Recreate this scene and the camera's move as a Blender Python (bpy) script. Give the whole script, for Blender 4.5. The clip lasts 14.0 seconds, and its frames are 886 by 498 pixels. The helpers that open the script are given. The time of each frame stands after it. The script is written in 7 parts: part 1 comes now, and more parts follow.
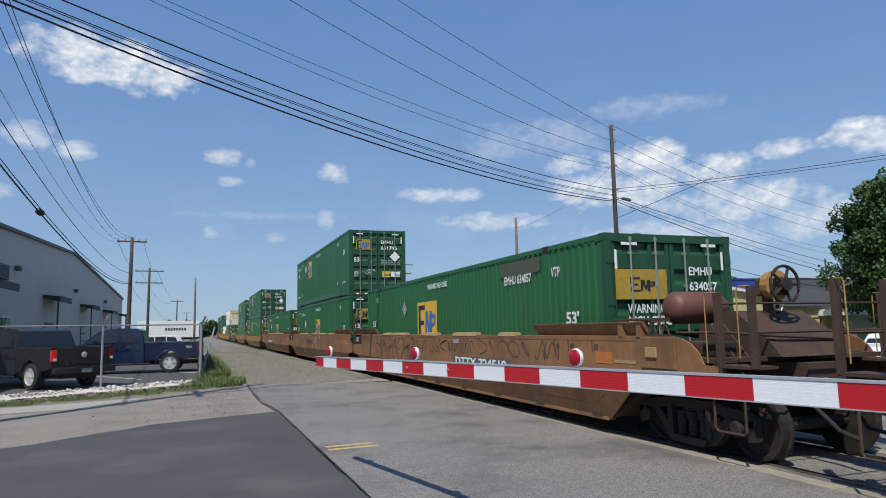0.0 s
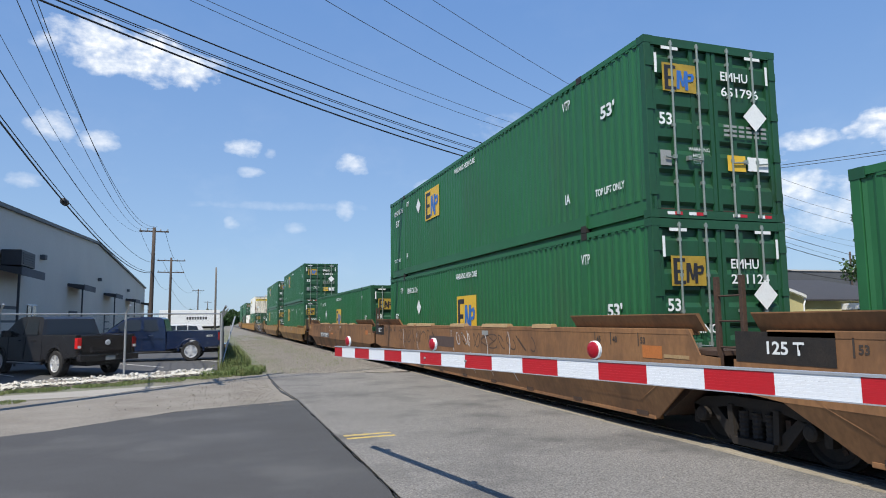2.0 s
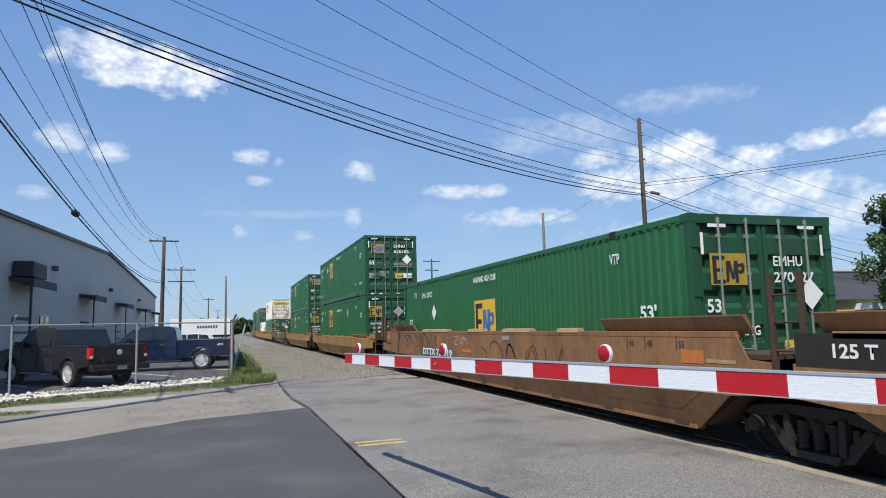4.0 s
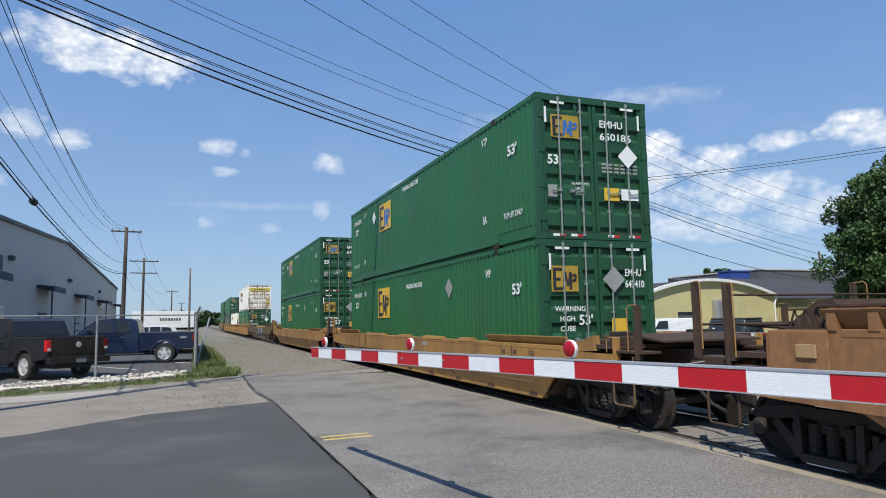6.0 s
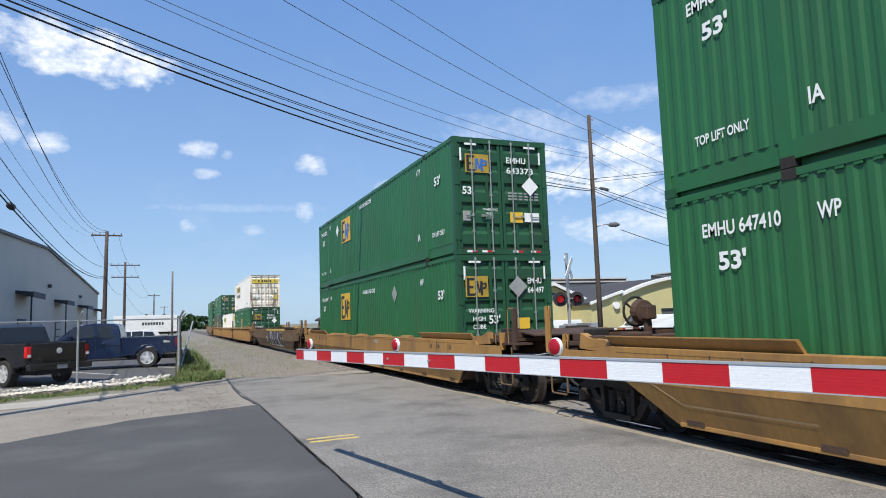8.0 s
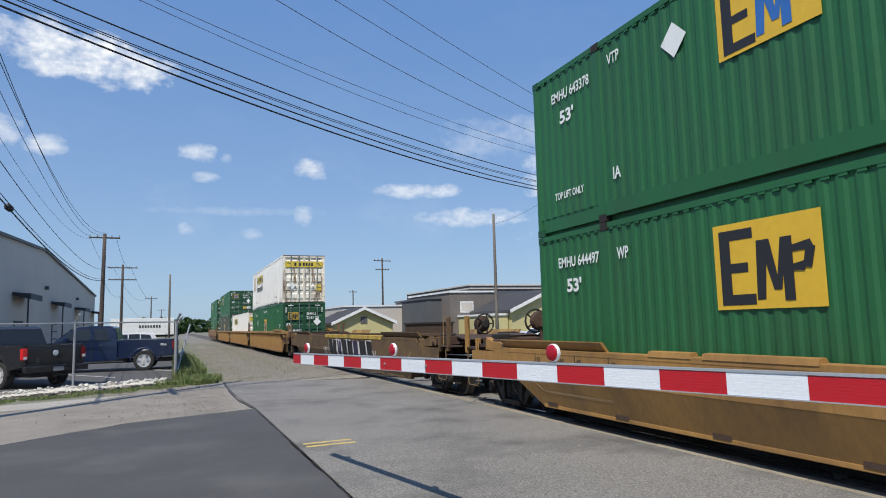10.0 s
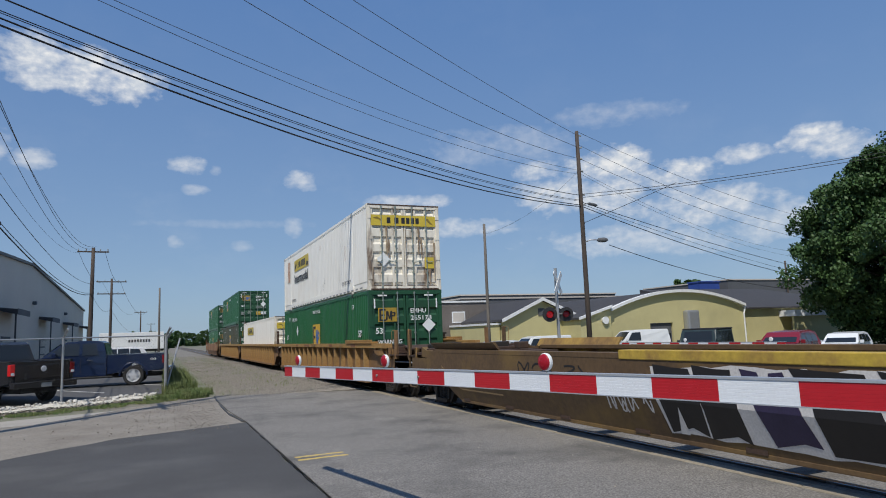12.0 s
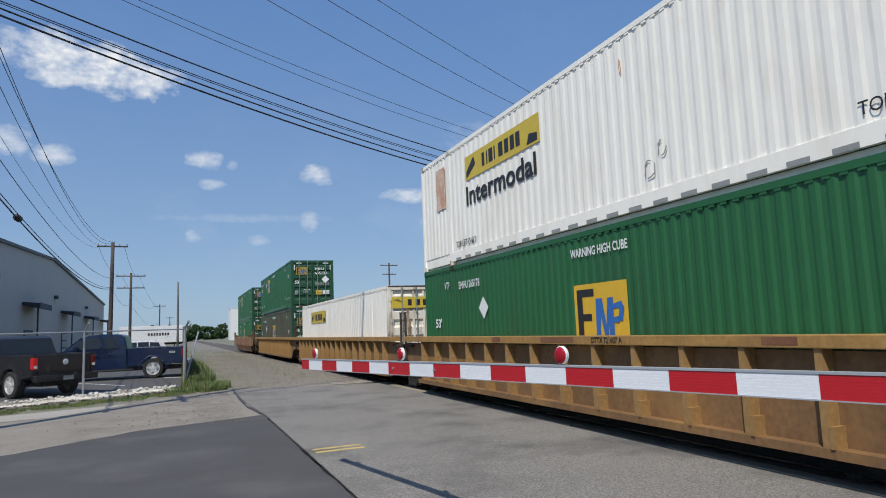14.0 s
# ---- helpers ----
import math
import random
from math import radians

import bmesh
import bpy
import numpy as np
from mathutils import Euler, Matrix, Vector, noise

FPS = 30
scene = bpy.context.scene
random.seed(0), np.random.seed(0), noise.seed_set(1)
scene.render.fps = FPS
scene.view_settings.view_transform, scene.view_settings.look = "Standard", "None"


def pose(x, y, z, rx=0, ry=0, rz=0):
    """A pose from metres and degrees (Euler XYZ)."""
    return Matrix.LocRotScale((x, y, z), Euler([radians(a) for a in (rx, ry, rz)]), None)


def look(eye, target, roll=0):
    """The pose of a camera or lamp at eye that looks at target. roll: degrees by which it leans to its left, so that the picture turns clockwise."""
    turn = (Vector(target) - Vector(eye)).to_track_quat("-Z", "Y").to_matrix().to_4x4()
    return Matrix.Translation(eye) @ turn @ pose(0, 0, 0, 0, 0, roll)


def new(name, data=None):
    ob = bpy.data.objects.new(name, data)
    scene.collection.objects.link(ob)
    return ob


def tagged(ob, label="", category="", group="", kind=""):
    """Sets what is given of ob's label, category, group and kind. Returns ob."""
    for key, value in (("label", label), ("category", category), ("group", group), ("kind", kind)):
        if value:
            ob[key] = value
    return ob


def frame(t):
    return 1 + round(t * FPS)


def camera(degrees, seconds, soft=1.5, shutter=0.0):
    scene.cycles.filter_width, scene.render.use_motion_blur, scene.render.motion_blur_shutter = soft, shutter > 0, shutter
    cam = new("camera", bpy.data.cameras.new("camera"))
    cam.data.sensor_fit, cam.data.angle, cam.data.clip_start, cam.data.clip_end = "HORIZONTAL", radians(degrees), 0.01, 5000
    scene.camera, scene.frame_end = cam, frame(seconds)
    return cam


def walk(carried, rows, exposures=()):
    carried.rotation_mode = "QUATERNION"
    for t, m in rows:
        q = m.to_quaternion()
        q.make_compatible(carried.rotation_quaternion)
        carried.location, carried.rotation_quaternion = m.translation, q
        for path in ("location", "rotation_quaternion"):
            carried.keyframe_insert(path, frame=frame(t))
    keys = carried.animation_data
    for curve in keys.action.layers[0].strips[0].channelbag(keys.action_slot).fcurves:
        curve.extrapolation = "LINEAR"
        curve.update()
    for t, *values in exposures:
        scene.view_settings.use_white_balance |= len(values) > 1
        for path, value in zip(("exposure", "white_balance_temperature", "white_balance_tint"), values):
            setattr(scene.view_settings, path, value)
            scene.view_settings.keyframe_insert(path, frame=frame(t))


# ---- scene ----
# ---------------------------------------------------------------- camera
cam = camera(67.27, 14.0, soft=1.0)
walk(cam, [
    (0.0, pose(0, 0, 1.744, 96.79, 1.15, -20.18)),
    (0.5, pose(0, 0, 1.744, 96.37, 0.53, -19.80)),
    (1.0, pose(0, 0, 1.744, 96.05, 0.19, -19.46)),
    (1.5, pose(0, 0, 1.744, 95.92, 0.35, -19.11)),
    (2.0, pose(0, 0, 1.744, 96.05, 0.70, -18.64)),
    (2.5, pose(0, 0, 1.744, 96.21, 1.27, -17.89)),
    (2.7, pose(0, 0, 1.744, 96.30, 1.40, -17.66)),
    (4.8, pose(0, 0, 1.744, 96.59, 1.48, -18.31)),
    (5.0, pose(0, 0, 1.744, 96.55, 1.37, -18.81)),
    (5.5, pose(0, 0, 1.744, 96.25, 1.11, -19.88)),
    (6.0, pose(0, 0, 1.744, 96.02, 0.99, -20.60)),
    (6.5, pose(0, 0, 1.744, 95.94, 0.77, -21.10)),
    (7.0, pose(0, 0, 1.744, 95.87, 0.84, -21.53)),
    (7.5, pose(0, 0, 1.744, 95.87, 1.48, -21.77)),
    (8.0, pose(0, 0, 1.744, 95.97, 1.88, -21.86)),
    (8.2, pose(0, 0, 1.744, 96.00, 2.02, -21.82)),
    (10.4, pose(0, 0, 1.744, 96.63, 1.40, -22.09)),
    (10.5, pose(0, 0, 1.744, 96.70, 1.45, -22.12)),
    (11.0, pose(0, 0, 1.744, 96.92, 1.89, -22.33)),
    (11.5, pose(0, 0, 1.744, 97.14, 2.08, -22.60)),
    (12.0, pose(0, 0, 1.744, 97.28, 2.12, -22.76)),
    (12.5, pose(0, 0, 1.744, 97.37, 1.96, -22.83)),
    (13.0, pose(0, 0, 1.744, 97.31, 1.94, -22.45)),
    (13.5, pose(0, 0, 1.744, 97.16, 1.80, -21.99)),
    (14.0, pose(0, 0, 1.744, 96.75, 2.20, -21.41)),
], exposures=[(0.0, -0.10), (1.0, 0.0), (1.5, 0.08), (2.5, 0.28), (2.7, 0.28), (4.8, 0.08), (5.5, 0.02), (6.0, 0.10), (6.5, 0.25), (7.0, 0.37), (7.6, 0.37), (8.0, 0.30), (8.2, 0.27),
              (10.3, 0.0), (10.6, -0.06), (11.0, -0.20), (12.0, -0.30), (12.5, -0.30), (13.5, -0.22), (14.0, -0.16)])

# ---------------------------------------------------------------- light
SUN_DIR = Vector((-0.379, -0.43, 0.819)).normalized()          # towards the sun
SUN_EL = math.asin(SUN_DIR.z)
SUN_AZ = math.atan2(SUN_DIR.x, SUN_DIR.y)

# clouds: azimuth, elevation, half width, half height (degrees), density
CLOUDS = [
    (-9.6, 21.1, 3.9, 1.9, 1.0), (-5.6, 20.5, 3.6, 1.9, 1.0), (-2.4, 19.9, 2.6, 1.5, 0.95), (-12.3, 20.6, 1.7, 0.9, 0.6), (-9.0, 19.6, 2.0, 1.0, 0.85),
    (-12.1, 14.7, 1.9, 1.2, 0.55), (-9.2, 13.9, 1.6, 0.9, 0.6), (-13.8, 10.5, 1.3, 0.6, 0.35),
    (1.9, 14.3, 1.7, 0.8, 0.6), (4.0, 14.0, 0.6, 0.5, 0.35), (10.9, 13.2, 1.5, 1.0, 0.6), (2.2, 12.3, 1.2, 0.45, 0.35),
    (10.2, 9.3, 0.8, 0.9, 0.35), (1.0, 8.1, 0.7, 0.6, 0.35), (6.2, 7.8, 1.1, 0.5, 0.25), (20.6, 11.4, 4.4, 0.7, 0.6), (24.5, 9.0, 5.2, 0.9, 0.55),
    (31.5, 13.6, 2.3, 0.9, 0.8), (38.0, 13.1, 4.2, 1.9, 1.0), (42.4, 12.1, 4.0, 1.5, 1.0), (35.5, 11.2, 6.5, 1.8, 0.85),
    (44.5, 9.4, 6.0, 1.8, 0.75), (50.4, 7.6, 5.0, 1.6, 0.6), (40.0, 7.0, 9.0, 1.6, 0.5),
    (48.2, 13.3, 2.3, 0.9, 0.75), (52.4, 13.7, 2.4, 1.3, 0.95), (54.6, 12.6, 3.0, 1.1, 0.9),
    (38.3, 17.6, 6.0, 1.1, 0.26), (28.7, 15.7, 7.6, 1.9, 0.26), (4.0, 9.6, 8.0, 0.4, 0.14),
]


def build_world():
    w = bpy.data.worlds.new("sky")
    w.use_nodes = True
    scene.world = w
    nt = w.node_tree
    nt.nodes.clear()
    N, L = nt.nodes.new, nt.links.new

    def m(op, a, b=None, c=None, clamp=False):
        n = N("ShaderNodeMath")
        n.operation, n.use_clamp = op, clamp
        for i, v in enumerate((a, b, c)):
            if v is None:
                continue
            if isinstance(v, (int, float)):
                n.inputs[i].default_value = v
            else:
                L(v, n.inputs[i])
        return n.outputs[0]
    sky = N("ShaderNodeTexSky")
    sky.sky_type, sky.sun_disc = "NISHITA", False
    sky.sun_elevation, sky.sun_rotation = SUN_EL, SUN_AZ
    sky.air_density, sky.dust_density, sky.ozone_density = 1.0, 0.6, 1.6
    co = N("ShaderNodeTexCoord")
    sep = N("ShaderNodeSeparateXYZ")
    L(co.outputs["Generated"], sep.inputs[0])
    az = m("MULTIPLY", m("ARCTAN2", sep.outputs[0], sep.outputs[1]), 57.2958)
    el = m("MULTIPLY", m("ARCSINE", sep.outputs[2]), 57.2958)
    comb = N("ShaderNodeCombineXYZ")
    L(az, comb.inputs[0])
    L(m("MULTIPLY", el, 1.5), comb.inputs[1])

    def fog(scale, detail, rough):
        n = N("ShaderNodeTexNoise")
        n.inputs["Scale"].default_value, n.inputs["Detail"].default_value, n.inputs["Roughness"].default_value = scale, detail, rough
        L(comb.outputs[0], n.inputs["Vector"])
        return n.outputs["Fac"]
    n1, n2, n3 = fog(0.30, 7, 0.55), fog(1.1, 5, 0.52), fog(0.11, 6, 0.6)
    rag = m("ADD", m("MULTIPLY", m("SUBTRACT", n1, 0.5), 3.0), m("MULTIPLY", m("SUBTRACT", n2, 0.5), 1.3))
    total = None
    for a0, e0, wa, we, dens in CLOUDS:
        da = m("DIVIDE", m("SUBTRACT", az, a0), wa)
        de = m("DIVIDE", m("SUBTRACT", el, e0), we)
        r2 = m("ADD", m("MULTIPLY", da, da), m("MULTIPLY", de, de))
        body = m("ADD", m("SUBTRACT", 1.0, r2), rag)
        one = m("MULTIPLY", m("MULTIPLY", body, 0.85, clamp=True), dens)
        total = one if total is None else m("MAXIMUM", total, one)
    # thin high veil and a pale band above the horizon
    veil = m("MULTIPLY", m("SUBTRACT", n3, 0.5, clamp=True), 0.9)
    low = m("MULTIPLY", m("SUBTRACT", 1.0, m("DIVIDE", m("ABSOLUTE", m("SUBTRACT", el, 9.0)), 9.0), clamp=True), 0.35)
    total = m("MAXIMUM", total, m("MULTIPLY", veil, m("ADD", low, 0.1)))
    fade = m("POWER", m("SUBTRACT", 1.0, m("DIVIDE", m("ABSOLUTE", el), 42.0), clamp=True), 2.0)
    air = N("ShaderNodeMixRGB")                  # clear blue aloft, pale towards the horizon
    air.inputs[1].default_value, air.inputs[2].default_value = AIR_HIGH, AIR_LOW
    L(fade, air.inputs[0])
    tint = N("ShaderNodeMixRGB")
    tint.inputs[0].default_value = 0.7
    L(air.outputs[0], tint.inputs[2])
    gain = N("ShaderNodeMixRGB")
    gain.blend_type = "MULTIPLY"
    gain.inputs[0].default_value = 1
    gain.inputs[2].default_value = SKY_TINT
    L(sky.outputs[0], gain.inputs[1])
    L(gain.outputs[0], tint.inputs[1])
    shade = N("ShaderNodeMixRGB")
    shade.inputs[1].default_value, shade.inputs[2].default_value = (7.0, 7.7, 8.6, 1), (10.0, 10.1, 10.2, 1)
    L(m("MULTIPLY", m("SUBTRACT", n2, 0.30), 2.6, clamp=True), shade.inputs[0])
    mix = N("ShaderNodeMixRGB")
    L(total, mix.inputs[0])
    L(tint.outputs[0], mix.inputs[1])
    L(shade.outputs[0], mix.inputs[2])
    bg = N("ShaderNodeBackground")
    bg.inputs["Strength"].default_value = SKY_STRENGTH
    L(mix.outputs[0], bg.inputs["Color"])
    out = N("ShaderNodeOutputWorld")
    L(bg.outputs[0], out.inputs[0])


SKY_STRENGTH = 0.10
AIR_HIGH, AIR_LOW = (1.25, 2.88, 6.6, 1), (3.7, 5.4, 7.4, 1)
SKY_TINT = (0.85, 0.95, 1.1, 1)
build_world()
sun_data = bpy.data.lights.new("sun", "SUN")
sun_data.energy, sun_data.angle, sun_data.color = 4.7, radians(0.53), (1.0, 0.94, 0.84)
sun = new("sun", sun_data)
sun.matrix_world = look(SUN_DIR * 50, (0, 0, 0))


# ---------------------------------------------------------------- materials
def material(name, color, color2=None, rough=0.6, metal=0.0, scale=3.0, amount=0.5, fine=40.0, fine_amount=0.25,
             bump=0.0, bump_scale=None, spec=0.5, stain=None, stain_scale=0.7, stain_amount=0.0, stretch=(1, 1, 1), vary=0.0, coat=0.0):
    """Base colour with a broad and a fine variation, optional stains and relief."""
    mt = bpy.data.materials.new(name)
    mt.use_nodes = True
    nt = mt.node_tree
    N, L = nt.nodes.new, nt.links.new
    b = nt.nodes["Principled BSDF"]
    co = N("ShaderNodeTexCoord")
    mp = N("ShaderNodeMapping")
    mp.inputs["Scale"].default_value = stretch
    L(co.outputs["Object"], mp.inputs[0])

    def tex(sc, det=5):
        n = N("ShaderNodeTexNoise")
        n.inputs["Scale"].default_value, n.inputs["Detail"].default_value = sc, det
        n.inputs["Roughness"].default_value = 0.6
        L(mp.outputs[0], n.inputs["Vector"])
        return n

    def ramp(src, lo, hi):
        r = N("ShaderNodeMapRange")
        r.inputs[1].default_value, r.inputs[2].default_value = lo, hi
        L(src, r.inputs[0])
        return r.outputs[0]

    def mix(fac, a, c, kind="MIX"):
        n = N("ShaderNodeMixRGB")
        n.blend_type = kind
        for i, v in ((0, fac), (1, a), (2, c)):
            if isinstance(v, (int, float)):
                n.inputs[i].default_value = v
            elif isinstance(v, tuple):
                n.inputs[i].default_value = (*v[:3], 1)
            else:
                L(v, n.inputs[i])
        return n.outputs[0]
    c2 = color2 or tuple(v * 0.7 for v in color)
    big = tex(scale)
    f = N("ShaderNodeMath")
    f.operation = "MULTIPLY"
    f.inputs[1].default_value = amount
    L(ramp(big.outputs["Fac"], 0.35, 0.7), f.inputs[0])
    out = mix(f.outputs[0], color, c2)
    if fine_amount:
        small = tex(fine, 3)
        out = mix(fine_amount, out, mix(ramp(small.outputs["Fac"], 0.3, 0.7), (0.35, 0.35, 0.35), (1.5, 1.5, 1.5)), "MULTIPLY")
    if stain:
        st = tex(stain_scale, 8)
        k = N("ShaderNodeMath")
        k.operation = "MULTIPLY"
        k.inputs[1].default_value = stain_amount
        L(ramp(st.outputs["Fac"], 0.5, 0.68), k.inputs[0])
        out = mix(k.outputs[0], out, stain)
    if vary:
        oi = N("ShaderNodeObjectInfo")
        out = mix(vary, out, mix(oi.outputs["Random"], (0.45, 0.45, 0.45), (1.45, 1.45, 1.45)), "MULTIPLY")
    L(out, b.inputs["Base Color"])
    rr = N("ShaderNodeMapRange")
    rr.inputs[3].default_value, rr.inputs[4].default_value = max(0.02, rough - 0.1), min(1, rough + 0.1)
    L(big.outputs["Fac"], rr.inputs[0])
    L(rr.outputs[0], b.inputs["Roughness"])
    b.inputs["Metallic"].default_value = metal
    b.inputs["Specular IOR Level"].default_value = spec
    b.inputs["Coat Weight"].default_value = coat
    if bump:
        bn = tex(bump_scale or fine, 4)
        bp = N("ShaderNodeBump")
        bp.inputs["Strength"].default_value, bp.inputs["Distance"].default_value = 1.0, bump
        L(bn.outputs["Fac"], bp.inputs["Height"])
        L(bp.outputs[0], b.inputs["Normal"])
    return mt


def glow(name, color, strength):
    mt = material(name, color, rough=0.3, fine_amount=0)
    b = mt.node_tree.nodes["Principled BSDF"]
    b.inputs["Emission Color"].default_value, b.inputs["Emission Strength"].default_value = (*color, 1), strength
    return mt


def glass_dark(name, color=(0.02, 0.025, 0.03)):
    return material(name, color, rough=0.06, fine_amount=0, amount=0.2, spec=0.5)


GREEN = material("green_container_paint", (0.020, 0.122, 0.040), (0.016, 0.098, 0.033), rough=0.45, scale=0.5, amount=0.6, fine=12, fine_amount=0.10,
                 stain=(0.035, 0.075, 0.035), stain_scale=0.9, stain_amount=0.35, stretch=(1, 1, 0.35), bump=0.002, bump_scale=6)
GREEN_OLD = material("faded_green_paint", (0.060, 0.085, 0.055), (0.095, 0.085, 0.060), rough=0.55, scale=0.6, amount=0.8, fine=14, fine_amount=0.2,
                     stain=(0.06, 0.045, 0.028), stain_scale=1.3, stain_amount=0.7, stretch=(1, 1, 0.35))
# door ends: a darker green than the side walls, with dark stains
GREEN_DARK = material("darker_green_door_end", (0.013, 0.075, 0.032), (0.010, 0.060, 0.024), rough=0.5, scale=0.9, amount=0.6, fine=15, fine_amount=0.15,
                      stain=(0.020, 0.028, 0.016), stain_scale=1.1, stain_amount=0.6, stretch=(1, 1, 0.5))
WHITE_BOX = material("cream_container_paint", (0.93, 0.91, 0.83), (0.90, 0.87, 0.78), rough=0.5, scale=0.6, amount=0.5, fine=10, fine_amount=0.05,
                     stain=(0.60, 0.52, 0.40), stain_scale=1.6, stain_amount=0.25, stretch=(1, 1, 0.3))
WHITE_DOOR = material("weathered_white_doors", (0.80, 0.76, 0.65), (0.68, 0.62, 0.50), rough=0.55, scale=1.2, amount=0.6, fine=10, fine_amount=0.12,
                      stain=(0.16, 0.10, 0.06), stain_scale=2.2, stain_amount=0.95, stretch=(1, 1, 0.3))
BROWN = material("weathered_brown_car_paint", (0.27, 0.135, 0.055), (0.20, 0.095, 0.040), rough=0.7, scale=0.7, amount=0.8, fine=14, fine_amount=0.28,
                 stain=(0.10, 0.055, 0.03), stain_scale=1.0, stain_amount=0.7, stretch=(1, 1, 0.5), bump=0.002, bump_scale=18, vary=0.15)
TAN = material("yellow_tan_car_paint", (0.37, 0.20, 0.055), (0.27, 0.145, 0.045), rough=0.6, scale=0.6, amount=0.8, fine=12, fine_amount=0.22,
               stain=(0.13, 0.075, 0.035), stain_scale=0.9, stain_amount=0.65, stretch=(1, 1, 0.5), vary=0.1)
TAN_DIRTY = material("grimy_tan_car_paint", (0.125, 0.075, 0.033), (0.085, 0.052, 0.026), rough=0.7, scale=0.7, amount=0.9, fine=12, fine_amount=0.3,
                     stain=(0.27, 0.17, 0.04), stain_scale=1.2, stain_amount=0.35)
CHORD_DULL = material("dull_tan_chord_paint", (0.38, 0.22, 0.065), (0.26, 0.145, 0.05), rough=0.65, scale=1.5, amount=0.8, fine=14, fine_amount=0.3)
YELLOW_CHORD = material("worn_yellow_paint", (0.52, 0.36, 0.05), (0.36, 0.23, 0.05), rough=0.6, scale=1.5, amount=0.7, fine=14, fine_amount=0.25,
                        stain=(0.20, 0.10, 0.045), stain_scale=2.0, stain_amount=0.8)
WORN_OCHRE = material("rust_run_ochre_paint", (0.36, 0.225, 0.05), (0.14, 0.075, 0.035), rough=0.65, scale=1.6, amount=0.9, fine=14, fine_amount=0.3, stain=(0.07, 0.04, 0.025), stain_scale=1.8, stain_amount=0.7, stretch=(1, 1, 0.4))
RUST = material("rusty_grimy_steel", (0.046, 0.029, 0.020), (0.085, 0.043, 0.025), rough=0.8, scale=3, amount=0.8, fine=30, fine_amount=0.4, bump=0.003, bump_scale=30)
GRIME = material("oily_black_steel", (0.014, 0.012, 0.010), (0.034, 0.025, 0.018), rough=0.75, scale=4, amount=0.8, fine=30, fine_amount=0.4, bump=0.003)
TREAD = material("polished_wheel_tread", (0.30, 0.28, 0.26), rough=0.35, metal=0.9, fine_amount=0.2)
RAIL_TOP = material("polished_rail", (0.45, 0.43, 0.41), rough=0.25, metal=1.0, scale=2, fine_amount=0.1)
STEEL = material("galvanised_steel", (0.42, 0.43, 0.44), (0.33, 0.34, 0.35), rough=0.5, metal=0.6, scale=3, fine=50, fine_amount=0.2)
RIB_BROWN = material("dusty_brown_ribbed_side", (0.22, 0.120, 0.050), (0.14, 0.078, 0.034), rough=0.7, scale=0.8, amount=0.8, fine=14, fine_amount=0.3, stain=(0.36, 0.20, 0.06), stain_scale=1.0, stain_amount=0.5, vary=0.1)
RIB_POST = material("dusty_tan_side_post", (0.34, 0.205, 0.075), (0.24, 0.135, 0.05), rough=0.7, scale=1.5, amount=0.8, fine=14, fine_amount=0.3, vary=0.1)
ROD = material("galvanised_lock_rod", (0.28, 0.33, 0.30), (0.18, 0.21, 0.19), rough=0.5, metal=0.4, scale=4)
DECAL_YELLOW = material("yellow_decal", (0.70, 0.44, 0.035), (0.62, 0.37, 0.03), rough=0.5, scale=2, fine=10, fine_amount=0.08)
DECAL_DULL = material("grimy_yellow_decal", (0.42, 0.28, 0.03), (0.30, 0.20, 0.03), rough=0.6, scale=3, amount=0.8, fine=12, fine_amount=0.3)
DECAL_GOLD_DARK = material("dark_gold_decal", (0.25, 0.18, 0.03), rough=0.6, fine_amount=0.2)
STREAK = material("rust_streak_stain", (0.42, 0.33, 0.22), (0.16, 0.10, 0.06), rough=0.8, scale=7, amount=1.0, fine=25, fine_amount=0.4, stretch=(1, 1, 0.25))
DECAL_GOLD = material("gold_decal", (0.62, 0.47, 0.05), (0.50, 0.38, 0.05), rough=0.5, scale=3, fine=10, fine_amount=0.12)
DECAL_BLACK = material("black_decal", (0.022, 0.022, 0.024), rough=0.5, fine_amount=0.1)
DECAL_BLUE = material("blue_decal", (0.035, 0.15, 0.45), (0.03, 0.11, 0.36), rough=0.5, fine_amount=0.1)
DECAL_WHITE = material("white_decal", (0.78, 0.80, 0.78), (0.66, 0.68, 0.66), rough=0.5, scale=4, fine_amount=0.1)
DECAL_GREY = material("grey_placard", (0.30, 0.31, 0.30), rough=0.5, scale=6, fine_amount=0.15)
DECAL_ORANGE = material("orange_paint", (0.52, 0.17, 0.04), rough=0.6, fine_amount=0.2)
RED_TAPE = material("red_reflective", (0.47, 0.014, 0.022), (0.40, 0.012, 0.018), rough=0.35, scale=5, amount=0.3, fine=30, fine_amount=0.06)
WHITE_TAPE = material("white_reflective", (0.76, 0.79, 0.82), (0.68, 0.71, 0.74), rough=0.4, scale=5, amount=0.3, fine=60, fine_amount=0.06)
ALU = material("arm_aluminium", (0.55, 0.57, 0.60), rough=0.4, metal=0.5, fine_amount=0.1)
RED_LENS = glow("red_lamp_lens", (0.36, 0.006, 0.018), 0.02)
TAIL_LENS = glow("red_tail_lamp", (0.6, 0.015, 0.015), 0.12)
SIGNAL_LENS = glow("lit_red_signal", (0.8, 0.02, 0.03), 0.22)
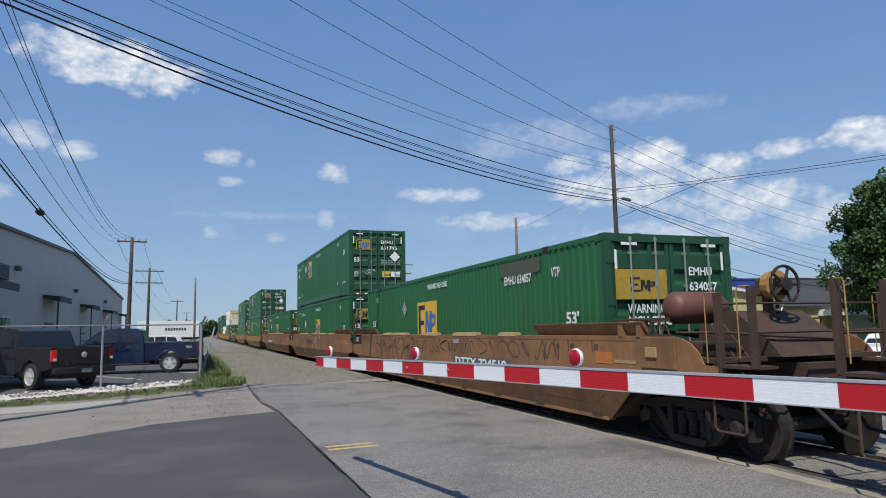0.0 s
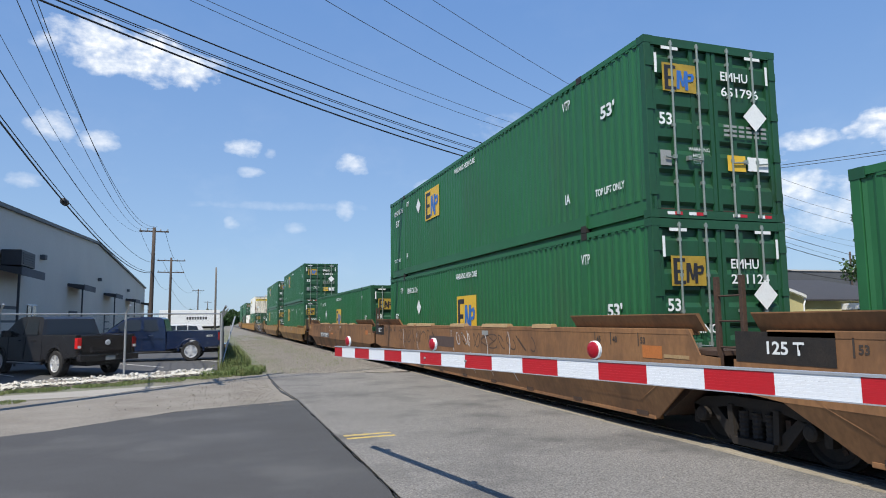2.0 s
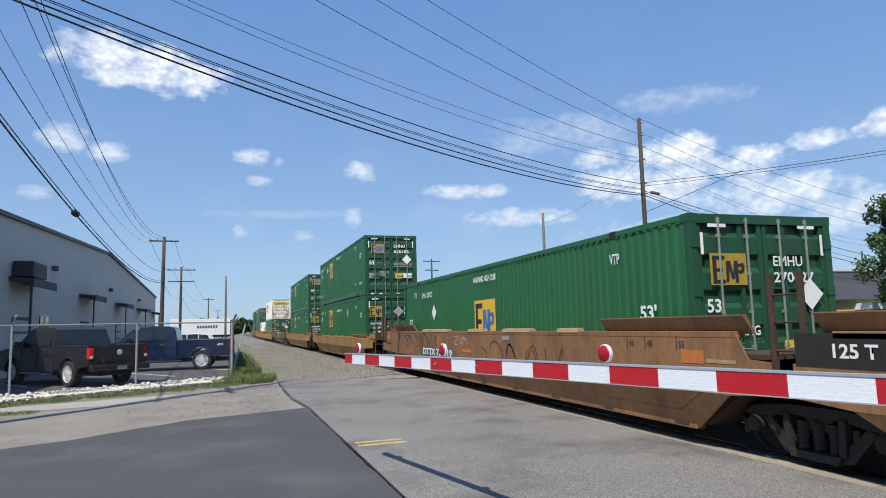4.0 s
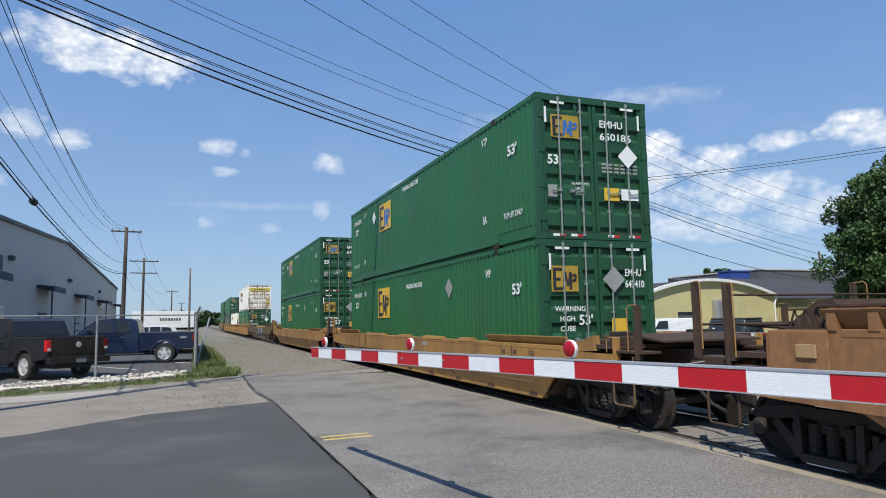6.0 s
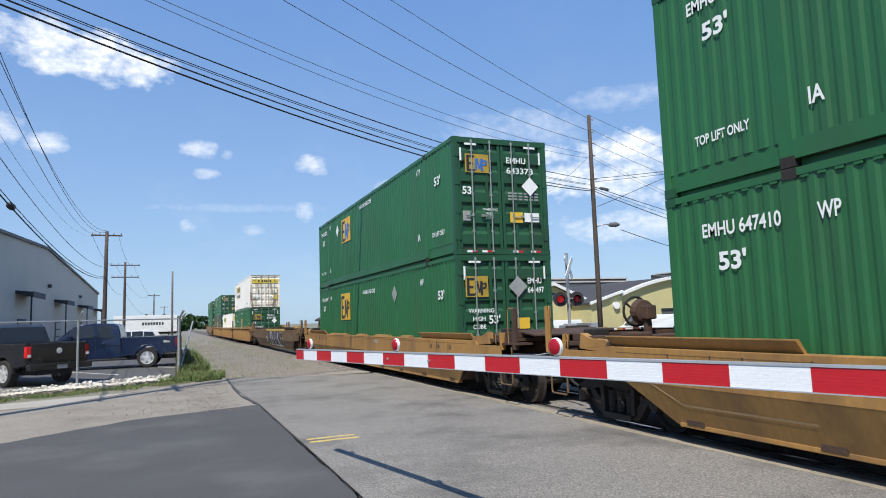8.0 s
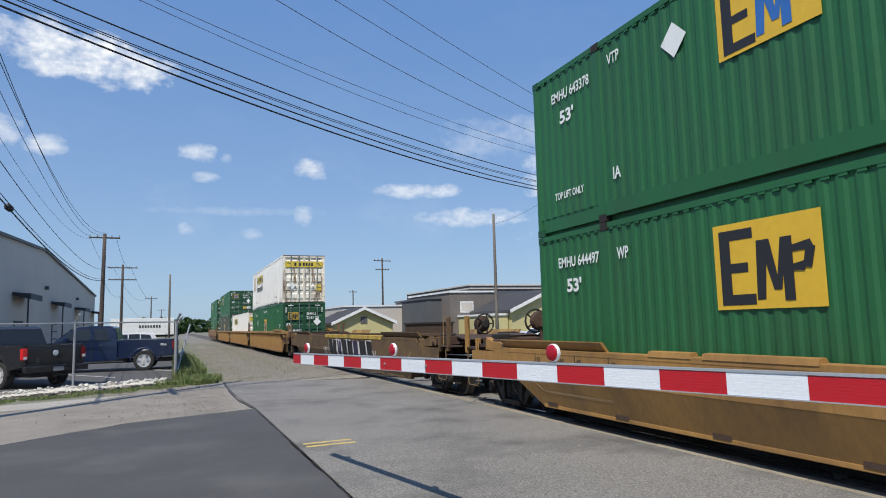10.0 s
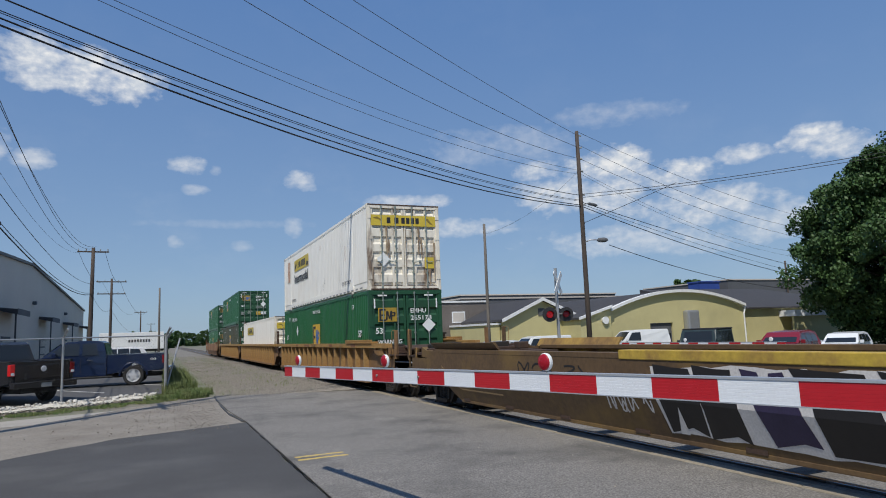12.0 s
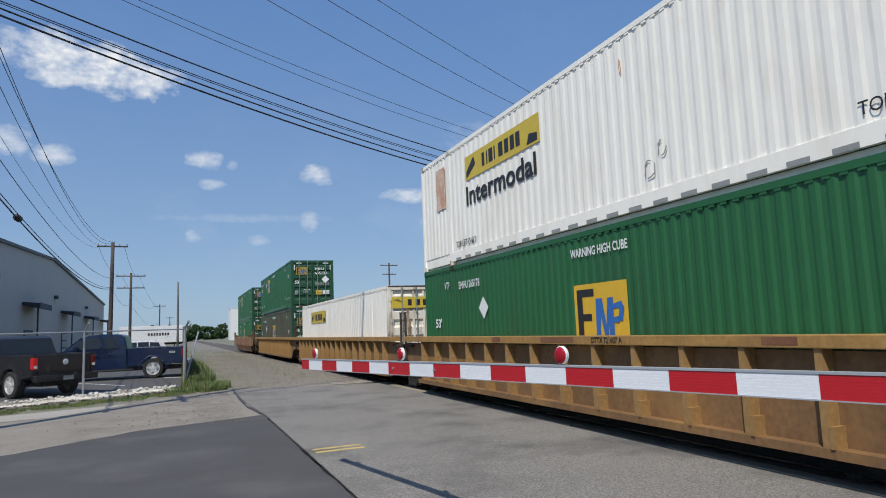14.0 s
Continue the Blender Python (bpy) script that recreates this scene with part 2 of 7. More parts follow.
ASPHALT = material("dark_asphalt", (0.072, 0.070, 0.069), (0.058, 0.056, 0.055), rough=0.85, scale=0.5, amount=0.7, fine=45, fine_amount=0.5,
                   stain=(0.13, 0.127, 0.12), stain_scale=0.35, stain_amount=0.6, bump=0.004, bump_scale=90)
OLD_ROAD = material("worn_grey_crossing_road", (0.222, 0.209, 0.190), (0.168, 0.159, 0.146), rough=0.9, scale=0.35, amount=0.7, fine=46, fine_amount=0.95,
                    stain=(0.085, 0.082, 0.077), stain_scale=0.55, stain_amount=0.85, bump=0.012, bump_scale=38)
LOT = material("parking_lot_asphalt", (0.085, 0.086, 0.088), (0.065, 0.066, 0.068), rough=0.9, scale=0.5, fine=30, fine_amount=0.3)
GROUND = material("dry_dirt_and_weeds", (0.22, 0.20, 0.16), (0.10, 0.13, 0.06), rough=0.95, scale=0.25, amount=0.8, fine=8, fine_amount=0.5, bump=0.02, bump_scale=6)
DIRT = material("sandy_shoulder", (0.262, 0.236, 0.20), (0.185, 0.166, 0.138), rough=0.95, scale=0.9, amount=0.8, fine=40, fine_amount=0.5, bump=0.008, bump_scale=35,
                stain=(0.17, 0.145, 0.12), stain_scale=0.8, stain_amount=0.6)
BALLAST = material("grey_ballast_stone", (0.235, 0.215, 0.185), (0.155, 0.142, 0.122), rough=0.95, scale=0.8, amount=0.8, fine=26, fine_amount=0.7, bump=0.015, bump_scale=24,
                   stain=(0.12, 0.125, 0.06), stain_scale=0.45, stain_amount=0.55)
SIDEWALK = material("pale_concrete", (0.36, 0.335, 0.295), (0.28, 0.26, 0.23), rough=0.9, scale=1.2, fine=40, fine_amount=0.3)
GRASS = material("grass_blades", (0.105, 0.165, 0.045), (0.20, 0.20, 0.085), rough=0.7, scale=1.5, amount=0.9, fine=20, fine_amount=0.3)
ROCK = material("white_limestone", (0.62, 0.60, 0.55), (0.45, 0.43, 0.38), rough=0.9, scale=3, amount=0.7, fine=20, fine_amount=0.25, bump=0.01, bump_scale=14, vary=0.35)
YELLOW_LINE = material("worn_yellow_road_paint", (0.60, 0.42, 0.09), (0.36, 0.31, 0.19), rough=0.85, scale=9, amount=1.0, fine=50, fine_amount=0.3)
TAR = material("crack_sealer", (0.045, 0.044, 0.043), (0.05, 0.05, 0.05), rough=0.7, scale=8, amount=0.8)
POLE_WOOD = material("weathered_pole_wood", (0.085, 0.065, 0.052), (0.05, 0.04, 0.034), rough=0.9, scale=3, amount=0.8, fine=25, fine_amount=0.4, stretch=(1, 1, 0.15))
POLE_GREY = material("grey_pole_wood", (0.17, 0.15, 0.13), (0.11, 0.10, 0.09), rough=0.9, scale=3, amount=0.8, fine=25, fine_amount=0.4, stretch=(1, 1, 0.15))
TIE = material("creosoted_timber", (0.075, 0.058, 0.045), (0.12, 0.10, 0.08), rough=0.9, scale=2, fine=20, fine_amount=0.4, stretch=(0.3, 3, 1), vary=0.2)
PLANK = material("crossing_edge_plank", (0.31, 0.27, 0.205), (0.20, 0.172, 0.13), rough=0.9, scale=2, fine=20, fine_amount=0.4, stretch=(3, 0.3, 1), vary=0.25)
WIRE = material("black_cable", (0.02, 0.02, 0.022), rough=0.6, fine_amount=0)
WIRE_THIN = material("bare_conductor", (0.06, 0.065, 0.07), rough=0.5, fine_amount=0)
SIDING = material("grey_metal_siding", (0.53, 0.49, 0.435), (0.48, 0.445, 0.40), rough=0.6, scale=0.3, fine=8, fine_amount=0.08, spec=0.3)
TRIM_DARK = material("dark_bronze_trim", (0.035, 0.035, 0.04), rough=0.5)
TYRE = material("tyre_rubber", (0.018, 0.018, 0.019), (0.03, 0.03, 0.03), rough=0.85, fine_amount=0.2)
RIM = material("alloy_rim", (0.74, 0.75, 0.76), rough=0.3, metal=0.35, fine_amount=0.1)
GLASS = glass_dark("dark_vehicle_glass")
CHROME = material("chrome", (0.6, 0.6, 0.62), rough=0.15, metal=1.0, fine_amount=0)
STUCCO = material("yellow_stucco", (0.54, 0.49, 0.25), (0.46, 0.41, 0.21), rough=0.9, scale=0.6, fine=20, fine_amount=0.12, stain=(0.40, 0.36, 0.20), stain_scale=0.5, stain_amount=0.4)
SHINGLE = material("dark_shingle_roof", (0.045, 0.045, 0.05), (0.065, 0.063, 0.065), rough=0.95, scale=1, fine=8, fine_amount=0.4)
WHITE_TRIM = material("white_trim_paint", (0.78, 0.79, 0.78), rough=0.6, fine_amount=0.08)
BRICK_GREY = material("grey_brown_brick", (0.17, 0.15, 0.135), (0.12, 0.105, 0.095), rough=0.9, scale=0.8, fine=10, fine_amount=0.4)
DARK_WALL = material("charcoal_wall", (0.10, 0.105, 0.115), (0.07, 0.075, 0.08), rough=0.8, scale=0.5, fine=6, fine_amount=0.2)
BLUE_SHEET = material("blue_sheet_metal", (0.03, 0.07, 0.30), rough=0.5, fine_amount=0.1)
LEAF = material("tree_leaves", (0.060, 0.115, 0.034), (0.035, 0.075, 0.024), rough=0.55, scale=0.7, amount=0.9, fine=6, fine_amount=0.4, spec=0.3)
BARK = material("tree_bark", (0.09, 0.07, 0.055), rough=0.95, scale=4, fine=15, fine_amount=0.5)
SCREEN = material("grey_fence_screen", (0.16, 0.155, 0.14), (0.11, 0.105, 0.095), rough=0.9, scale=2, fine=30, fine_amount=0.4)
SPRAY_BLACK = material("black_spray_paint", (0.014, 0.012, 0.012), rough=0.6, fine_amount=0.2)
SPRAY_FADED = material("faded_spray_paint", (0.062, 0.040, 0.028), (0.10, 0.060, 0.036), rough=0.7, scale=4, amount=0.9, fine_amount=0.3)
SPRAY_VIOLET = material("dark_violet_spray_paint", (0.030, 0.022, 0.060), rough=0.6, fine_amount=0.2)
SPRAY_WHITE = material("white_spray_paint", (0.62, 0.60, 0.58), rough=0.6, fine_amount=0.2)


# ---------------------------------------------------------------- mesh helpers
def finish(bm, name, mats, smooth=False):
    me = bpy.data.meshes.new(name)
    bmesh.ops.recalc_face_normals(bm, faces=bm.faces)
    bm.to_mesh(me)
    bm.free()
    for mt in (mats if isinstance(mats, (list, tuple)) else [mats]):
        me.materials.append(mt)
    if smooth:
        for p in me.polygons:
            p.use_smooth = True
    return me


def part(name, bm, mats, parent=None, label="", at=None, smooth=False, kind=""):
    """One mesh object from a bmesh or a mesh, under a thing or a part."""
    me = bm if isinstance(bm, bpy.types.Mesh) else finish(bm, name, mats, smooth)
    ob = new(name, me)
    if at is not None:
        ob.matrix_basis = at
    if parent:
        ob.parent = parent
    if label:
        ob["label"] = label
    if kind:
        ob["kind"] = kind
    return ob


def thing(name, label, category, at=None, group="", kind=""):
    ob = new(name)
    ob.empty_display_size = 0.2
    if at is not None:
        ob.matrix_basis = at
    return tagged(ob, label, category, group, kind)


def box(bm, x0, x1, y0, y1, z0, z1, mat=0):
    v = [bm.verts.new((x, y, z)) for z in (z0, z1) for x, y in ((x0, y0), (x1, y0), (x1, y1), (x0, y1))]
    for f in ((3, 2, 1, 0), (4, 5, 6, 7), (0, 1, 5, 4), (1, 2, 6, 5), (2, 3, 7, 6), (3, 0, 4, 7)):
        bm.faces.new([v[i] for i in f]).material_index = mat
    return v


def B():
    return bmesh.new()


def boxes(*dims, bevel=0.0):
    bm = B()
    for d in dims:
        box(bm, *d)
    if bevel:
        bmesh.ops.bevel(bm, geom=bm.edges[:], offset=bevel, segments=2, affect="EDGES", profile=0.6)
    return bm


def tube(bm, pts, r, seg=8, mat=0, r1=None):
    """A round bar along a line of points."""
    pts = [Vector(p) for p in pts]
    rings = []
    n = len(pts)
    for i, p in enumerate(pts):
        d = (pts[min(i + 1, n - 1)] - pts[max(i - 1, 0)]).normalized()
        up = Vector((0, 0, 1)) if abs(d.z) < 0.9 else Vector((1, 0, 0))
        a = d.cross(up).normalized()
        b = d.cross(a)
        rr = r if r1 is None else r + (r1 - r) * i / (n - 1)
        rings.append([bm.verts.new(p + rr * (math.cos(t) * a + math.sin(t) * b)) for t in (2 * math.pi * k / seg for k in range(seg))])
    for u, w in zip(rings, rings[1:]):
        for k in range(seg):
            bm.faces.new((u[k], u[(k + 1) % seg], w[(k + 1) % seg], w[k])).material_index = mat
    bm.faces.new(rings[0][::-1]).material_index = mat
    bm.faces.new(rings[-1]).material_index = mat


def plate(bm, outline, axis, a0, a1, mat=0):
    """A prism: an outline in the two other axes, from a0 to a1 along axis."""
    def at(p, a):
        return {"x": (a, p[0], p[1]), "y": (p[0], a, p[1]), "z": (p[0], p[1], a)}[axis]
    u = [bm.verts.new(at(p, a0)) for p in outline]
    w = [bm.verts.new(at(p, a1)) for p in outline]
    n = len(u)
    bm.faces.new(u).material_index = mat
    bm.faces.new(w[::-1]).material_index = mat
    for k in range(n):
        bm.faces.new((u[k], w[k], w[(k + 1) % n], u[(k + 1) % n])).material_index = mat


def lathe(bm, prof, seg=20, axis="x", mat=0, centre=(0, 0, 0), caps=True):
    """A turned body: prof is (along, radius)."""
    c = Vector(centre)
    rings = []
    for a, r in prof:
        ring = []
        for k in range(seg):
            t = 2 * math.pi * k / seg
            p = {"x": (a, r * math.cos(t), r * math.sin(t)), "y": (r * math.cos(t), a, r * math.sin(t)), "z": (r * math.cos(t), r * math.sin(t), a)}[axis]
            ring.append(bm.verts.new(c + Vector(p)))
        rings.append(ring)
    for u, w in zip(rings, rings[1:]):
        for k in range(seg):
            bm.faces.new((u[k], u[(k + 1) % seg], w[(k + 1) % seg], w[k])).material_index = mat
    if not caps:
        return
    bm.faces.new(rings[0][::-1]).material_index = mat
    bm.faces.new(rings[-1]).material_index = mat


TEXTS = {}


def lettering(text, size, bold=0.0):
    """A flat mesh of words in the built-in font, in the xy plane, from its lower left."""
    key = (text, size, bold)
    if key not in TEXTS:
        cu = bpy.data.curves.new("lettering", "FONT")
        cu.body, cu.size, cu.offset, cu.extrude, cu.resolution_u = text, size, bold, 0.0, 3
        ob = bpy.data.objects.new("lettering", cu)
        scene.collection.objects.link(ob)
        me = bpy.data.meshes.new_from_object(ob.evaluated_get(bpy.context.evaluated_depsgraph_get()))
        bpy.data.objects.remove(ob)
        TEXTS[key] = me
    return TEXTS[key]


def write(text, size, mt, parent, m, bold=0.0, squeeze=1.0, name="lettering", width=0.0):
    base = lettering(text, size, bold)
    if width:
        squeeze = width / max(v.co.x for v in base.vertices)
    me = base.copy()
    me.materials.clear()
    me.materials.append(mt)
    ob = part(name, me, None, parent, at=m)
    if squeeze != 1.0:
        ob.scale = (squeeze, 1, 1)
    return ob


# faces seen from -x (text runs towards -y) and from -y (text runs towards +x)
def on_side(x, y, z):
    return Matrix.Translation((x, y, z)) @ Matrix(((0, 0, -1, 0), (-1, 0, 0, 0), (0, 1, 0, 0), (0, 0, 0, 1)))


def on_end(x, y, z):
    return Matrix.Translation((x, y, z)) @ Matrix(((1, 0, 0, 0), (0, 0, -1, 0), (0, 1, 0, 0), (0, 0, 0, 1)))


FADED_RED = material("faded_red_sticker", (0.52, 0.27, 0.17), (0.70, 0.60, 0.50), rough=0.7, scale=5, amount=1.0)
RUST_STREAK = material("rust_streak", (0.22, 0.12, 0.06), (0.5, 0.42, 0.32), rough=0.8, scale=4, amount=1.0, stretch=(1, 1, 0.3))
GUIDE_TAN = material("worn_tan_guide", (0.40, 0.27, 0.13), (0.30, 0.18, 0.09), rough=0.7, scale=4)
FADED_MARK = material("faded_maroon_paint", (0.17, 0.065, 0.035), (0.24, 0.12, 0.05), rough=0.7, scale=3, amount=0.8, fine_amount=0.25)
STENCIL = material("dark_stencil_paint", (0.06, 0.045, 0.035), rough=0.7, fine_amount=0.2)
ROCK_SMALL = material("small_limestone", (0.62, 0.59, 0.52), (0.46, 0.43, 0.37), rough=0.9, scale=9, amount=0.9, fine=30, fine_amount=0.3)
BALLAST_STONE = material("loose_ballast_stone", (0.33, 0.30, 0.26), (0.16, 0.145, 0.125), rough=0.95, scale=11, amount=1.0, fine=30, fine_amount=0.4)


# ---------------------------------------------------------------- ground and road
def ground_height(x, y):
    """Level at the crossing, falling gently east of the line."""
    return -0.05 - 0.020 * min(max(x - 12.5, 0), 26)


def build_ground():
    xs = [-3000, -600, -150, -60, -30, -14, -6, 0, 4, 9, 12.5, 16, 20, 25, 30, 36, 44, 54.5, 80, 150, 600, 3000]
    ys = [-3000, -600, -100, -30, -8, 0, 5, 15, 23, 30, 40, 60, 100, 200, 400, 900, 3000]
    bm = B()
    vs = [[bm.verts.new((x, y, ground_height(x, y))) for x in xs] for y in ys]
    for j in range(len(ys) - 1):
        for i in range(len(xs) - 1):
            bm.faces.new((vs[j][i], vs[j][i + 1], vs[j + 1][i + 1], vs[j + 1][i]))
    tagged(part("ground", bm, GROUND), "dusty ground with sparse dry weeds", "ground", kind="structure")


def slab(name, outline, z0, z1, mt, label, category, bumpy=0.0):
    bm = B()
    plate(bm, outline, "z", z0, z1)
    return tagged(part(name, bm, mt), label, category, kind="structure")


def ragged(points, step, amp, seed):
    """A line of points with an uneven edge."""
    rnd = random.Random(seed)
    out = []
    for (x0, y0), (x1, y1) in zip(points, points[1:]):
        n = max(1, int(math.hypot(x1 - x0, y1 - y0) / step))
        for k in range(n):
            t = k / n
            out.append((x0 + (x1 - x0) * t + rnd.uniform(-amp, amp), y0 + (y1 - y0) * t + rnd.uniform(-amp, amp)))
    out.append(points[-1])
    return out


build_ground()
TRACK = 7.523
edge = ragged([(1.70, -6.0), (1.72, 15.4)], 0.35, 0.03, 3)
far_edge = ragged([(1.72, 15.4), (-0.73, 14.4), (-2.44, 12.8), (-9, 8.8), (-40, -10)], 0.5, 0.05, 4)
slab("road_west", edge + far_edge[1:] + [(-40, -30), (1.7, -30)], -0.06, 0.0, ASPHALT, "dark smooth asphalt road up to the crossing", "road")
slab("road_crossing", [(1.76, -30), (6.36, -30), (6.36, 21.6)] + ragged([(6.36, 21.6), (1.6, 23.4)], 0.4, 0.08, 8) + [(1.62, 18.0), (1.76, 15.4)], -0.06, 0.006, OLD_ROAD,
     "worn pale grey road surface beside the rails", "road")
slab("road_east", [(8.66, -30), (14, -30), (60, -28), (60, 15), (14, 20), (8.66, 22)], -0.75, 0.0, OLD_ROAD, "worn grey road beyond the rails", "road")
slab("shoulder", ragged([(1.58, 23.4), (1.60, 18.0), (1.70, 15.45)], 0.5, 0.03, 5) + ragged([(1.70, 15.45), (-0.75, 14.46), (-2.46, 12.86), (-9.02, 8.86)], 0.5, 0.03, 6) +
     [(-12, 12), (-9.5, 15.8)] + ragged([(-9.5, 15.8), (-3.2, 18.3), (0.3, 22.6)], 0.6, 0.12, 7), -0.08, -0.008, DIRT, "sandy gravel shoulder beside the road", "ground")
slab("parking_lot", [(-40, 12), (-8, 22.3), (-2.9, 24.6), (0.1, 26.2), (0.4, 75), (-9, 96), (-40, 96)], -0.06, -0.02, LOT, "grey asphalt parking lot behind the fence", "ground")
for x0, y0 in ((-8.87, 30.64), (-4.27, 33.10), (-1.27, 34.50)):
    slab("parking_line", [(x0, y0), (x0 + 2.29, y0 + -3.99), (x0 + 2.29, y0 + -3.87), (x0 + 0.0, y0 + 0.12)], -0.03, -0.014, WHITE_TRIM, "worn white parking bay line", "road marking")
slab("pavement", [(-30, 7.4), (-4.72, 18.0), (-2.7, 18.35), (-1.0, 20.6), (-2.2, 20.2), (-4.9, 19.3), (-30, 9.0)], -0.07, 0.004, SIDEWALK, "pale concrete pavement beside the grass", "pavement")
bm = B()
plate(bm, [(TRACK - 4.6, 23.3), (TRACK - 2.2, 22.2), (TRACK - 1.15, 21.5), (TRACK + 1.15, 21.5), (TRACK + 3.0, 22.2), (TRACK + 3.4, 420), (TRACK - 5.2, 420), (TRACK - 5.6, 60)], "z", -0.1, -0.03)
tagged(part("ballast_bed", bm, BALLAST), "grey crushed stone ballast along the rails", "ballast", kind="structure")

slab("tie_bed", [(TRACK - 1.75, 22.2), (TRACK + 1.75, 22.2), (TRACK + 1.75, 418), (TRACK - 1.75, 418)], -0.09, -0.024,
     material("oil_stained_ballast", (0.105, 0.088, 0.070), (0.065, 0.055, 0.045), rough=0.95, scale=1.0, amount=0.8, fine=22, fine_amount=0.7, bump=0.015, bump_scale=22), "dark oil-stained stone between the ties", "ballast")


# rails, ties, crossing planks
def build_track():
    track = thing("railway_track", "steel rails on timber ties through the crossing", "track", kind="structure")
    for x in (TRACK - 0.755, TRACK + 0.755):
        bm = B()
        prof = [(-0.07, -0.17), (0.07, -0.17), (0.07, -0.155), (0.012, -0.13), (0.012, -0.05), (0.036, -0.035), (0.036, -0.004), (0.028, 0), (-0.028, 0), (-0.036, -0.004), (-0.036, -0.035), (-0.012, -0.05), (-0.012, -0.13), (-0.07, -0.155)]
        plate(bm, [(x + a, b) for a, b in prof], "y", -40, 420)
        part("rail", bm, RAIL_TOP, track)
    tie = finish(boxes((-1.3, 1.3, -0.115, 0.115, -0.2, -0.012), bevel=0.01), "tie", TIE)
    for k in range(110):
        part("tie", tie, None, track, at=pose(TRACK, 22.4 + 0.53 * k, -0.012, 0, 0, 0))
    for j, (xa, xb) in enumerate(((6.20, 6.42), (8.43, 8.64))):
        pm = finish(boxes((xa, xb, 0.0, 2.36, -0.15, 0.014), bevel=0.008), "plank", PLANK)
        for k in range(12):
            part("crossing_plank", pm, None, track, at=pose(0, -6.6 + 2.38 * k, 0.004 if k % 3 else -0.004))
    for xa, xb in ((6.87, 8.17), (6.425, 6.725), (8.32, 8.425)):
        bm = boxes((xa, xb, -30, 21.8, -0.2, -0.03))
        part("crossing_fill", bm, OLD_ROAD, track)


build_track()

# worn double yellow line and sealed cracks
line = thing("yellow_road_marking", "worn double yellow centre line on grey road", "road marking", kind="structure")
for y0 in (10.02, 10.28):
    bm = B()
    top = ragged([(1.86, y0 + 0.06), (2.60, y0 + 0.10)], 0.06, 0.012, int(y0 * 100))
    low = ragged([(2.60, y0 + 0.01), (1.86, y0 - 0.05)], 0.06, 0.012, int(y0 * 77))
    plate(bm, top + low, "z", 0.0, 0.009)
    part("stripe", bm, YELLOW_LINE, line)
seam = ragged([(1.73, -6), (1.74, 15.4)], 0.12, 0.014, 9)
bm = B()
plate(bm, [(x - 0.007, y) for x, y in seam] + [(x + 0.007, y) for x, y in reversed(ragged([(1.73, -6), (1.74, 15.4)], 0.12, 0.014, 19))], "z", 0.0, 0.010)
plate(bm, ragged([(1.61, 23.3), (1.54, 20), (1.52, 17.6), (1.65, 15.6)], 0.3, 0.018, 11) + ragged([(1.71, 15.6), (1.58, 17.6), (1.59, 20), (1.65, 23.3)], 0.3, 0.018, 12), "z", -0.03, 0.011)
tagged(part("sealed_joint", bm, TAR), "dark tar-sealed joint between the road surfaces", "road joint", kind="structure")


# ---------------------------------------------------------------- train
SPEED, SLOW = 10.1317, -0.0076
MOVERS = []          # (object, place along the line at the start)
WHEELSETS = []
L53, WID, HIGH = 16.154, 2.59, 2.896
HW = WID / 2


def corrugated_side(x, out, y0, y1, z0, z1, pitch, depth, bm, mat=0):
    """A trapezoid-ribbed wall in the plane x, its ribs towards out (+1 or -1)."""
    n = max(1, round((y1 - y0) / pitch))
    p = (y1 - y0) / n
    line = []
    for k in range(n):
        a = y0 + k * p
        line += [(a, 0), (a + 0.32 * p, 0), (a + 0.52 * p, -depth), (a + 0.80 * p, -depth)]
    line.append((y1, 0))
    lo = [bm.verts.new((x + out * d, y, z0)) for y, d in line]
    hi = [bm.verts.new((x + out * d, y, z1)) for y, d in line]
    for k in range(len(line) - 1):
        bm.faces.new((lo[k], lo[k + 1], hi[k + 1], hi[k])).material_index = mat


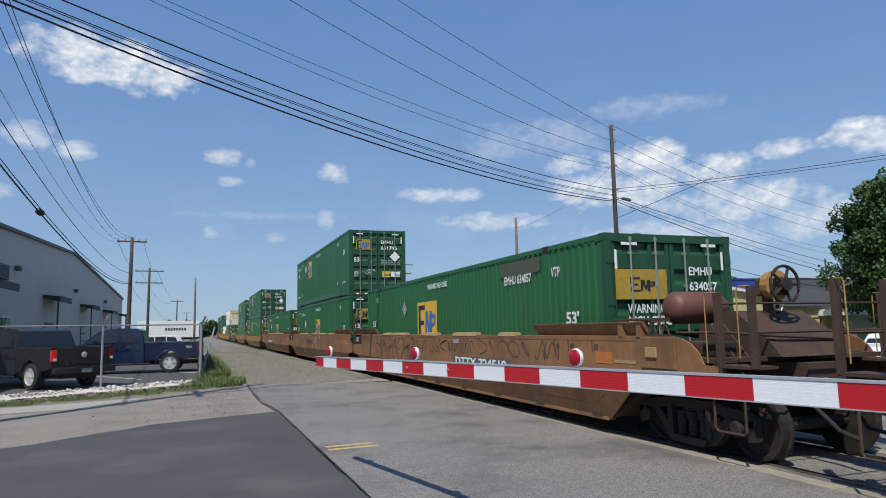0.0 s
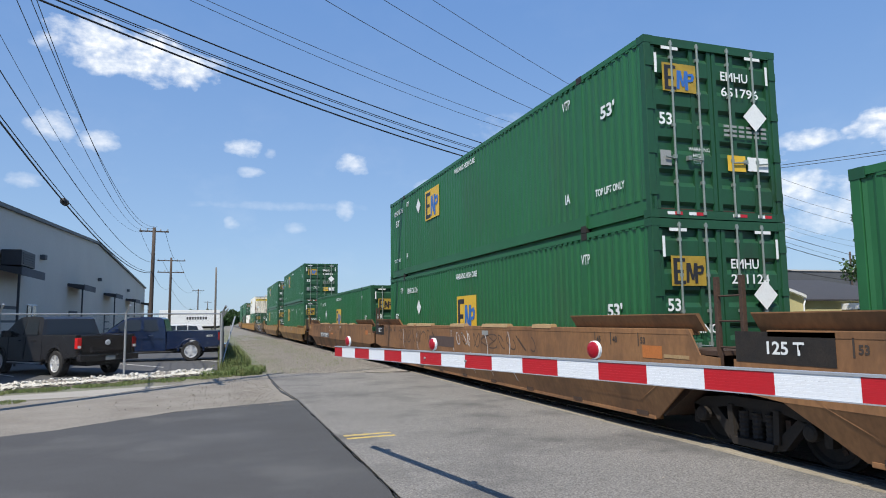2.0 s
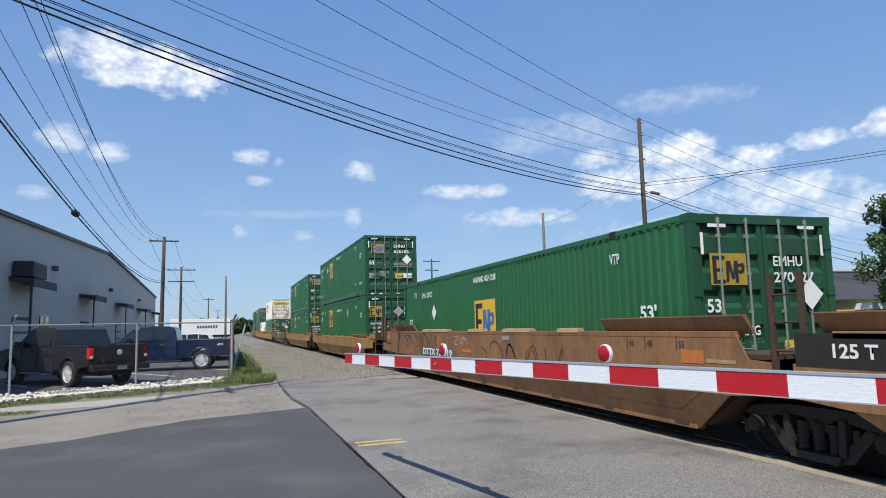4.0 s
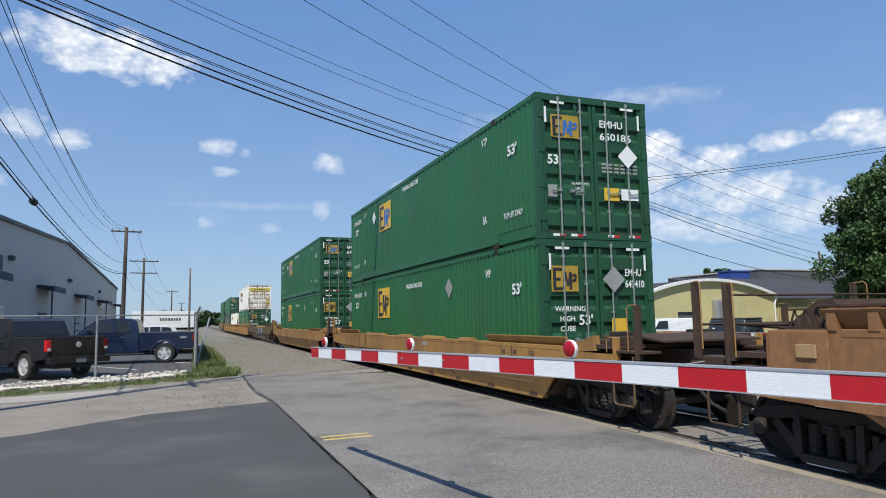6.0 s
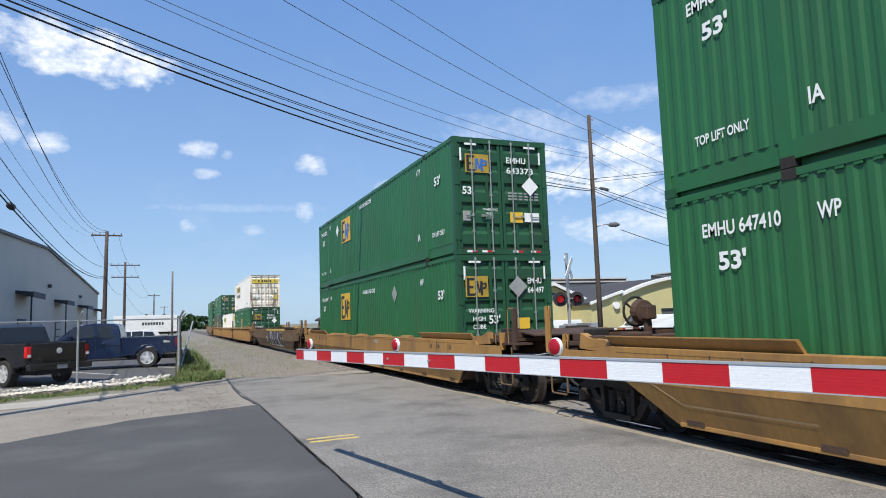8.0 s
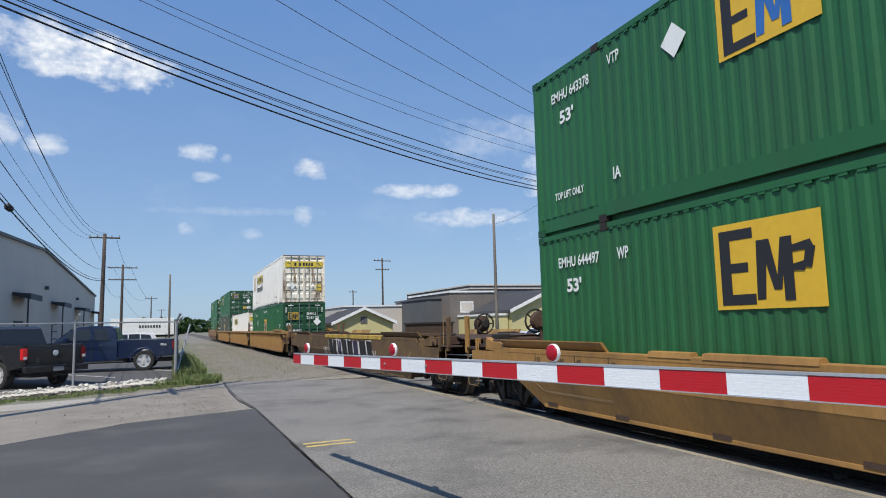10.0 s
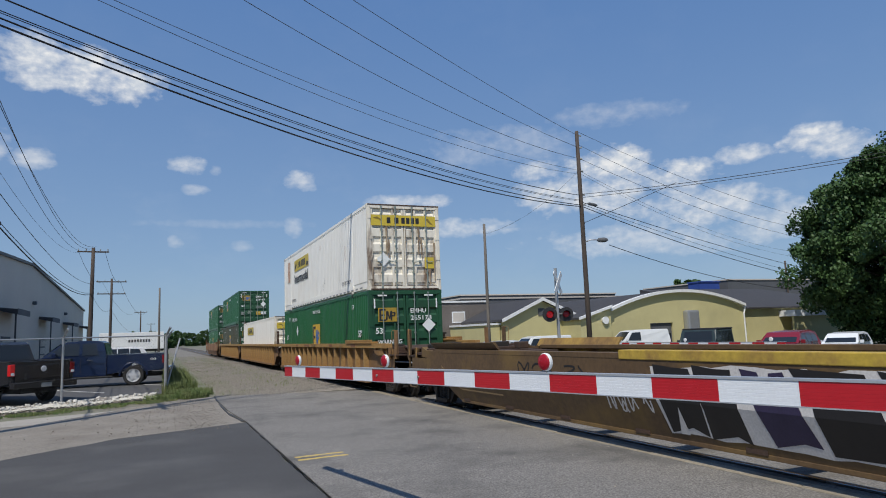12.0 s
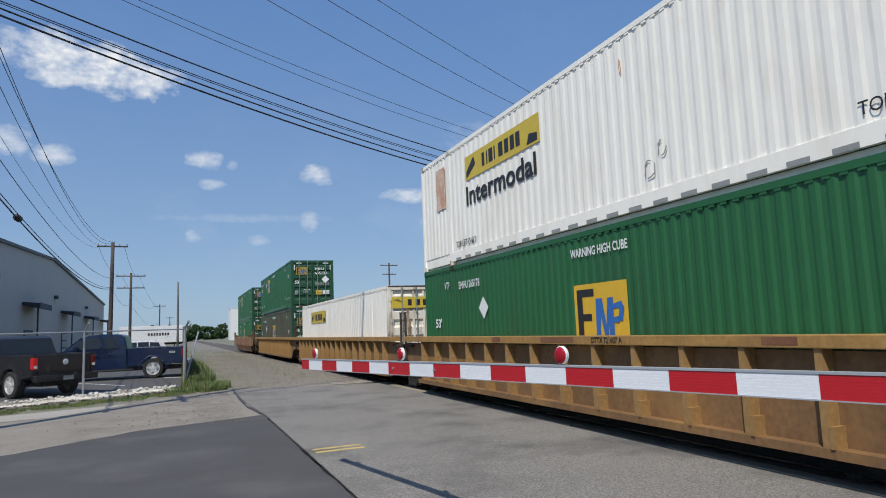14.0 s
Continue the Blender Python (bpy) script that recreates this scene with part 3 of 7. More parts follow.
def box_meshes(kind):
    """The shared meshes of one kind of container: (name, mesh)."""
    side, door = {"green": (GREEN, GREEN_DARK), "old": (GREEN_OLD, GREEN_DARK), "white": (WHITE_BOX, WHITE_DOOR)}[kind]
    white = kind == "white"
    out = []
    q = 1.98                                     # lifting posts stand 40 feet apart
    rail_low = 0.30
    for s, nm in ((-1, "side_wall"), (1, "side_wall")):
        bm = B()
        for a, b in ((0.13, q - 0.07), (q + 0.07, L53 - q - 0.07), (L53 - q + 0.07, L53 - 0.13)):
            corrugated_side(s * (HW - 0.012), s, a, b, rail_low, HIGH - 0.09, 0.22 if not white else 0.27, 0.017 if not white else 0.010, bm)
        for a in (q, L53 - q):
            x = sorted((s * (HW - 0.06), s * (HW - 0.006)))
            box(bm, *x, a - 0.07, a + 0.07, rail_low, HIGH - 0.09)
        out.append((nm, finish(bm, nm, side)))
        bm = B()
        x = sorted((s * (HW - 0.07), s * HW))
        box(bm, *x, 0, L53, HIGH - 0.09, HIGH - 0.004)
        n = 78
        for k in range(n):                       # scalloped lower edge of the top rail
            y = 0.2 + k * (L53 - 0.4) / n
            box(bm, *sorted((s * (HW - 0.05), s * (HW - 0.004))), y, y + 0.10, HIGH - 0.125, HIGH - 0.09)
        out.append(("top_rail", finish(bm, "top_rail", side)))
        bm = B()
        box(bm, *x, q - 0.1, L53 - q + 0.1, 0.085, rail_low)
        box(bm, *sorted((s * (HW - 0.16), s * (HW - 0.10))), 0.1, L53 - 0.1, 0.0, 0.12)
        for a, b in ((0, q - 0.1), (L53 - q + 0.1, L53)):
            box(bm, *sorted((s * (HW - 0.07), s * (HW - 0.03))), a, b, 0.06, rail_low + 0.08)
        out.append(("bottom_rail", finish(bm, "bottom_rail", side)))
        for y in (0.0, L53 - 0.12):
            bm = boxes((*sorted((s * (HW - 0.13), s * (HW - 0.002))), y, y + 0.12, 0.05, HIGH - 0.02), bevel=0.012)
            out.append(("corner_post", finish(bm, "corner_post", side if y else door)))
        for y in (0.0, q - 0.09, L53 - q - 0.09, L53 - 0.18):
            for z in (0.0, HIGH - 0.118):
                bm = B()
                x2 = sorted((s * (HW - 0.16), s * (HW + 0.004)))
                box(bm, *x2, y - 0.003, y + 0.183, z, z + 0.12)
                out.append(("corner_casting", finish(bm, "corner_casting", (GRIME if y not in (0.0, L53 - 0.18) else door) if not white else WHITE_DOOR)))
    bm = B()
    box(bm, -HW + 0.07, HW - 0.07, 0.06, L53 - 0.06, HIGH - 0.045, HIGH - 0.015)
    for k in range(60):
        y = 0.3 + k * 0.262
        box(bm, -HW + 0.12, HW - 0.12, y, y + 0.1, HIGH - 0.015, HIGH - 0.002)
    out.append(("roof", finish(bm, "roof", side)))
    bm = boxes((-HW + 0.07, HW - 0.07, 0.06, L53 - 0.06, 0.08, 0.16))
    out.append(("floor", finish(bm, "floor", RUST)))
    bm = B()
    n = 9
    w = (WID - 0.26) / n
    for k in range(n):
        x = -HW + 0.13 + k * w
        v = [(x, 0), (x + 0.35 * w, 0), (x + 0.5 * w, -0.04), (x + 0.85 * w, -0.04), (x + w, 0)]
        lo = [bm.verts.new((a, L53 - 0.02 + d, 0.14)) for a, d in v]
        hi = [bm.verts.new((a, L53 - 0.02 + d, HIGH - 0.1)) for a, d in v]
        for i in range(4):
            bm.faces.new((lo[i], lo[i + 1], hi[i + 1], hi[i]))
    box(bm, -HW + 0.1, HW - 0.1, L53 - 0.09, L53 - 0.005, HIGH - 0.11, HIGH - 0.005)
    box(bm, -HW + 0.1, HW - 0.1, L53 - 0.09, L53 - 0.005, 0.0, 0.14)
    out.append(("end_wall", finish(bm, "end_wall", side)))
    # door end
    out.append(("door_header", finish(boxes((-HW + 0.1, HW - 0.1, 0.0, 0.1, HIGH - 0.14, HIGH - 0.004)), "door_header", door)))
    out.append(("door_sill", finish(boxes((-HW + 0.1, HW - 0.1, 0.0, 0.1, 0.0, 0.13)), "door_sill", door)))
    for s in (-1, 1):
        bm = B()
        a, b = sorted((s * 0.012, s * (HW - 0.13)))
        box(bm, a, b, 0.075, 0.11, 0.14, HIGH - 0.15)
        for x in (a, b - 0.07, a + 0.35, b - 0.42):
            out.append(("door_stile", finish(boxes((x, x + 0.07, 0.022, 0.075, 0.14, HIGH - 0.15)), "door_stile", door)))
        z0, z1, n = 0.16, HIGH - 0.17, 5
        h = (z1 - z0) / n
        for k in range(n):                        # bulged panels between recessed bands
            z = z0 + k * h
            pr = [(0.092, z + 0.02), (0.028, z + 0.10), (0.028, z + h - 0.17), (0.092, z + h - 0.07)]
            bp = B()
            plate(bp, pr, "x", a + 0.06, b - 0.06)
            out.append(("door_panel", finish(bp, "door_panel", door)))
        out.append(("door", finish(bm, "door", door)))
        for x in (s * 0.30, s * 0.80):
            bm = B()
            tube(bm, [(x, -0.008, 0.06), (x, -0.008, HIGH - 0.05)], 0.018, 8)
            for z in (0.06, 0.55, 0.95, 1.45, 2.0, 2.55, HIGH - 0.12):
                box(bm, x - 0.032, x + 0.032, -0.014, 0.03, z, z + 0.05)
            out.append(("lock_rod", finish(bm, "lock_rod", ROD)))
        bm = B()
        tube(bm, [(s * 0.30, -0.03, 0.93), (s * 0.55, -0.035, 0.95)], 0.014, 6)
        tube(bm, [(s * 0.80, -0.03, 0.93), (s * 1.0, -0.035, 0.95)], 0.014, 6)
        box(bm, s * 0.55 - 0.03, s * 0.55 + 0.03, -0.045, 0.03, 0.92, 0.99)
        out.append(("door_handle", finish(bm, "door_handle", ROD)))
        for z in (0.35, 1.0, 1.7, 2.4):
            bm = boxes((*sorted((s * (HW - 0.15), s * (HW - 0.01))), -0.012, 0.03, z, z + 0.13))
            out.append(("hinge", finish(bm, "hinge", door)))
    return out


BOX_CACHE = {}


def quad(bm, pts):
    bm.faces.new([bm.verts.new(p) for p in pts])


def side_patch(parent, name, y_left, y_right, z0, z1, mt, x=-HW - 0.004, label=""):
    """A painted panel on the near side; y_left is the far edge."""
    bm = B()
    quad(bm, [(x, y_left, z0), (x, y_right, z0), (x, y_right, z1), (x, y_left, z1)])
    return part(name, bm, mt, parent, label)


def end_patch(parent, name, x0, x1, z0, z1, mt, y=-0.004, label=""):
    bm = B()
    quad(bm, [(x0, y, z0), (x1, y, z0), (x1, y, z1), (x0, y, z1)])
    return part(name, bm, mt, parent, label)


def shape(parent, name, pts, mt, frame_m):
    bm = B()
    quad(bm, [frame_m @ Vector((a, b, 0.0)) for a, b in pts])
    return part(name, bm, mt, parent)


def emblem(parent, m, w, h, blue, dull=False, small=1.0):
    """A yellow panel with a dark and a blue mark, drawn as plain shapes."""
    shape(parent, "emblem_panel", [(0, 0), (w, 0), (w, h), (0, h)], DECAL_DULL if dull else DECAL_YELLOW, m)
    up = m @ Matrix.Translation((w * (1 - small) * 0.55, h * (1 - small) * 0.5, 0.004))
    w, h = w * small, h * small
    u = w / 10
    for pts in ([(0.6, 0.5), (1.7, 0.5), (1.7, 9.2), (0.6, 9.2)], [(1.7, 8.0), (4.0, 8.0), (4.0, 9.2), (1.7, 9.2)],
                [(1.7, 4.2), (3.4, 4.2), (3.4, 5.3), (1.7, 5.3)], [(1.7, 0.5), (4.0, 0.5), (4.0, 1.7), (1.7, 1.7)]):
        shape(parent, "emblem_mark", [(a * u, b * h / 10) for a, b in pts], DECAL_BLACK, up)
    ink = DECAL_BLUE if blue else DECAL_BLACK
    for k, pts in enumerate(([(4.1, 1.0), (4.9, 1.0), (5.3, 7.6), (4.3, 7.6)], [(4.6, 7.6), (5.5, 7.6), (6.3, 2.0), (5.7, 2.0)], [(5.9, 2.0), (6.4, 2.0), (7.1, 7.6), (6.5, 7.6)],
                [(6.6, 0.8), (7.5, 0.8), (7.5, 7.6), (6.6, 7.6)], [(7.5, 6.6), (9.0, 7.0), (9.3, 6.0), (7.5, 5.9)], [(8.6, 6.3), (9.4, 6.2), (9.0, 4.0), (8.3, 4.2)], [(7.5, 4.6), (8.8, 4.9), (8.4, 3.8), (7.5, 3.9)])):
        shape(parent, "emblem_mark", [(a * u, b * h / 10) for a, b in pts], ink, up @ Matrix.Translation((0, 0, 0.0008 * (k + 1))))


def diamond(parent, m, r, mt):
    shape(parent, "placard_holder", [(0, -r), (r, 0), (0, r), (-r, 0)], mt, m)


def container(kind, serial, label, x, y, z, style):
    """A 53-foot box, doors towards -y, its near lower end at the given place."""
    if kind not in BOX_CACHE:
        BOX_CACHE[kind] = box_meshes(kind)
    c = thing("shipping_container", label, "container", pose(x, y, z), "containers on the train")
    for nm, me in BOX_CACHE[kind]:
        part(nm, me, None, c)
    MOVERS.append((c, y, x, z))
    sx = -HW - 0.003
    if kind == "white":
        z0, y0 = (1.88, 13.11) if style == "stacked" else (1.92, 13.45)
        panel = on_side(sx, y0, z0)
        shape(c, "brand_panel", [(0, 0), (3.5, 0), (3.5, 0.56), (0, 0.56)], DECAL_GOLD, panel)
        up = panel @ Matrix.Translation((0, 0, 0.004))
        for a, b in ((0.95, 1.08), (1.18, 1.24), (1.30, 1.50), (1.56, 1.62), (1.78, 1.98), (2.06, 2.24), (2.32, 2.50), (2.56, 2.74)):
            shape(c, "brand_mark", [(a, 0.13), (b, 0.13), (b, 0.43), (a, 0.43)], DECAL_BLACK, up)
        shape(c, "brand_mark", [(0.08, 0.04), (0.6, 0.28), (0.5, 0.48), (0.08, 0.2)], DECAL_BLACK, up)
        shape(c, "brand_mark", [(3.0, 0.05), (3.42, 0.05), (3.42, 0.2), (3.1, 0.25)], DECAL_BLACK, up)
        if style == "stacked":
            write("Intermodal", 0.62, DECAL_BLACK, c, on_side(sx - 0.002, 13.14, 1.30), 0.014, width=3.36)
            write("TOP LIFT ONLY", 0.22, DECAL_BLACK, c, on_side(sx - 0.002, 13.82, 0.38), 0.002, width=1.18)
            write("TOP LIFT ONLY", 0.20, DECAL_BLACK, c, on_side(sx - 0.002, 3.45, 0.40), 0.001, width=1.3)
            side_patch(c, "faded_sticker", 15.02, 14.4, 1.48, 2.55, FADED_RED)
            for yy, z0, z1, w in ((6.6, 0.45, 0.75, 0.16), (6.3, 0.72, 0.98, 0.10), (7.1, 2.2, 2.45, 0.03), (2.9, 1.2, 1.9, 0.02)):
                rnd = random.Random(int(yy * 10))
                ring = [(yy + w * rnd.uniform(0.5, 1.0) * math.cos(a), (z0 + z1) / 2 + (z1 - z0) / 2 * rnd.uniform(0.7, 1.0) * math.sin(a)) for a in (0.63 * k for k in range(10))]
                bm = B()
                for k in range(10):
                    (ya, za), (yb, zb) = ring[k], ring[(k + 1) % 10]
                    quad(bm, [(sx - 0.001, ya, za), (sx - 0.001, yb, zb), (sx - 0.001, yb + 0.018, zb + 0.018), (sx - 0.001, ya + 0.018, za + 0.018)])
                part("scuff", bm, DECAL_GREY if z1 < 1.2 else FADED_RED, c)
            for k in range(24):
                side_patch(c, "reflector", L53 - 2.3 - k * 0.56, L53 - 2.3 - k * 0.56 - 0.3, 0.09, 0.15, DECAL_GREY)
        e = on_end(-HW + 0.14, -0.012, 2.16)
        shape(c, "brand_panel", [(0, 0), (2.3, 0), (2.3, 0.36), (0, 0.36)], DECAL_GOLD, e)
        up = e @ Matrix.Translation((0, 0, 0.004))
        for a, b in ((0.55, 0.68), (0.82, 0.97), (1.07, 1.19), (1.24, 1.36), (1.41, 1.53), (1.58, 1.70)):
            shape(c, "brand_mark", [(a, 0.08), (b, 0.08), (b, 0.28), (a, 0.28)], DECAL_BLACK, up)
        for q in ([(0.06, 0.26), (0.22, 0.30), (0.34, 0.22), (0.36, 0.12), (0.30, 0.2), (0.2, 0.22)], [(1.92, 0.28), (2.08, 0.10), (2.24, 0.05), (2.12, 0.16), (2.04, 0.28)]):
            shape(c, "brand_mark", q, DECAL_GOLD_DARK, up)
        rnd = random.Random(int(y))
        for xx, zt, zb, w in ((-0.62, 2.12, 1.15, 0.11), (-0.55, 1.7, 0.9, 0.07), (0.52, 2.12, 1.2, 0.12), (0.62, 1.75, 1.05, 0.08), (1.08, 1.6, 0.3, 0.07), (-1.12, 0.75, 0.15, 0.06), (0.9, 0.7, 0.15, 0.12), (0.05, 2.1, 0.2, 0.03)):
            n = 7
            edge = [(xx - w / 2 * (1 - 0.5 * i / n) * rnd.uniform(0.5, 1.1), zt + (zb - zt) * i / n) for i in range(n + 1)] + [(xx + w / 2 * (1 - 0.5 * i / n) * rnd.uniform(0.5, 1.1), zt + (zb - zt) * i / n) for i in range(n, -1, -1)]
            shape(c, "rust_streak", edge, STREAK, on_end(0, -0.0105 if w > 0.05 else -0.009, 0))
        end_patch(c, "rust_edge", -HW + 0.02, HW - 0.02, HIGH - 0.05, HIGH - 0.006, RUST, -0.006)
        end_patch(c, "rust_edge", -HW + 0.10, HW - 0.10, 0.0, 0.05, RUST, -0.006)
        diamond(c, on_end(-0.75, -0.012, 1.02), 0.24, DECAL_WHITE)
        end_patch(c, "warning_sticker", 0.72, 1.05, 0.72, 1.10, DECAL_GOLD, -0.010)
        return c
    q = 1.98
    old = style == "lower_old"
    W = DECAL_WHITE
    if style == "upper":
        emblem(c, on_side(sx, 11.62, 1.60), 1.42, 0.94, True)
        diamond(c, on_side(sx, 12.39, 2.23), 0.25, W)
        write("WARNING HIGH CUBE", 0.19, W, c, on_side(sx, 8.82, 2.53), 0.005, width=1.56)
        write("TOP LIFT ONLY", 0.17, W, c, on_side(sx, 1.54, 0.58), 0.004, width=0.88)
        write("TOP LIFT ONLY", 0.17, W, c, on_side(sx, 15.52, 0.58), 0.004, width=0.88)
        for y in (2.62, 13.86):
            write("IA", 0.26, W, c, on_side(sx, y, 0.62), 0.006, width=0.2)
            write("VTP", 0.25, W, c, on_side(sx, y, 2.42), 0.004, width=0.3)
        write("53'", 0.30, W, c, on_side(sx, 1.30, 1.90), 0.010, width=0.44)
        write("53'", 0.30, W, c, on_side(sx, 15.28, 1.90), 0.010, width=0.44)
        write("EMHU " + serial, 0.24, W, c, on_side(sx, 15.52, 2.32), 0.005, width=1.16)
    elif style == "lower_left":
        emblem(c, on_side(sx, 11.92, 1.47), 1.50, 1.03, False)
        diamond(c, on_side(sx, 4.88, 2.19), 0.27, DECAL_GREY)
        write("WARNING HIGH CUBE", 0.19, W, c, on_side(sx, 8.56, 2.34), 0.005, width=1.56)
        write("EMHU " + serial, 0.24, W, c, on_side(sx, 15.52, 2.30), 0.005, width=1.2)
        for y in (2.56, 13.86):
            write("WP", 0.25, W, c, on_side(sx, y, 2.30), 0.005, width=0.27)
        for y in (1.26, 15.28):
            write("53'", 0.30, W, c, on_side(sx, y, 1.88), 0.010, width=0.44)
    elif style == "first":
        emblem(c, on_side(sx, 9.90, 1.02), 1.72, 1.14, True)
        write("WARNING HIGH CUBE", 0.20, W, c, on_side(sx, 8.95, 2.50), 0.005, width=1.6)
        write("EMHU " + serial, 0.24, W, c, on_side(sx, 3.82, 2.28), 0.005, width=1.24)
        write("VTP", 0.25, W, c, on_side(sx, 1.78, 2.30), 0.004, width=0.32)
        write("53'", 0.30, W, c, on_side(sx, 1.30, 1.42), 0.010, width=0.44)
        diamond(c, on_side(sx, 11.25, 2.02), 0.25, DECAL_GREY)
        write("VTP", 0.25, W, c, on_side(sx, 14.77, 2.37), 0.004, width=0.3)
        write("53'", 0.30, W, c, on_side(sx, 15.29, 1.49), 0.010, width=0.44)
        side_patch(c, "repaint_patch", 4.0, 2.2, 2.45, 2.74, GREEN_OLD, sx)
    else:
        emblem(c, on_side(sx, 8.76, 0.97), 1.45, 1.04, True)
        diamond(c, on_side(sx, 12.42, 1.80), 0.25, W if not old else DECAL_GREY)
        write("WARNING HIGH CUBE", 0.20, W, c, on_side(sx, 8.80, 2.48), 0.005, width=1.57)
        write("EMHU " + serial, 0.24, W, c, on_side(sx, 13.78, 2.30), 0.005, width=1.2)
        for y in (2.1, 14.68):
            write("VTP", 0.25, W, c, on_side(sx, y, 2.34), 0.004, width=0.3)
        for y in (1.30, 15.40):
            write("53'", 0.30, W, c, on_side(sx, y, 1.40), 0.010, width=0.44)
    # door end
    ex = -0.035
    ey = ex + 0.03
    if style == "first":
        emblem(c, on_end(-1.12, ey, 1.80), 1.02, 0.50, False, dull=True, small=0.55)
        write("EMHU", 0.20, DECAL_WHITE, c, on_end(0.36, ey, 2.21), 0.004, width=0.5)
        write(serial, 0.20, DECAL_WHITE, c, on_end(0.36, ey, 1.95), 0.004, width=0.6)
        write("WARNING", 0.2, DECAL_WHITE, c, on_end(-0.9, ey, 1.58), 0.003, width=0.75)
        write("HIGH CUBE", 0.2, DECAL_WHITE, c, on_end(-0.9, ey, 1.38), 0.006, width=0.85)
    elif style == "lower_left":
        emblem(c, on_end(-1.08, ey, 1.88), 0.60, 0.50, False, dull=True)
        write("EMHU", 0.20, DECAL_WHITE, c, on_end(0.60, ey, 2.19), 0.003, width=0.40)
        write(serial, 0.20, DECAL_WHITE, c, on_end(0.60, ey, 1.96), 0.003, width=0.46)
        diamond(c, on_end(0.32, ex, 2.12), 0.26, DECAL_GREY)
        for k, wd in enumerate(("WARNING", "HIGH", "CUBE")):
            write(wd, 0.14, DECAL_WHITE, c, on_end(-1.02 + 0.1 * min(k, 1), ey, 1.50 - 0.19 * k), 0.002)
        write("53'", 0.27, DECAL_WHITE, c, on_end(-0.50, ey, 1.24), 0.006)
    else:
        emblem(c, on_end(-0.98, ey, 2.02 if style == "upper" else 1.86), 0.64, 0.46, style == "upper", dull=True)
        write("EMHU", 0.21, DECAL_WHITE, c, on_end(0.14, ey, 2.30 if style == "upper" else 2.14), 0.003, width=0.56)
        write(serial, 0.21, DECAL_WHITE, c, on_end(0.14, ey, 2.04 if style == "upper" else 1.90), 0.003, width=0.76)
        write("53'", 0.26, DECAL_WHITE, c, on_end(-1.08, ey, 1.48), 0.006)
        if style != "upper":
            write("WARNING", 0.19, DECAL_WHITE, c, on_end(-1.0, ey, 1.14), 0.004, 0.9)
    if style not in ("first", "lower_left"):
        diamond(c, on_end(0.78 if style != "lower_left" else 0.42, ex, 1.72 if style != "lower_left" else 2.1), 0.24, DECAL_WHITE if style != "lower_left" else DECAL_GREY)
    if style == "upper":
        end_patch(c, "warning_sticker", 0.2, 0.56, 0.80, 1.06, DECAL_YELLOW, ex + 0.03)
        end_patch(c, "weight_label", 0.60, 1.02, 0.82, 1.05, DECAL_WHITE, ex + 0.03)
        end_patch(c, "data_plate", -1.08, -0.88, 0.82, 1.06, DECAL_GREY, ex + 0.03)
        write("WARNING", 0.085, DECAL_WHITE, c, on_end(-0.55, ex + 0.03, 1.08))
        write("HIGH", 0.085, DECAL_WHITE, c, on_end(-0.47, ex + 0.03, 0.98))
        write("CUBE", 0.085, DECAL_WHITE, c, on_end(-0.47, ex + 0.03, 0.88))
    else:
        lift = 0.3 if style == "lower_left" else 0.0
        end_patch(c, "warning_sticker", 0.25, 0.62, 0.78 + lift, 1.05 + lift, DECAL_YELLOW, ex + 0.03)
    for r in range(3 if style == "upper" else 2):
        z = 1.52 - 0.075 * r if style == "upper" else 0.95 - 0.08 * r
        for k in range(6):
            a = 0.16 + 0.15 * k if style == "upper" else 0.66 + 0.08 * k
            end_patch(c, "small_print", a, a + (0.11 if style == "upper" else 0.06), z, z + 0.04, DECAL_GREY, ex + 0.03)
    for a in (-1.0, -0.6, 0.25, 0.75):
        end_patch(c, "reflector", a, a + 0.14, 0.05, 0.10, DECAL_WHITE, -0.004)
        end_patch(c, "reflector", a + 0.14, a + 0.28, 0.05, 0.10, RED_TAPE, -0.004)
    for a in (-0.98, 0.66):
        end_patch(c, "reflector", a, a + 0.32, 2.70, 2.75, DECAL_WHITE, -0.004)
    for a in (-1.12, 1.07):
        end_patch(c, "reflector", a, a + 0.05, 2.30, 2.62, DECAL_WHITE, ex + 0.03)
    return c


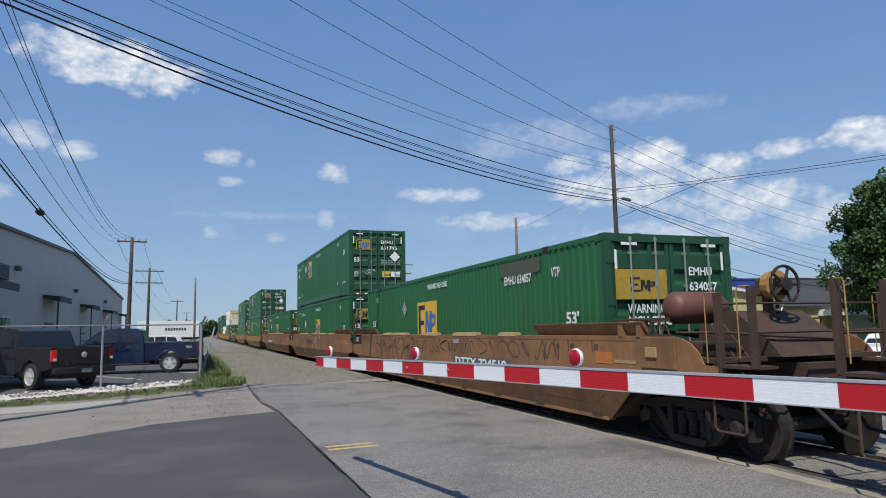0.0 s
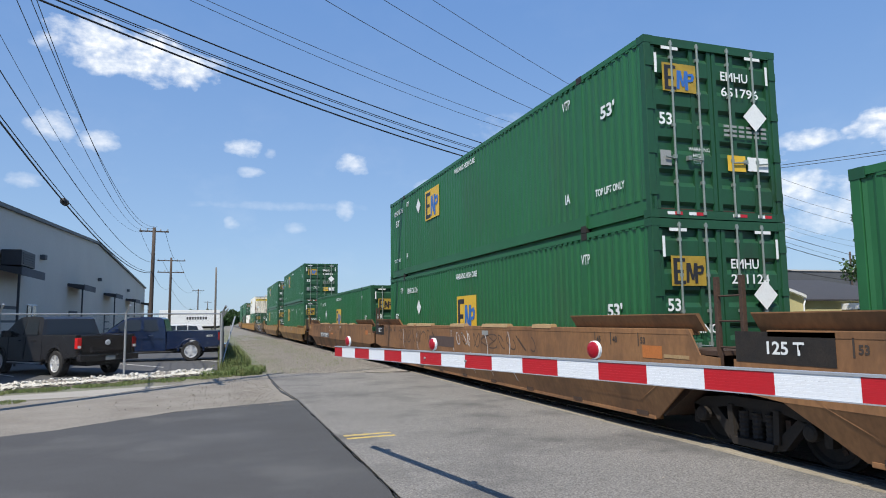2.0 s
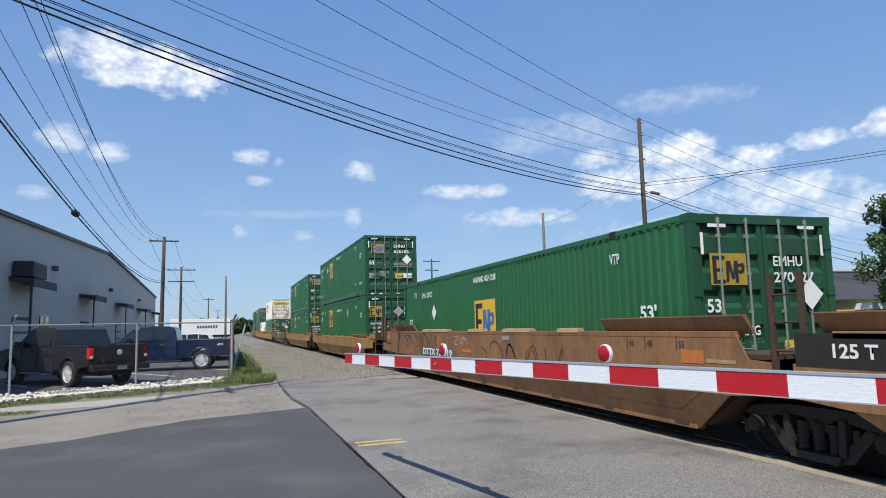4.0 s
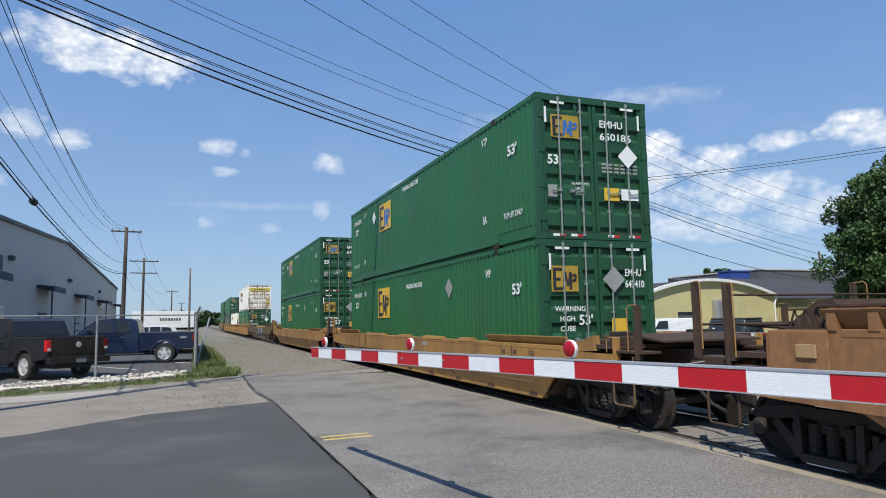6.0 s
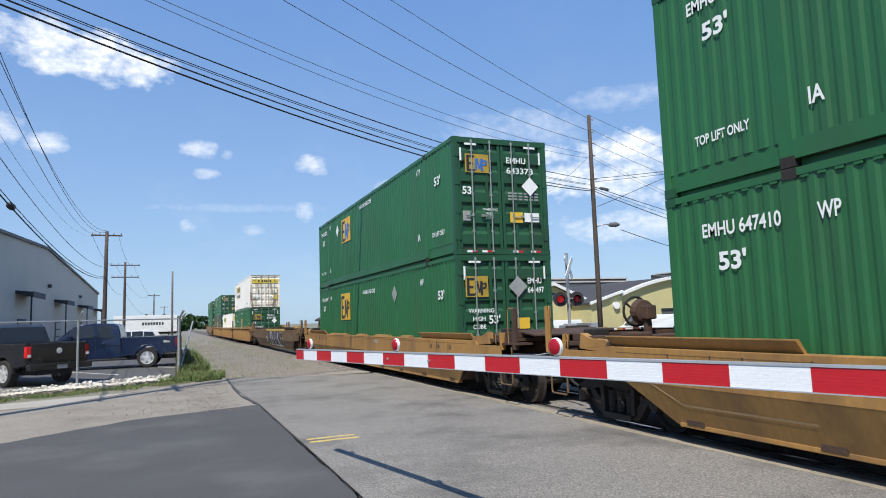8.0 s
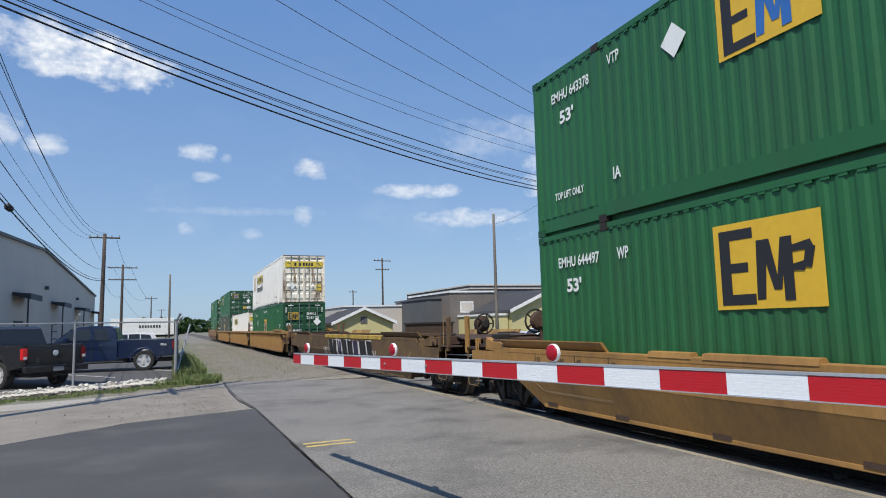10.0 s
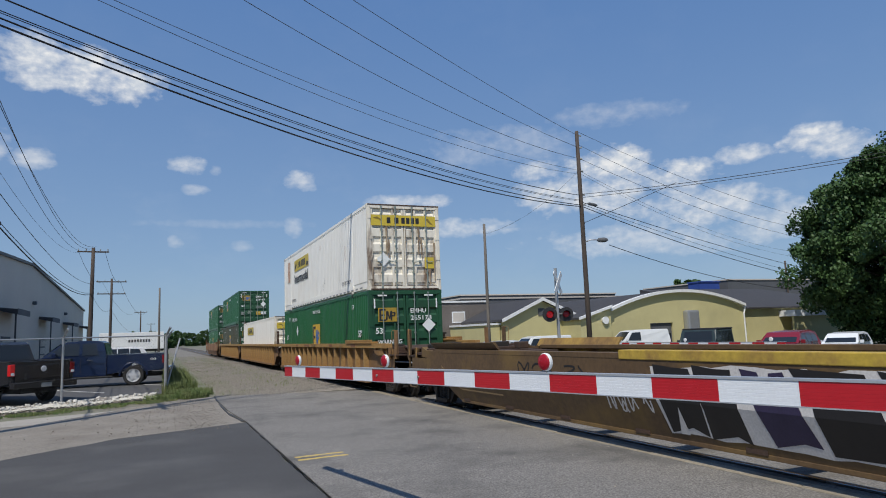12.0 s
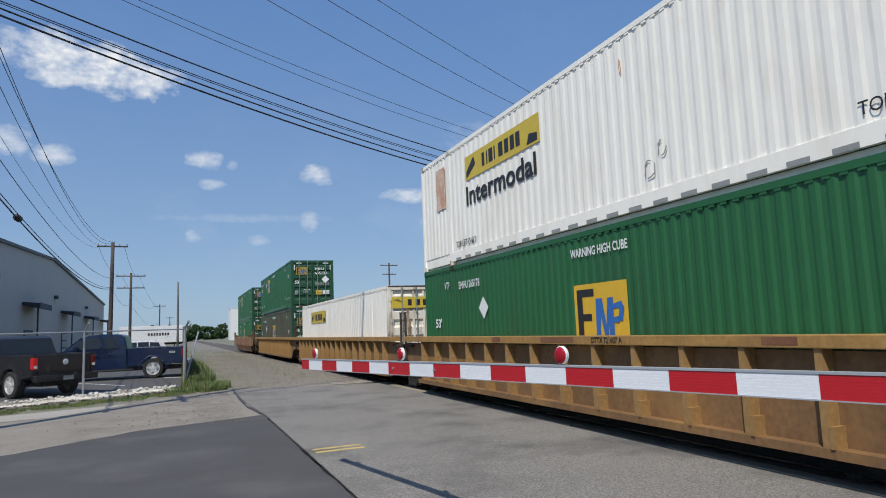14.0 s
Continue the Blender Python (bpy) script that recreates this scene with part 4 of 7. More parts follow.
def bogie_parts():
    """A freight truck: side frames with springs and bearings, bolster; wheelsets apart."""
    out = []
    for s in (-1, 1):
        bm = B()
        x0, x1 = s * 0.97, s * 1.10
        plate(bm, [(-1.12, 0.54), (-0.92, 0.64), (-0.42, 0.70), (0.42, 0.70), (0.92, 0.64), (1.12, 0.54), (1.10, 0.44), (0.80, 0.50), (0.40, 0.58), (-0.40, 0.58), (-0.80, 0.50), (-1.10, 0.44)], "x", x0, x1)
        for g in (-1, 1):                        # pedestals, slanting braces and columns of the cast frame
            plate(bm, [(g * 1.12, 0.53), (g * 1.12, 0.28), (g * 1.02, 0.27), (g * 1.00, 0.52)], "x", x0, x1)
            plate(bm, [(g * 0.80, 0.52), (g * 0.66, 0.53), (g * 0.30, 0.22), (g * 0.34, 0.12), (g * 0.46, 0.14)], "x", x0, x1)
            plate(bm, [(g * 0.43, 0.60), (g * 0.34, 0.60), (g * 0.32, 0.20), (g * 0.41, 0.20)], "x", x0, s * 1.14)
        plate(bm, [(-0.36, 0.20), (0.36, 0.20), (0.32, 0.11), (-0.32, 0.11)], "x", s * 0.92, s * 1.17)
        out.append(("side_frame", finish(bm, "side_frame", GRIME)))
        out.append(("bolster_end", finish(boxes((*sorted((s * 0.86, s * 0.965)), -0.34, 0.34, 0.20, 0.60)), "bolster_end", GRIME)))
        for g in (-1, 1):
            bm = boxes((*sorted((s * 0.80, s * 1.06)), *sorted((g * 0.44, g * 0.52)), 0.28, 0.50), bevel=0.01)
            out.append(("brake_shoe", finish(bm, "brake_shoe", RUST)))
        for y in (-0.22, 0.0, 0.22):
            bm = B()
            lathe(bm, [(0.20 + 0.03 * k, 0.082 if k % 2 else 0.070) for k in range(12)], 10, "z", 0, (s * 1.04, y, 0))
            out.append(("spring", finish(bm, "spring", GRIME)))
        for y in (-0.89, 0.89):
            bm = B()
            lathe(bm, [(s * 1.08, 0.10), (s * 1.17, 0.10), (s * 1.19, 0.07)], 14, "x", 0, (0, y, 0.42))
            out.append(("axle_bearing", finish(bm, "axle_bearing", GRIME)))
    bm = boxes((-1.05, 1.05, -0.2, 0.2, 0.42, 0.66), (-0.7, 0.7, -0.75, -0.62, 0.34, 0.46), (-0.7, 0.7, 0.62, 0.75, 0.34, 0.46), bevel=0.02)
    out.append(("bolster", finish(bm, "bolster", GRIME)))
    return out


def wheelset_mesh():
    bm = B()
    for s in (-1, 1):
        pr = [(s * 0.69, 0.455), (s * 0.72, 0.45), (s * 0.735, 0.425), (s * 0.83, 0.418), (s * 0.835, 0.37), (s * 0.79, 0.34), (s * 0.78, 0.17), (s * 0.84, 0.14), (s * 0.84, 0.09), (s * 0.70, 0.09)]
        lathe(bm, pr, 24, "x", 0)
    tube(bm, [(-1.1, 0, 0), (1.1, 0, 0)], 0.08, 10)
    # chalk-like wear marks on the plates let the turning be seen
    for s in (-1, 1):
        for k in range(3):
            t = k * 2.1
            box(bm, *sorted((s * 0.781, s * 0.80)), 0.25 * math.cos(t) - 0.03, 0.25 * math.cos(t) + 0.03, 0.25 * math.sin(t) - 0.03, 0.25 * math.sin(t) + 0.03, 1)
    return finish(bm, "wheelset", [GRIME, RUST])


BOGIE = bogie_parts()
WHEELSET = wheelset_mesh()


def add_bogie(car, y, turning):
    bolster = [me for nm, me in BOGIE if nm == "bolster"][0]
    base = part("bogie", bolster, None, car, "black oily freight truck", pose(0, y, 0))
    for nm, me in BOGIE:
        if nm != "bolster":
            part(nm, me, None, base)
    for d in (-0.89, 0.89):
        ws = part("wheelset", WHEELSET, None, base, at=pose(0, d, 0.42))
        if turning:
            WHEELSETS.append((ws, d))
    return base


def skirt_x(z, x):
    """The near side's face at a height: upright above, leaning in below."""
    return x + max(0.0, 0.785 - z) * 0.371


def scribble(seed, y_from, y_to, z0, z1, mt, parent, width=0.05, count=6, x=-1.527):
    """Loose spray strokes on the near side, as thin ribbons."""
    rnd = random.Random(seed)
    step = (y_to - y_from) / count
    for k in range(count):
        bm = B()
        yc = y_from + step * (k + 0.5)
        zc = (z0 + z1) / 2
        ry, rz = abs(step) * rnd.uniform(0.3, 0.5), (z1 - z0) * rnd.uniform(0.35, 0.5)
        a0, span = rnd.uniform(0, 6.28), rnd.uniform(2.5, 6.0)
        f1, f2 = rnd.choice((1, 1, 2)), rnd.choice((1, 1, 1, 2, 3))
        n = 18
        pts = [(yc + ry * math.cos(a0 + f1 * span * i / n), zc + rz * math.sin(a0 * 1.3 + f2 * span * i / n)) for i in range(n + 1)]
        prev = None
        for i, (y, z) in enumerate(pts):
            ya, za = pts[max(i - 1, 0)]
            yb, zb = pts[min(i + 1, n)]
            d = math.hypot(yb - ya, zb - za) or 1
            ny, nz = -(zb - za) / d * width / 2, (yb - ya) / d * width / 2
            cur = (bm.verts.new((skirt_x(z + nz, x), y + ny, z + nz)), bm.verts.new((skirt_x(z - nz, x), y - ny, z - nz)))
            if prev:
                bm.faces.new((prev[0], prev[1], cur[1], cur[0]))
            prev = cur
        part("graffiti", bm, mt, parent)


def folded(bm, ring, x):
    """A flat outline of (y, z), laid onto the side and bent at the skirt."""
    bm.faces.new([bm.verts.new((0.0, y, z)) for y, z in ring])
    bmesh.ops.bisect_plane(bm, geom=bm.verts[:] + bm.edges[:] + bm.faces[:], plane_co=(0, 0, 0.785), plane_no=(0, 0, 1))
    for v in bm.verts:
        v.co.x = skirt_x(v.co.z, x)


def throw_up(car, y0, y1, z0, z1, x=-1.529):
    """Fat black and violet letters, leaning, on a white field."""
    rnd = random.Random(5)
    bm = B()
    n = 22
    top = [(y0 + (y1 - y0) * i / n + rnd.uniform(-0.06, 0.06), z1 - rnd.uniform(0.0, 0.07)) for i in range(n + 1)]
    low = [(y0 - 0.15 + (y1 - y0) * i / n + rnd.uniform(-0.06, 0.06), z0 + rnd.uniform(0.0, 0.05)) for i in range(n, -1, -1)]
    folded(bm, top + low, x)
    part("graffiti", bm, SPRAY_WHITE, car)
    y = y0 - 0.04
    k = 0
    while y > y1 + 0.5:
        w = rnd.uniform(0.62, 0.95)
        lean = rnd.uniform(0.10, 0.34)
        g = rnd.uniform(0.07, 0.16)
        a, c = z0 + rnd.uniform(0.02, 0.10), z1 - rnd.uniform(0.0, 0.04)
        m = (a + c) / 2
        ring = [(y - lean, a), (y - w * 0.55 - lean, a + rnd.uniform(0, 0.1)), (y - w + g - lean, a + rnd.uniform(0, 0.06)), (y - w + g - lean * 0.4 + rnd.uniform(-0.12, 0.02), m),
                (y - w + g, c - rnd.uniform(0, 0.04)), (y - w * 0.5, c - rnd.uniform(0, 0.06)), (y, c), (y - lean * 0.5 - rnd.uniform(-0.02, 0.1), m + rnd.uniform(-0.1, 0.1))]
        bm = B()
        folded(bm, ring, x - 0.003)
        part("graffiti", bm, (SPRAY_BLACK, SPRAY_BLACK, SPRAY_VIOLET)[k % 3], car)
        if k % 2 == 0:
            bm = B()
            yc = y - w * rnd.uniform(0.35, 0.6)
            up = rnd.random() < 0.5
            e = c if up else a
            folded(bm, ((yc - 0.09, e), (yc + 0.07, e), (yc - lean * 0.3, m + (0.06 if up else -0.08))), x - 0.006)
            part("graffiti", bm, SPRAY_WHITE, car)
        y -= w + rnd.uniform(-0.05, 0.02)
        k += 1


def chalk_line(seed, ya, yb, car, x=-1.529):
    rnd = random.Random(seed)
    bm = B()
    pts = [(ya + (yb - ya) * k / 8 + 0.07 * math.sin(k * 0.9 + seed), 1.46 - 0.13 * k) for k in range(9)]
    for (y, z), (y2, z2) in zip(pts, pts[1:]):
        if rnd.random() < 0.85:
            quad(bm, [(skirt_x(z, x), y + 0.014, z), (skirt_x(z, x), y - 0.014, z), (skirt_x(z2, x), y2 - 0.014, z2), (skirt_x(z2, x), y2 + 0.014, z2)])
    part("graffiti", bm, SPRAY_WHITE, car)


def ladder_rail(bm, x, y, z0, z1, w=0.34):
    tube(bm, [(x, y, z0), (x, y, z1), (x + 0.0, y + w, z1), (x, y + w, z0)], 0.012, 6)


def shoulder(end, style, top, over, o, sg):
    """The side's upper outline past the well, from the tip inwards."""
    if end == "truck" and style == "brown":
        if sg > 0:
            return [(o + d, z) for d, z in ((over, 1.12), (1.94, 1.12), (1.93, 1.50), (1.86, 1.56), (1.74, top))]
        run = [(over, 1.20), (2.38, 1.22), (2.30, 1.36), (2.16, 1.48), (1.98, 1.55), (1.80, top)]
    elif end == "truck":
        run = [(over, 1.17), (1.50, 1.17), (1.44, 1.24), (1.12, 1.26), (1.0, top)]
    else:
        run = [(over, 1.22), (1.2, 1.24), (1.0, top)]
    return [(o + sg * d, z) for d, z in run]


def end_rig(car, style, o, sg, ov):
    """Posts, grab irons, decks, draft gear and hoses over the truck at a car's end."""
    brown = style == "brown"
    paint = {"brown": BROWN, "tan": TAN, "ribbed": RIB_BROWN, "grimy": TAN_DIRTY}[style]

    def Y(a, b):
        return tuple(sorted((o + sg * a, o + sg * b)))
    for s in (-1, 1):
        def X(a, b):
            return tuple(sorted((s * a, s * b)))
        posts = ((2.58, 1.12, 2.12, 0.036), (3.12, 1.20, 2.17, 0.03)) if brown else ((3.05, 1.10, 1.90, 0.036), (2.50, 1.08, 1.42, 0.04))
        for d, z0, z1, w in posts:
            bm = boxes((*X(1.40, 1.47), *Y(d - w, d + w), z0, z1), (*X(1.36, 1.40), *Y(d - 0.012, d + 0.012), z0, z1), bevel=0.006)
            rusty = brown or (style == "tan" and sg < 0 and z1 > 1.5)
            part("end_post", bm, RUST if rusty else paint, car, "rusty upright post" if rusty else "")
            bm = B()
            yy = o + sg * (d - 0.16)
            tube(bm, [(s * 1.49, yy, z0 + 0.12), (s * 1.49, yy, z1 - 0.04), (s * 1.48, yy + sg * 0.03, z1), (s * 1.44, o + sg * d, z1)], 0.0085, 6)
            part("grab_iron", bm, CHORD_DULL, car, "dull yellow grab iron")
        bm = B()
        a, b = o + sg * 2.45, o + sg * 2.95
        tube(bm, [(s * 1.46, a, 1.15), (s * 1.46, a, 0.46), (s * 1.46, a + sg * 0.04, 0.42), (s * 1.46, b - sg * 0.04, 0.42), (s * 1.46, b, 0.46), (s * 1.46, b, 1.15)], 0.017, 6)
        part("step_ladder", bm, RUST if brown else TAN_DIRTY, car)
        bm = boxes((*X(1.10, 1.46), *Y(2.46, 3.14), 1.19, 1.225))
        part("walkway", bm, RUST, car)
        if brown:
            bm = boxes((*X(1.525, 1.55), *Y(1.14, 1.88), 1.13, 1.56), bevel=0.012)
            box_panel = part("end_box", bm, BROWN, car, "rusty brown stiffened end panel")
            part("data_plate", boxes((*X(1.551, 1.575), *Y(1.27, 1.51), 1.28, 1.42), bevel=0.006), GUIDE_TAN, box_panel)
            for d in (0.65, 1.095):
                part("deck_stay", boxes((*X(1.42, 1.54), *Y(d - 0.055, d + 0.055), 1.56, 1.79), bevel=0.006), BROWN, car)
            bm = B()
            n = 7
            for k in range(n):
                d0, d1 = 1.20 + 0.066 * k, 1.20 + 0.066 * (k + 1)
                za, zb = (1.60, 1.77) if k % 2 else (1.77, 1.60)
                tube(bm, [(s * 1.45, o + sg * d0, za), (s * 1.45, o + sg * d1, zb)], 0.012, 5)
            box(bm, *X(1.43, 1.47), *Y(1.19, 1.68), 1.57, 1.60)
            box(bm, *X(1.43, 1.47), *Y(1.19, 1.68), 1.77, 1.795)
            part("lattice", bm, RUST, car)
        else:
            bm = B()
            plate(bm, [(o + sg * 1.13, 1.26), (o + sg * 1.13, top_of(style)), (o + sg * 1.30, 1.34), (o + sg * 1.70, 1.36), (o + sg * 1.95, 1.44), (o + sg * 2.0, 1.20), (o + sg * 1.5, 1.17)], "x", *X(1.36, 1.49))
            part("end_bracket", bm, paint, car)
            bm = boxes((*X(1.20, 1.44), *Y(1.62, 1.80), 1.30, 1.40), bevel=0.02)
            part("hinge_lug", bm, RUST, car)
        for k in range(11):
            d = 1.45 + 0.085 * k
            part("spring_coil", boxes((*X(1.18, 1.30), *Y(d, d + 0.045), 1.14, 1.30)), GRIME, car)
    if brown:
        bm = boxes((-1.50, 1.50, *Y(0.45, 1.30), 1.795, 1.83), bevel=0.008)
        part("end_deck", bm, RUST, car, "rusty upper deck plate")
        bm = B()
        plate(bm, [(o + sg * 1.5, 1.30), (o + sg * 2.75, 1.30), (o + sg * 2.55, 1.52), (o + sg * 2.0, 1.90), (o + sg * 1.8, 1.90)], "x", -0.62, 0.62)
        part("draft_housing", bm, RUST, car)
        for xx in (-1.0, -0.78, 0.8):
            bm = B()
            plate(bm, [(o + sg * 1.7, 1.30), (o + sg * 2.35, 1.30), (o + sg * 1.95, 1.72), (o + sg * 1.75, 1.72)], "x", xx, xx + 0.03)
            part("gusset", bm, RUST, car)
        bm = B()
        tube(bm, [(-1.35, o + sg * 1.7, 1.62), (-1.3, o + sg * 2.5, 1.62), (-0.5, o + sg * 2.6, 1.56), (0.6, o + sg * 2.6, 1.5)], 0.022, 6)
        tube(bm, [(-1.44, o + sg * 2.58, 1.98), (-0.6, o + sg * 2.62, 1.98), (1.44, o + sg * 2.58, 1.98)], 0.016, 6)
        tube(bm, [(-1.44, o + sg * 3.12, 1.62), (1.44, o + sg * 3.12, 1.62)], 0.018, 6)
        part("end_rail", bm, RUST, car)
    else:
        for d0, d1, z, h in ((1.6, 2.2, 1.30, 0.07), (2.2, 2.42, 1.30, 0.13)):
            part("cross_beam", boxes((-1.34, 1.34, *Y(d0, d1), z, z + h), bevel=0.015), RUST, car)
        bm = B()
        plate(bm, [(o + sg * 2.25, 1.42), (o + sg * 3.0, 1.34), (o + sg * 3.0, 1.37), (o + sg * 2.2, 1.46)], "x", -0.95, 0.95)
        part("cover_plate", bm, RUST, car)
    for xx, d, w, h in ((-1.05, 2.15, 0.34, 0.20), (-0.72, 1.55, 0.46, 0.13), (0.7, 1.95, 0.45, 0.2), (1.1, 1.5, 0.3, 0.18)):
        part("end_casting", boxes((xx - w / 2, xx + w / 2, *Y(d - 0.13, d + 0.13), 1.3, 1.3 + h), bevel=0.03), RUST if h < 0.19 else GRIME, car)
    # air hoses and the cut lever
    for xx, sw in ((-0.45, 0.14), (0.42, -0.10)):
        bm = B()
        tube(bm, [(xx, o + sg * (ov - 0.1), 0.95), (xx + sw, o + sg * (ov + 0.25), 0.72), (xx + sw * 1.6, o + sg * (ov + 0.55), 0.42), (xx + sw, o + sg * (ov + 0.9), 0.36)], 0.028, 7)
        part("air_hose", bm, TYRE, car)
    bm = B()
    tube(bm, [(-1.42, o + sg * 2.96, 1.02), (-0.9, o + sg * 3.02, 0.98), (-0.25, o + sg * 3.05, 1.04)], 0.014, 6)
    part("cut_lever", bm, STEEL, car)


def top_of(style):
    return {"brown": 1.575, "tan": 1.25, "grimy": 1.385, "ribbed": 1.53}[style]


def well_car(style, y, near_end, far_end, label, empty=False, mark="", seed=1):
    """A container well unit. near_end and far_end: 'truck' (own truck and coupler), 'joint' (shared truck at the far end only)."""
    body = {"brown": BROWN, "tan": TAN, "ribbed": RIB_BROWN, "grimy": TAN_DIRTY}[style]
    car = thing("well_car", label, "rail car", pose(TRACK, y, 0), "well cars of the train")
    MOVERS.append((car, y, TRACK, 0))
    turning = y < 175
    top = top_of(style)
    over = 1.55 if near_end == "joint" else 2.6
    over2 = 1.55 if far_end == "joint" else 2.6
    for s in (-1, 1):
        bm = B()
        a, b = s * 1.50, s * 1.525
        if style == "ribbed":
            plate(bm, [(-0.25, 0.34), (L53 + 0.25, 0.34), (L53 + 0.9, 0.8), (L53 + over2, 0.85), (L53 + over2, 1.36), (-over, 1.36), (-over, 0.85), (-0.9, 0.8)], "x", s * 1.318, s * 1.34)
            part("side_panel", bm, body, car)
            bm = boxes((*sorted((s * 1.33, s * 1.525)), -over + 0.2, L53 + over2 - 0.2, 1.39, top), bevel=0.012)
            part("top_chord", bm, CHORD_DULL, car, "worn tan-yellow top chord")
            if near_end == "truck":
                bm = boxes((*sorted((s * 1.30, s * 1.56)), -1.0, 2.1, top + 0.005, top + 0.06), (*sorted((s * 1.50, s * 1.56)), -1.0, 2.1, top + 0.06, top + 0.12), bevel=0.01)
                part("corner_guide", bm, TAN, car)
            bm = boxes((*sorted((s * 1.33, s * 1.50)), -0.2, L53 + 0.2, 0.30, 0.40))
            part("bottom_chord", bm, body, car)
            rib = finish(boxes((*sorted((s * 1.34, s * 1.50)), -0.045, 0.045, 0.40, 1.39), (*sorted((s * 1.34, s * 1.515)), -0.10, -0.05, 0.40, 0.62)), "side_post", RIB_POST)
            for k in range(17):
                part("side_post", rib, None, car, at=pose(0, 0.02 + k * 1.0, 0))
        else:
            pts = [(0.0, 0.30), (L53, 0.30), (L53 + 0.85, 0.78), (L53 + over2, 0.84), *shoulder(far_end, style, top, over2, L53, 1), *reversed(shoulder(near_end, style, top, over, 0.0, -1)), (-over, 0.84), (-0.85, 0.78)]
            plate(bm, [p for p in pts if p[1] > 0.77], "x", a, b)
            part("side_panel", bm, WORN_OCHRE if style == "grimy" and s > 0 else body, car)
            bm = B()                              # lower skirt leans in towards the sill
            for x0, x1 in ((b, s * 1.330), (a, s * 1.305)):
                bm.faces.new([bm.verts.new(p) for p in ((x0, -0.85, 0.785), (x1, 0.0, 0.26), (x1, L53, 0.26), (x0, L53 + 0.85, 0.785))])
            part("lower_skirt", bm, body, car)
            bm = boxes((*sorted((s * 1.34, s * 1.53)), -1.0, L53 + 1.0, top - 0.08, top + 0.004), bevel=0.01)
            part("top_chord", bm, body, car)
            bm = boxes((*sorted((s * 1.20, s * 1.348)), 0.05, L53 - 0.05, 0.235, 0.295), bevel=0.01)
            part("bottom_chord", bm, body, car)
            # weld bead that follows the cut-away end
            for sg, o in ((-1, 0.0), (1, L53)):
                bm = B()
                run = [(o - sg * 2.2, 0.52), (o - sg * 0.25, 0.52), (o + sg * 0.30, 0.79), (o + sg * 0.62, 1.0)]
                for (ya, za), (yb, zb) in zip(run, run[1:]):
                    quad(bm, [(s * -skirt_x(za, -1.530), ya, za), (s * -skirt_x(zb, -1.530), yb, zb), (s * -skirt_x(zb + 0.03, -1.530), yb, zb + 0.03), (s * -skirt_x(za + 0.03, -1.530), ya, za + 0.03)])
                part("weld_strip", bm, GUIDE_TAN if style != "brown" else body, car)
        # sloping guides on the chord
        gm = body if style == "brown" else TAN if style == "tan" else TAN_DIRTY
        if style != "ribbed":
            for o in (-1.2, L53 - 2.1):
                bm = B()
                hh = 0.21 if style == "brown" else 0.16
                plate(bm, [(s * 1.37, top - 0.03), (s * 1.41, top - 0.03), (s * 1.555, top + hh - 0.015), (s * 1.555, top + hh), (s * 1.50, top + hh)], "y", o, o + 3.3)
                part("corner_guide", bm, WORN_OCHRE if style == "grimy" and s > 0 else gm, car)
            for k in range(5 if style != "grimy" else 0):
                yy = (2.9, 4.9, 7.6, 10.4, 12.2)[k]
                bm = B()
                plate(bm, [(s * 1.38, top - 0.02), (s * 1.54, top - 0.02), (s * 1.525, top + 0.05), (s * 1.42, top + 0.06)], "y", yy, yy + (0.8, 1.5, 1.1, 1.6, 0.8)[k])
                part("edge_guide", bm, GUIDE_TAN if style == "brown" else body, car)
            if style == "grimy" and s < 0:
                bm = boxes((*sorted((s * 1.33, s * 1.54)), 2.15, 10.2, top - 0.085, top + 0.045), bevel=0.012)
                part("edge_guide", bm, YELLOW_CHORD, car, "chipped yellow edge")
    # well floor beams, ends
    bm = B()
    for k in range(9):
        yy = 0.2 + k * (L53 - 0.7) / 8
        box(bm, -1.36, 1.36, yy, yy + 0.3, 0.28, 0.36)
    box(bm, -0.9, -0.75, 0, L53, 0.28, 0.352)
    box(bm, 0.75, 0.9, 0, L53, 0.28, 0.352)
    part("floor_beam", bm, RUST, car)
    for sg, o, ov, endk in ((-1, 0.0, over, near_end), (1, L53, over2, far_end)):
        bm = B()
        plate(bm, [(o + sg * 0.12, 0.32), (o + sg * 0.17, 0.32), (o + sg * 0.95, 0.86), (o + sg * 0.95, 1.28), (o + sg * 0.12, 1.28)], "x", -1.33, 1.33)
        part("end_bulkhead", bm, RUST, car)
        bm = boxes((-1.45, 1.45, *sorted((o + sg * 0.9, o + sg * (ov - 0.1))), 1.24, 1.30), (-0.32, 0.32, *sorted((o + sg * 0.9, o + sg * (ov + 0.25))), 0.82, 1.22))
        part("end_platform", bm, RUST, car, "grimy end platform")
        if endk == "truck":
            add_bogie(car, o + sg * 1.57, turning)
            bm = boxes((-0.16, 0.16, *sorted((o + sg * ov, o + sg * (ov + 1.0))), 0.70, 0.95), (-0.22, 0.22, *sorted((o + sg * (ov + 0.78), o + sg * (ov + 1.08))), 0.66, 1.0), bevel=0.03)
            part("coupler", bm, RUST, car)
            end_rig(car, style, o, sg, ov)
        elif sg > 0:
            add_bogie(car, o + sg * 1.72, turning)
            bm = boxes((-1.3, 1.3, o + 1.2, o + 2.25, 0.85, 1.05))
            part("joint_platform", bm, RUST, car)
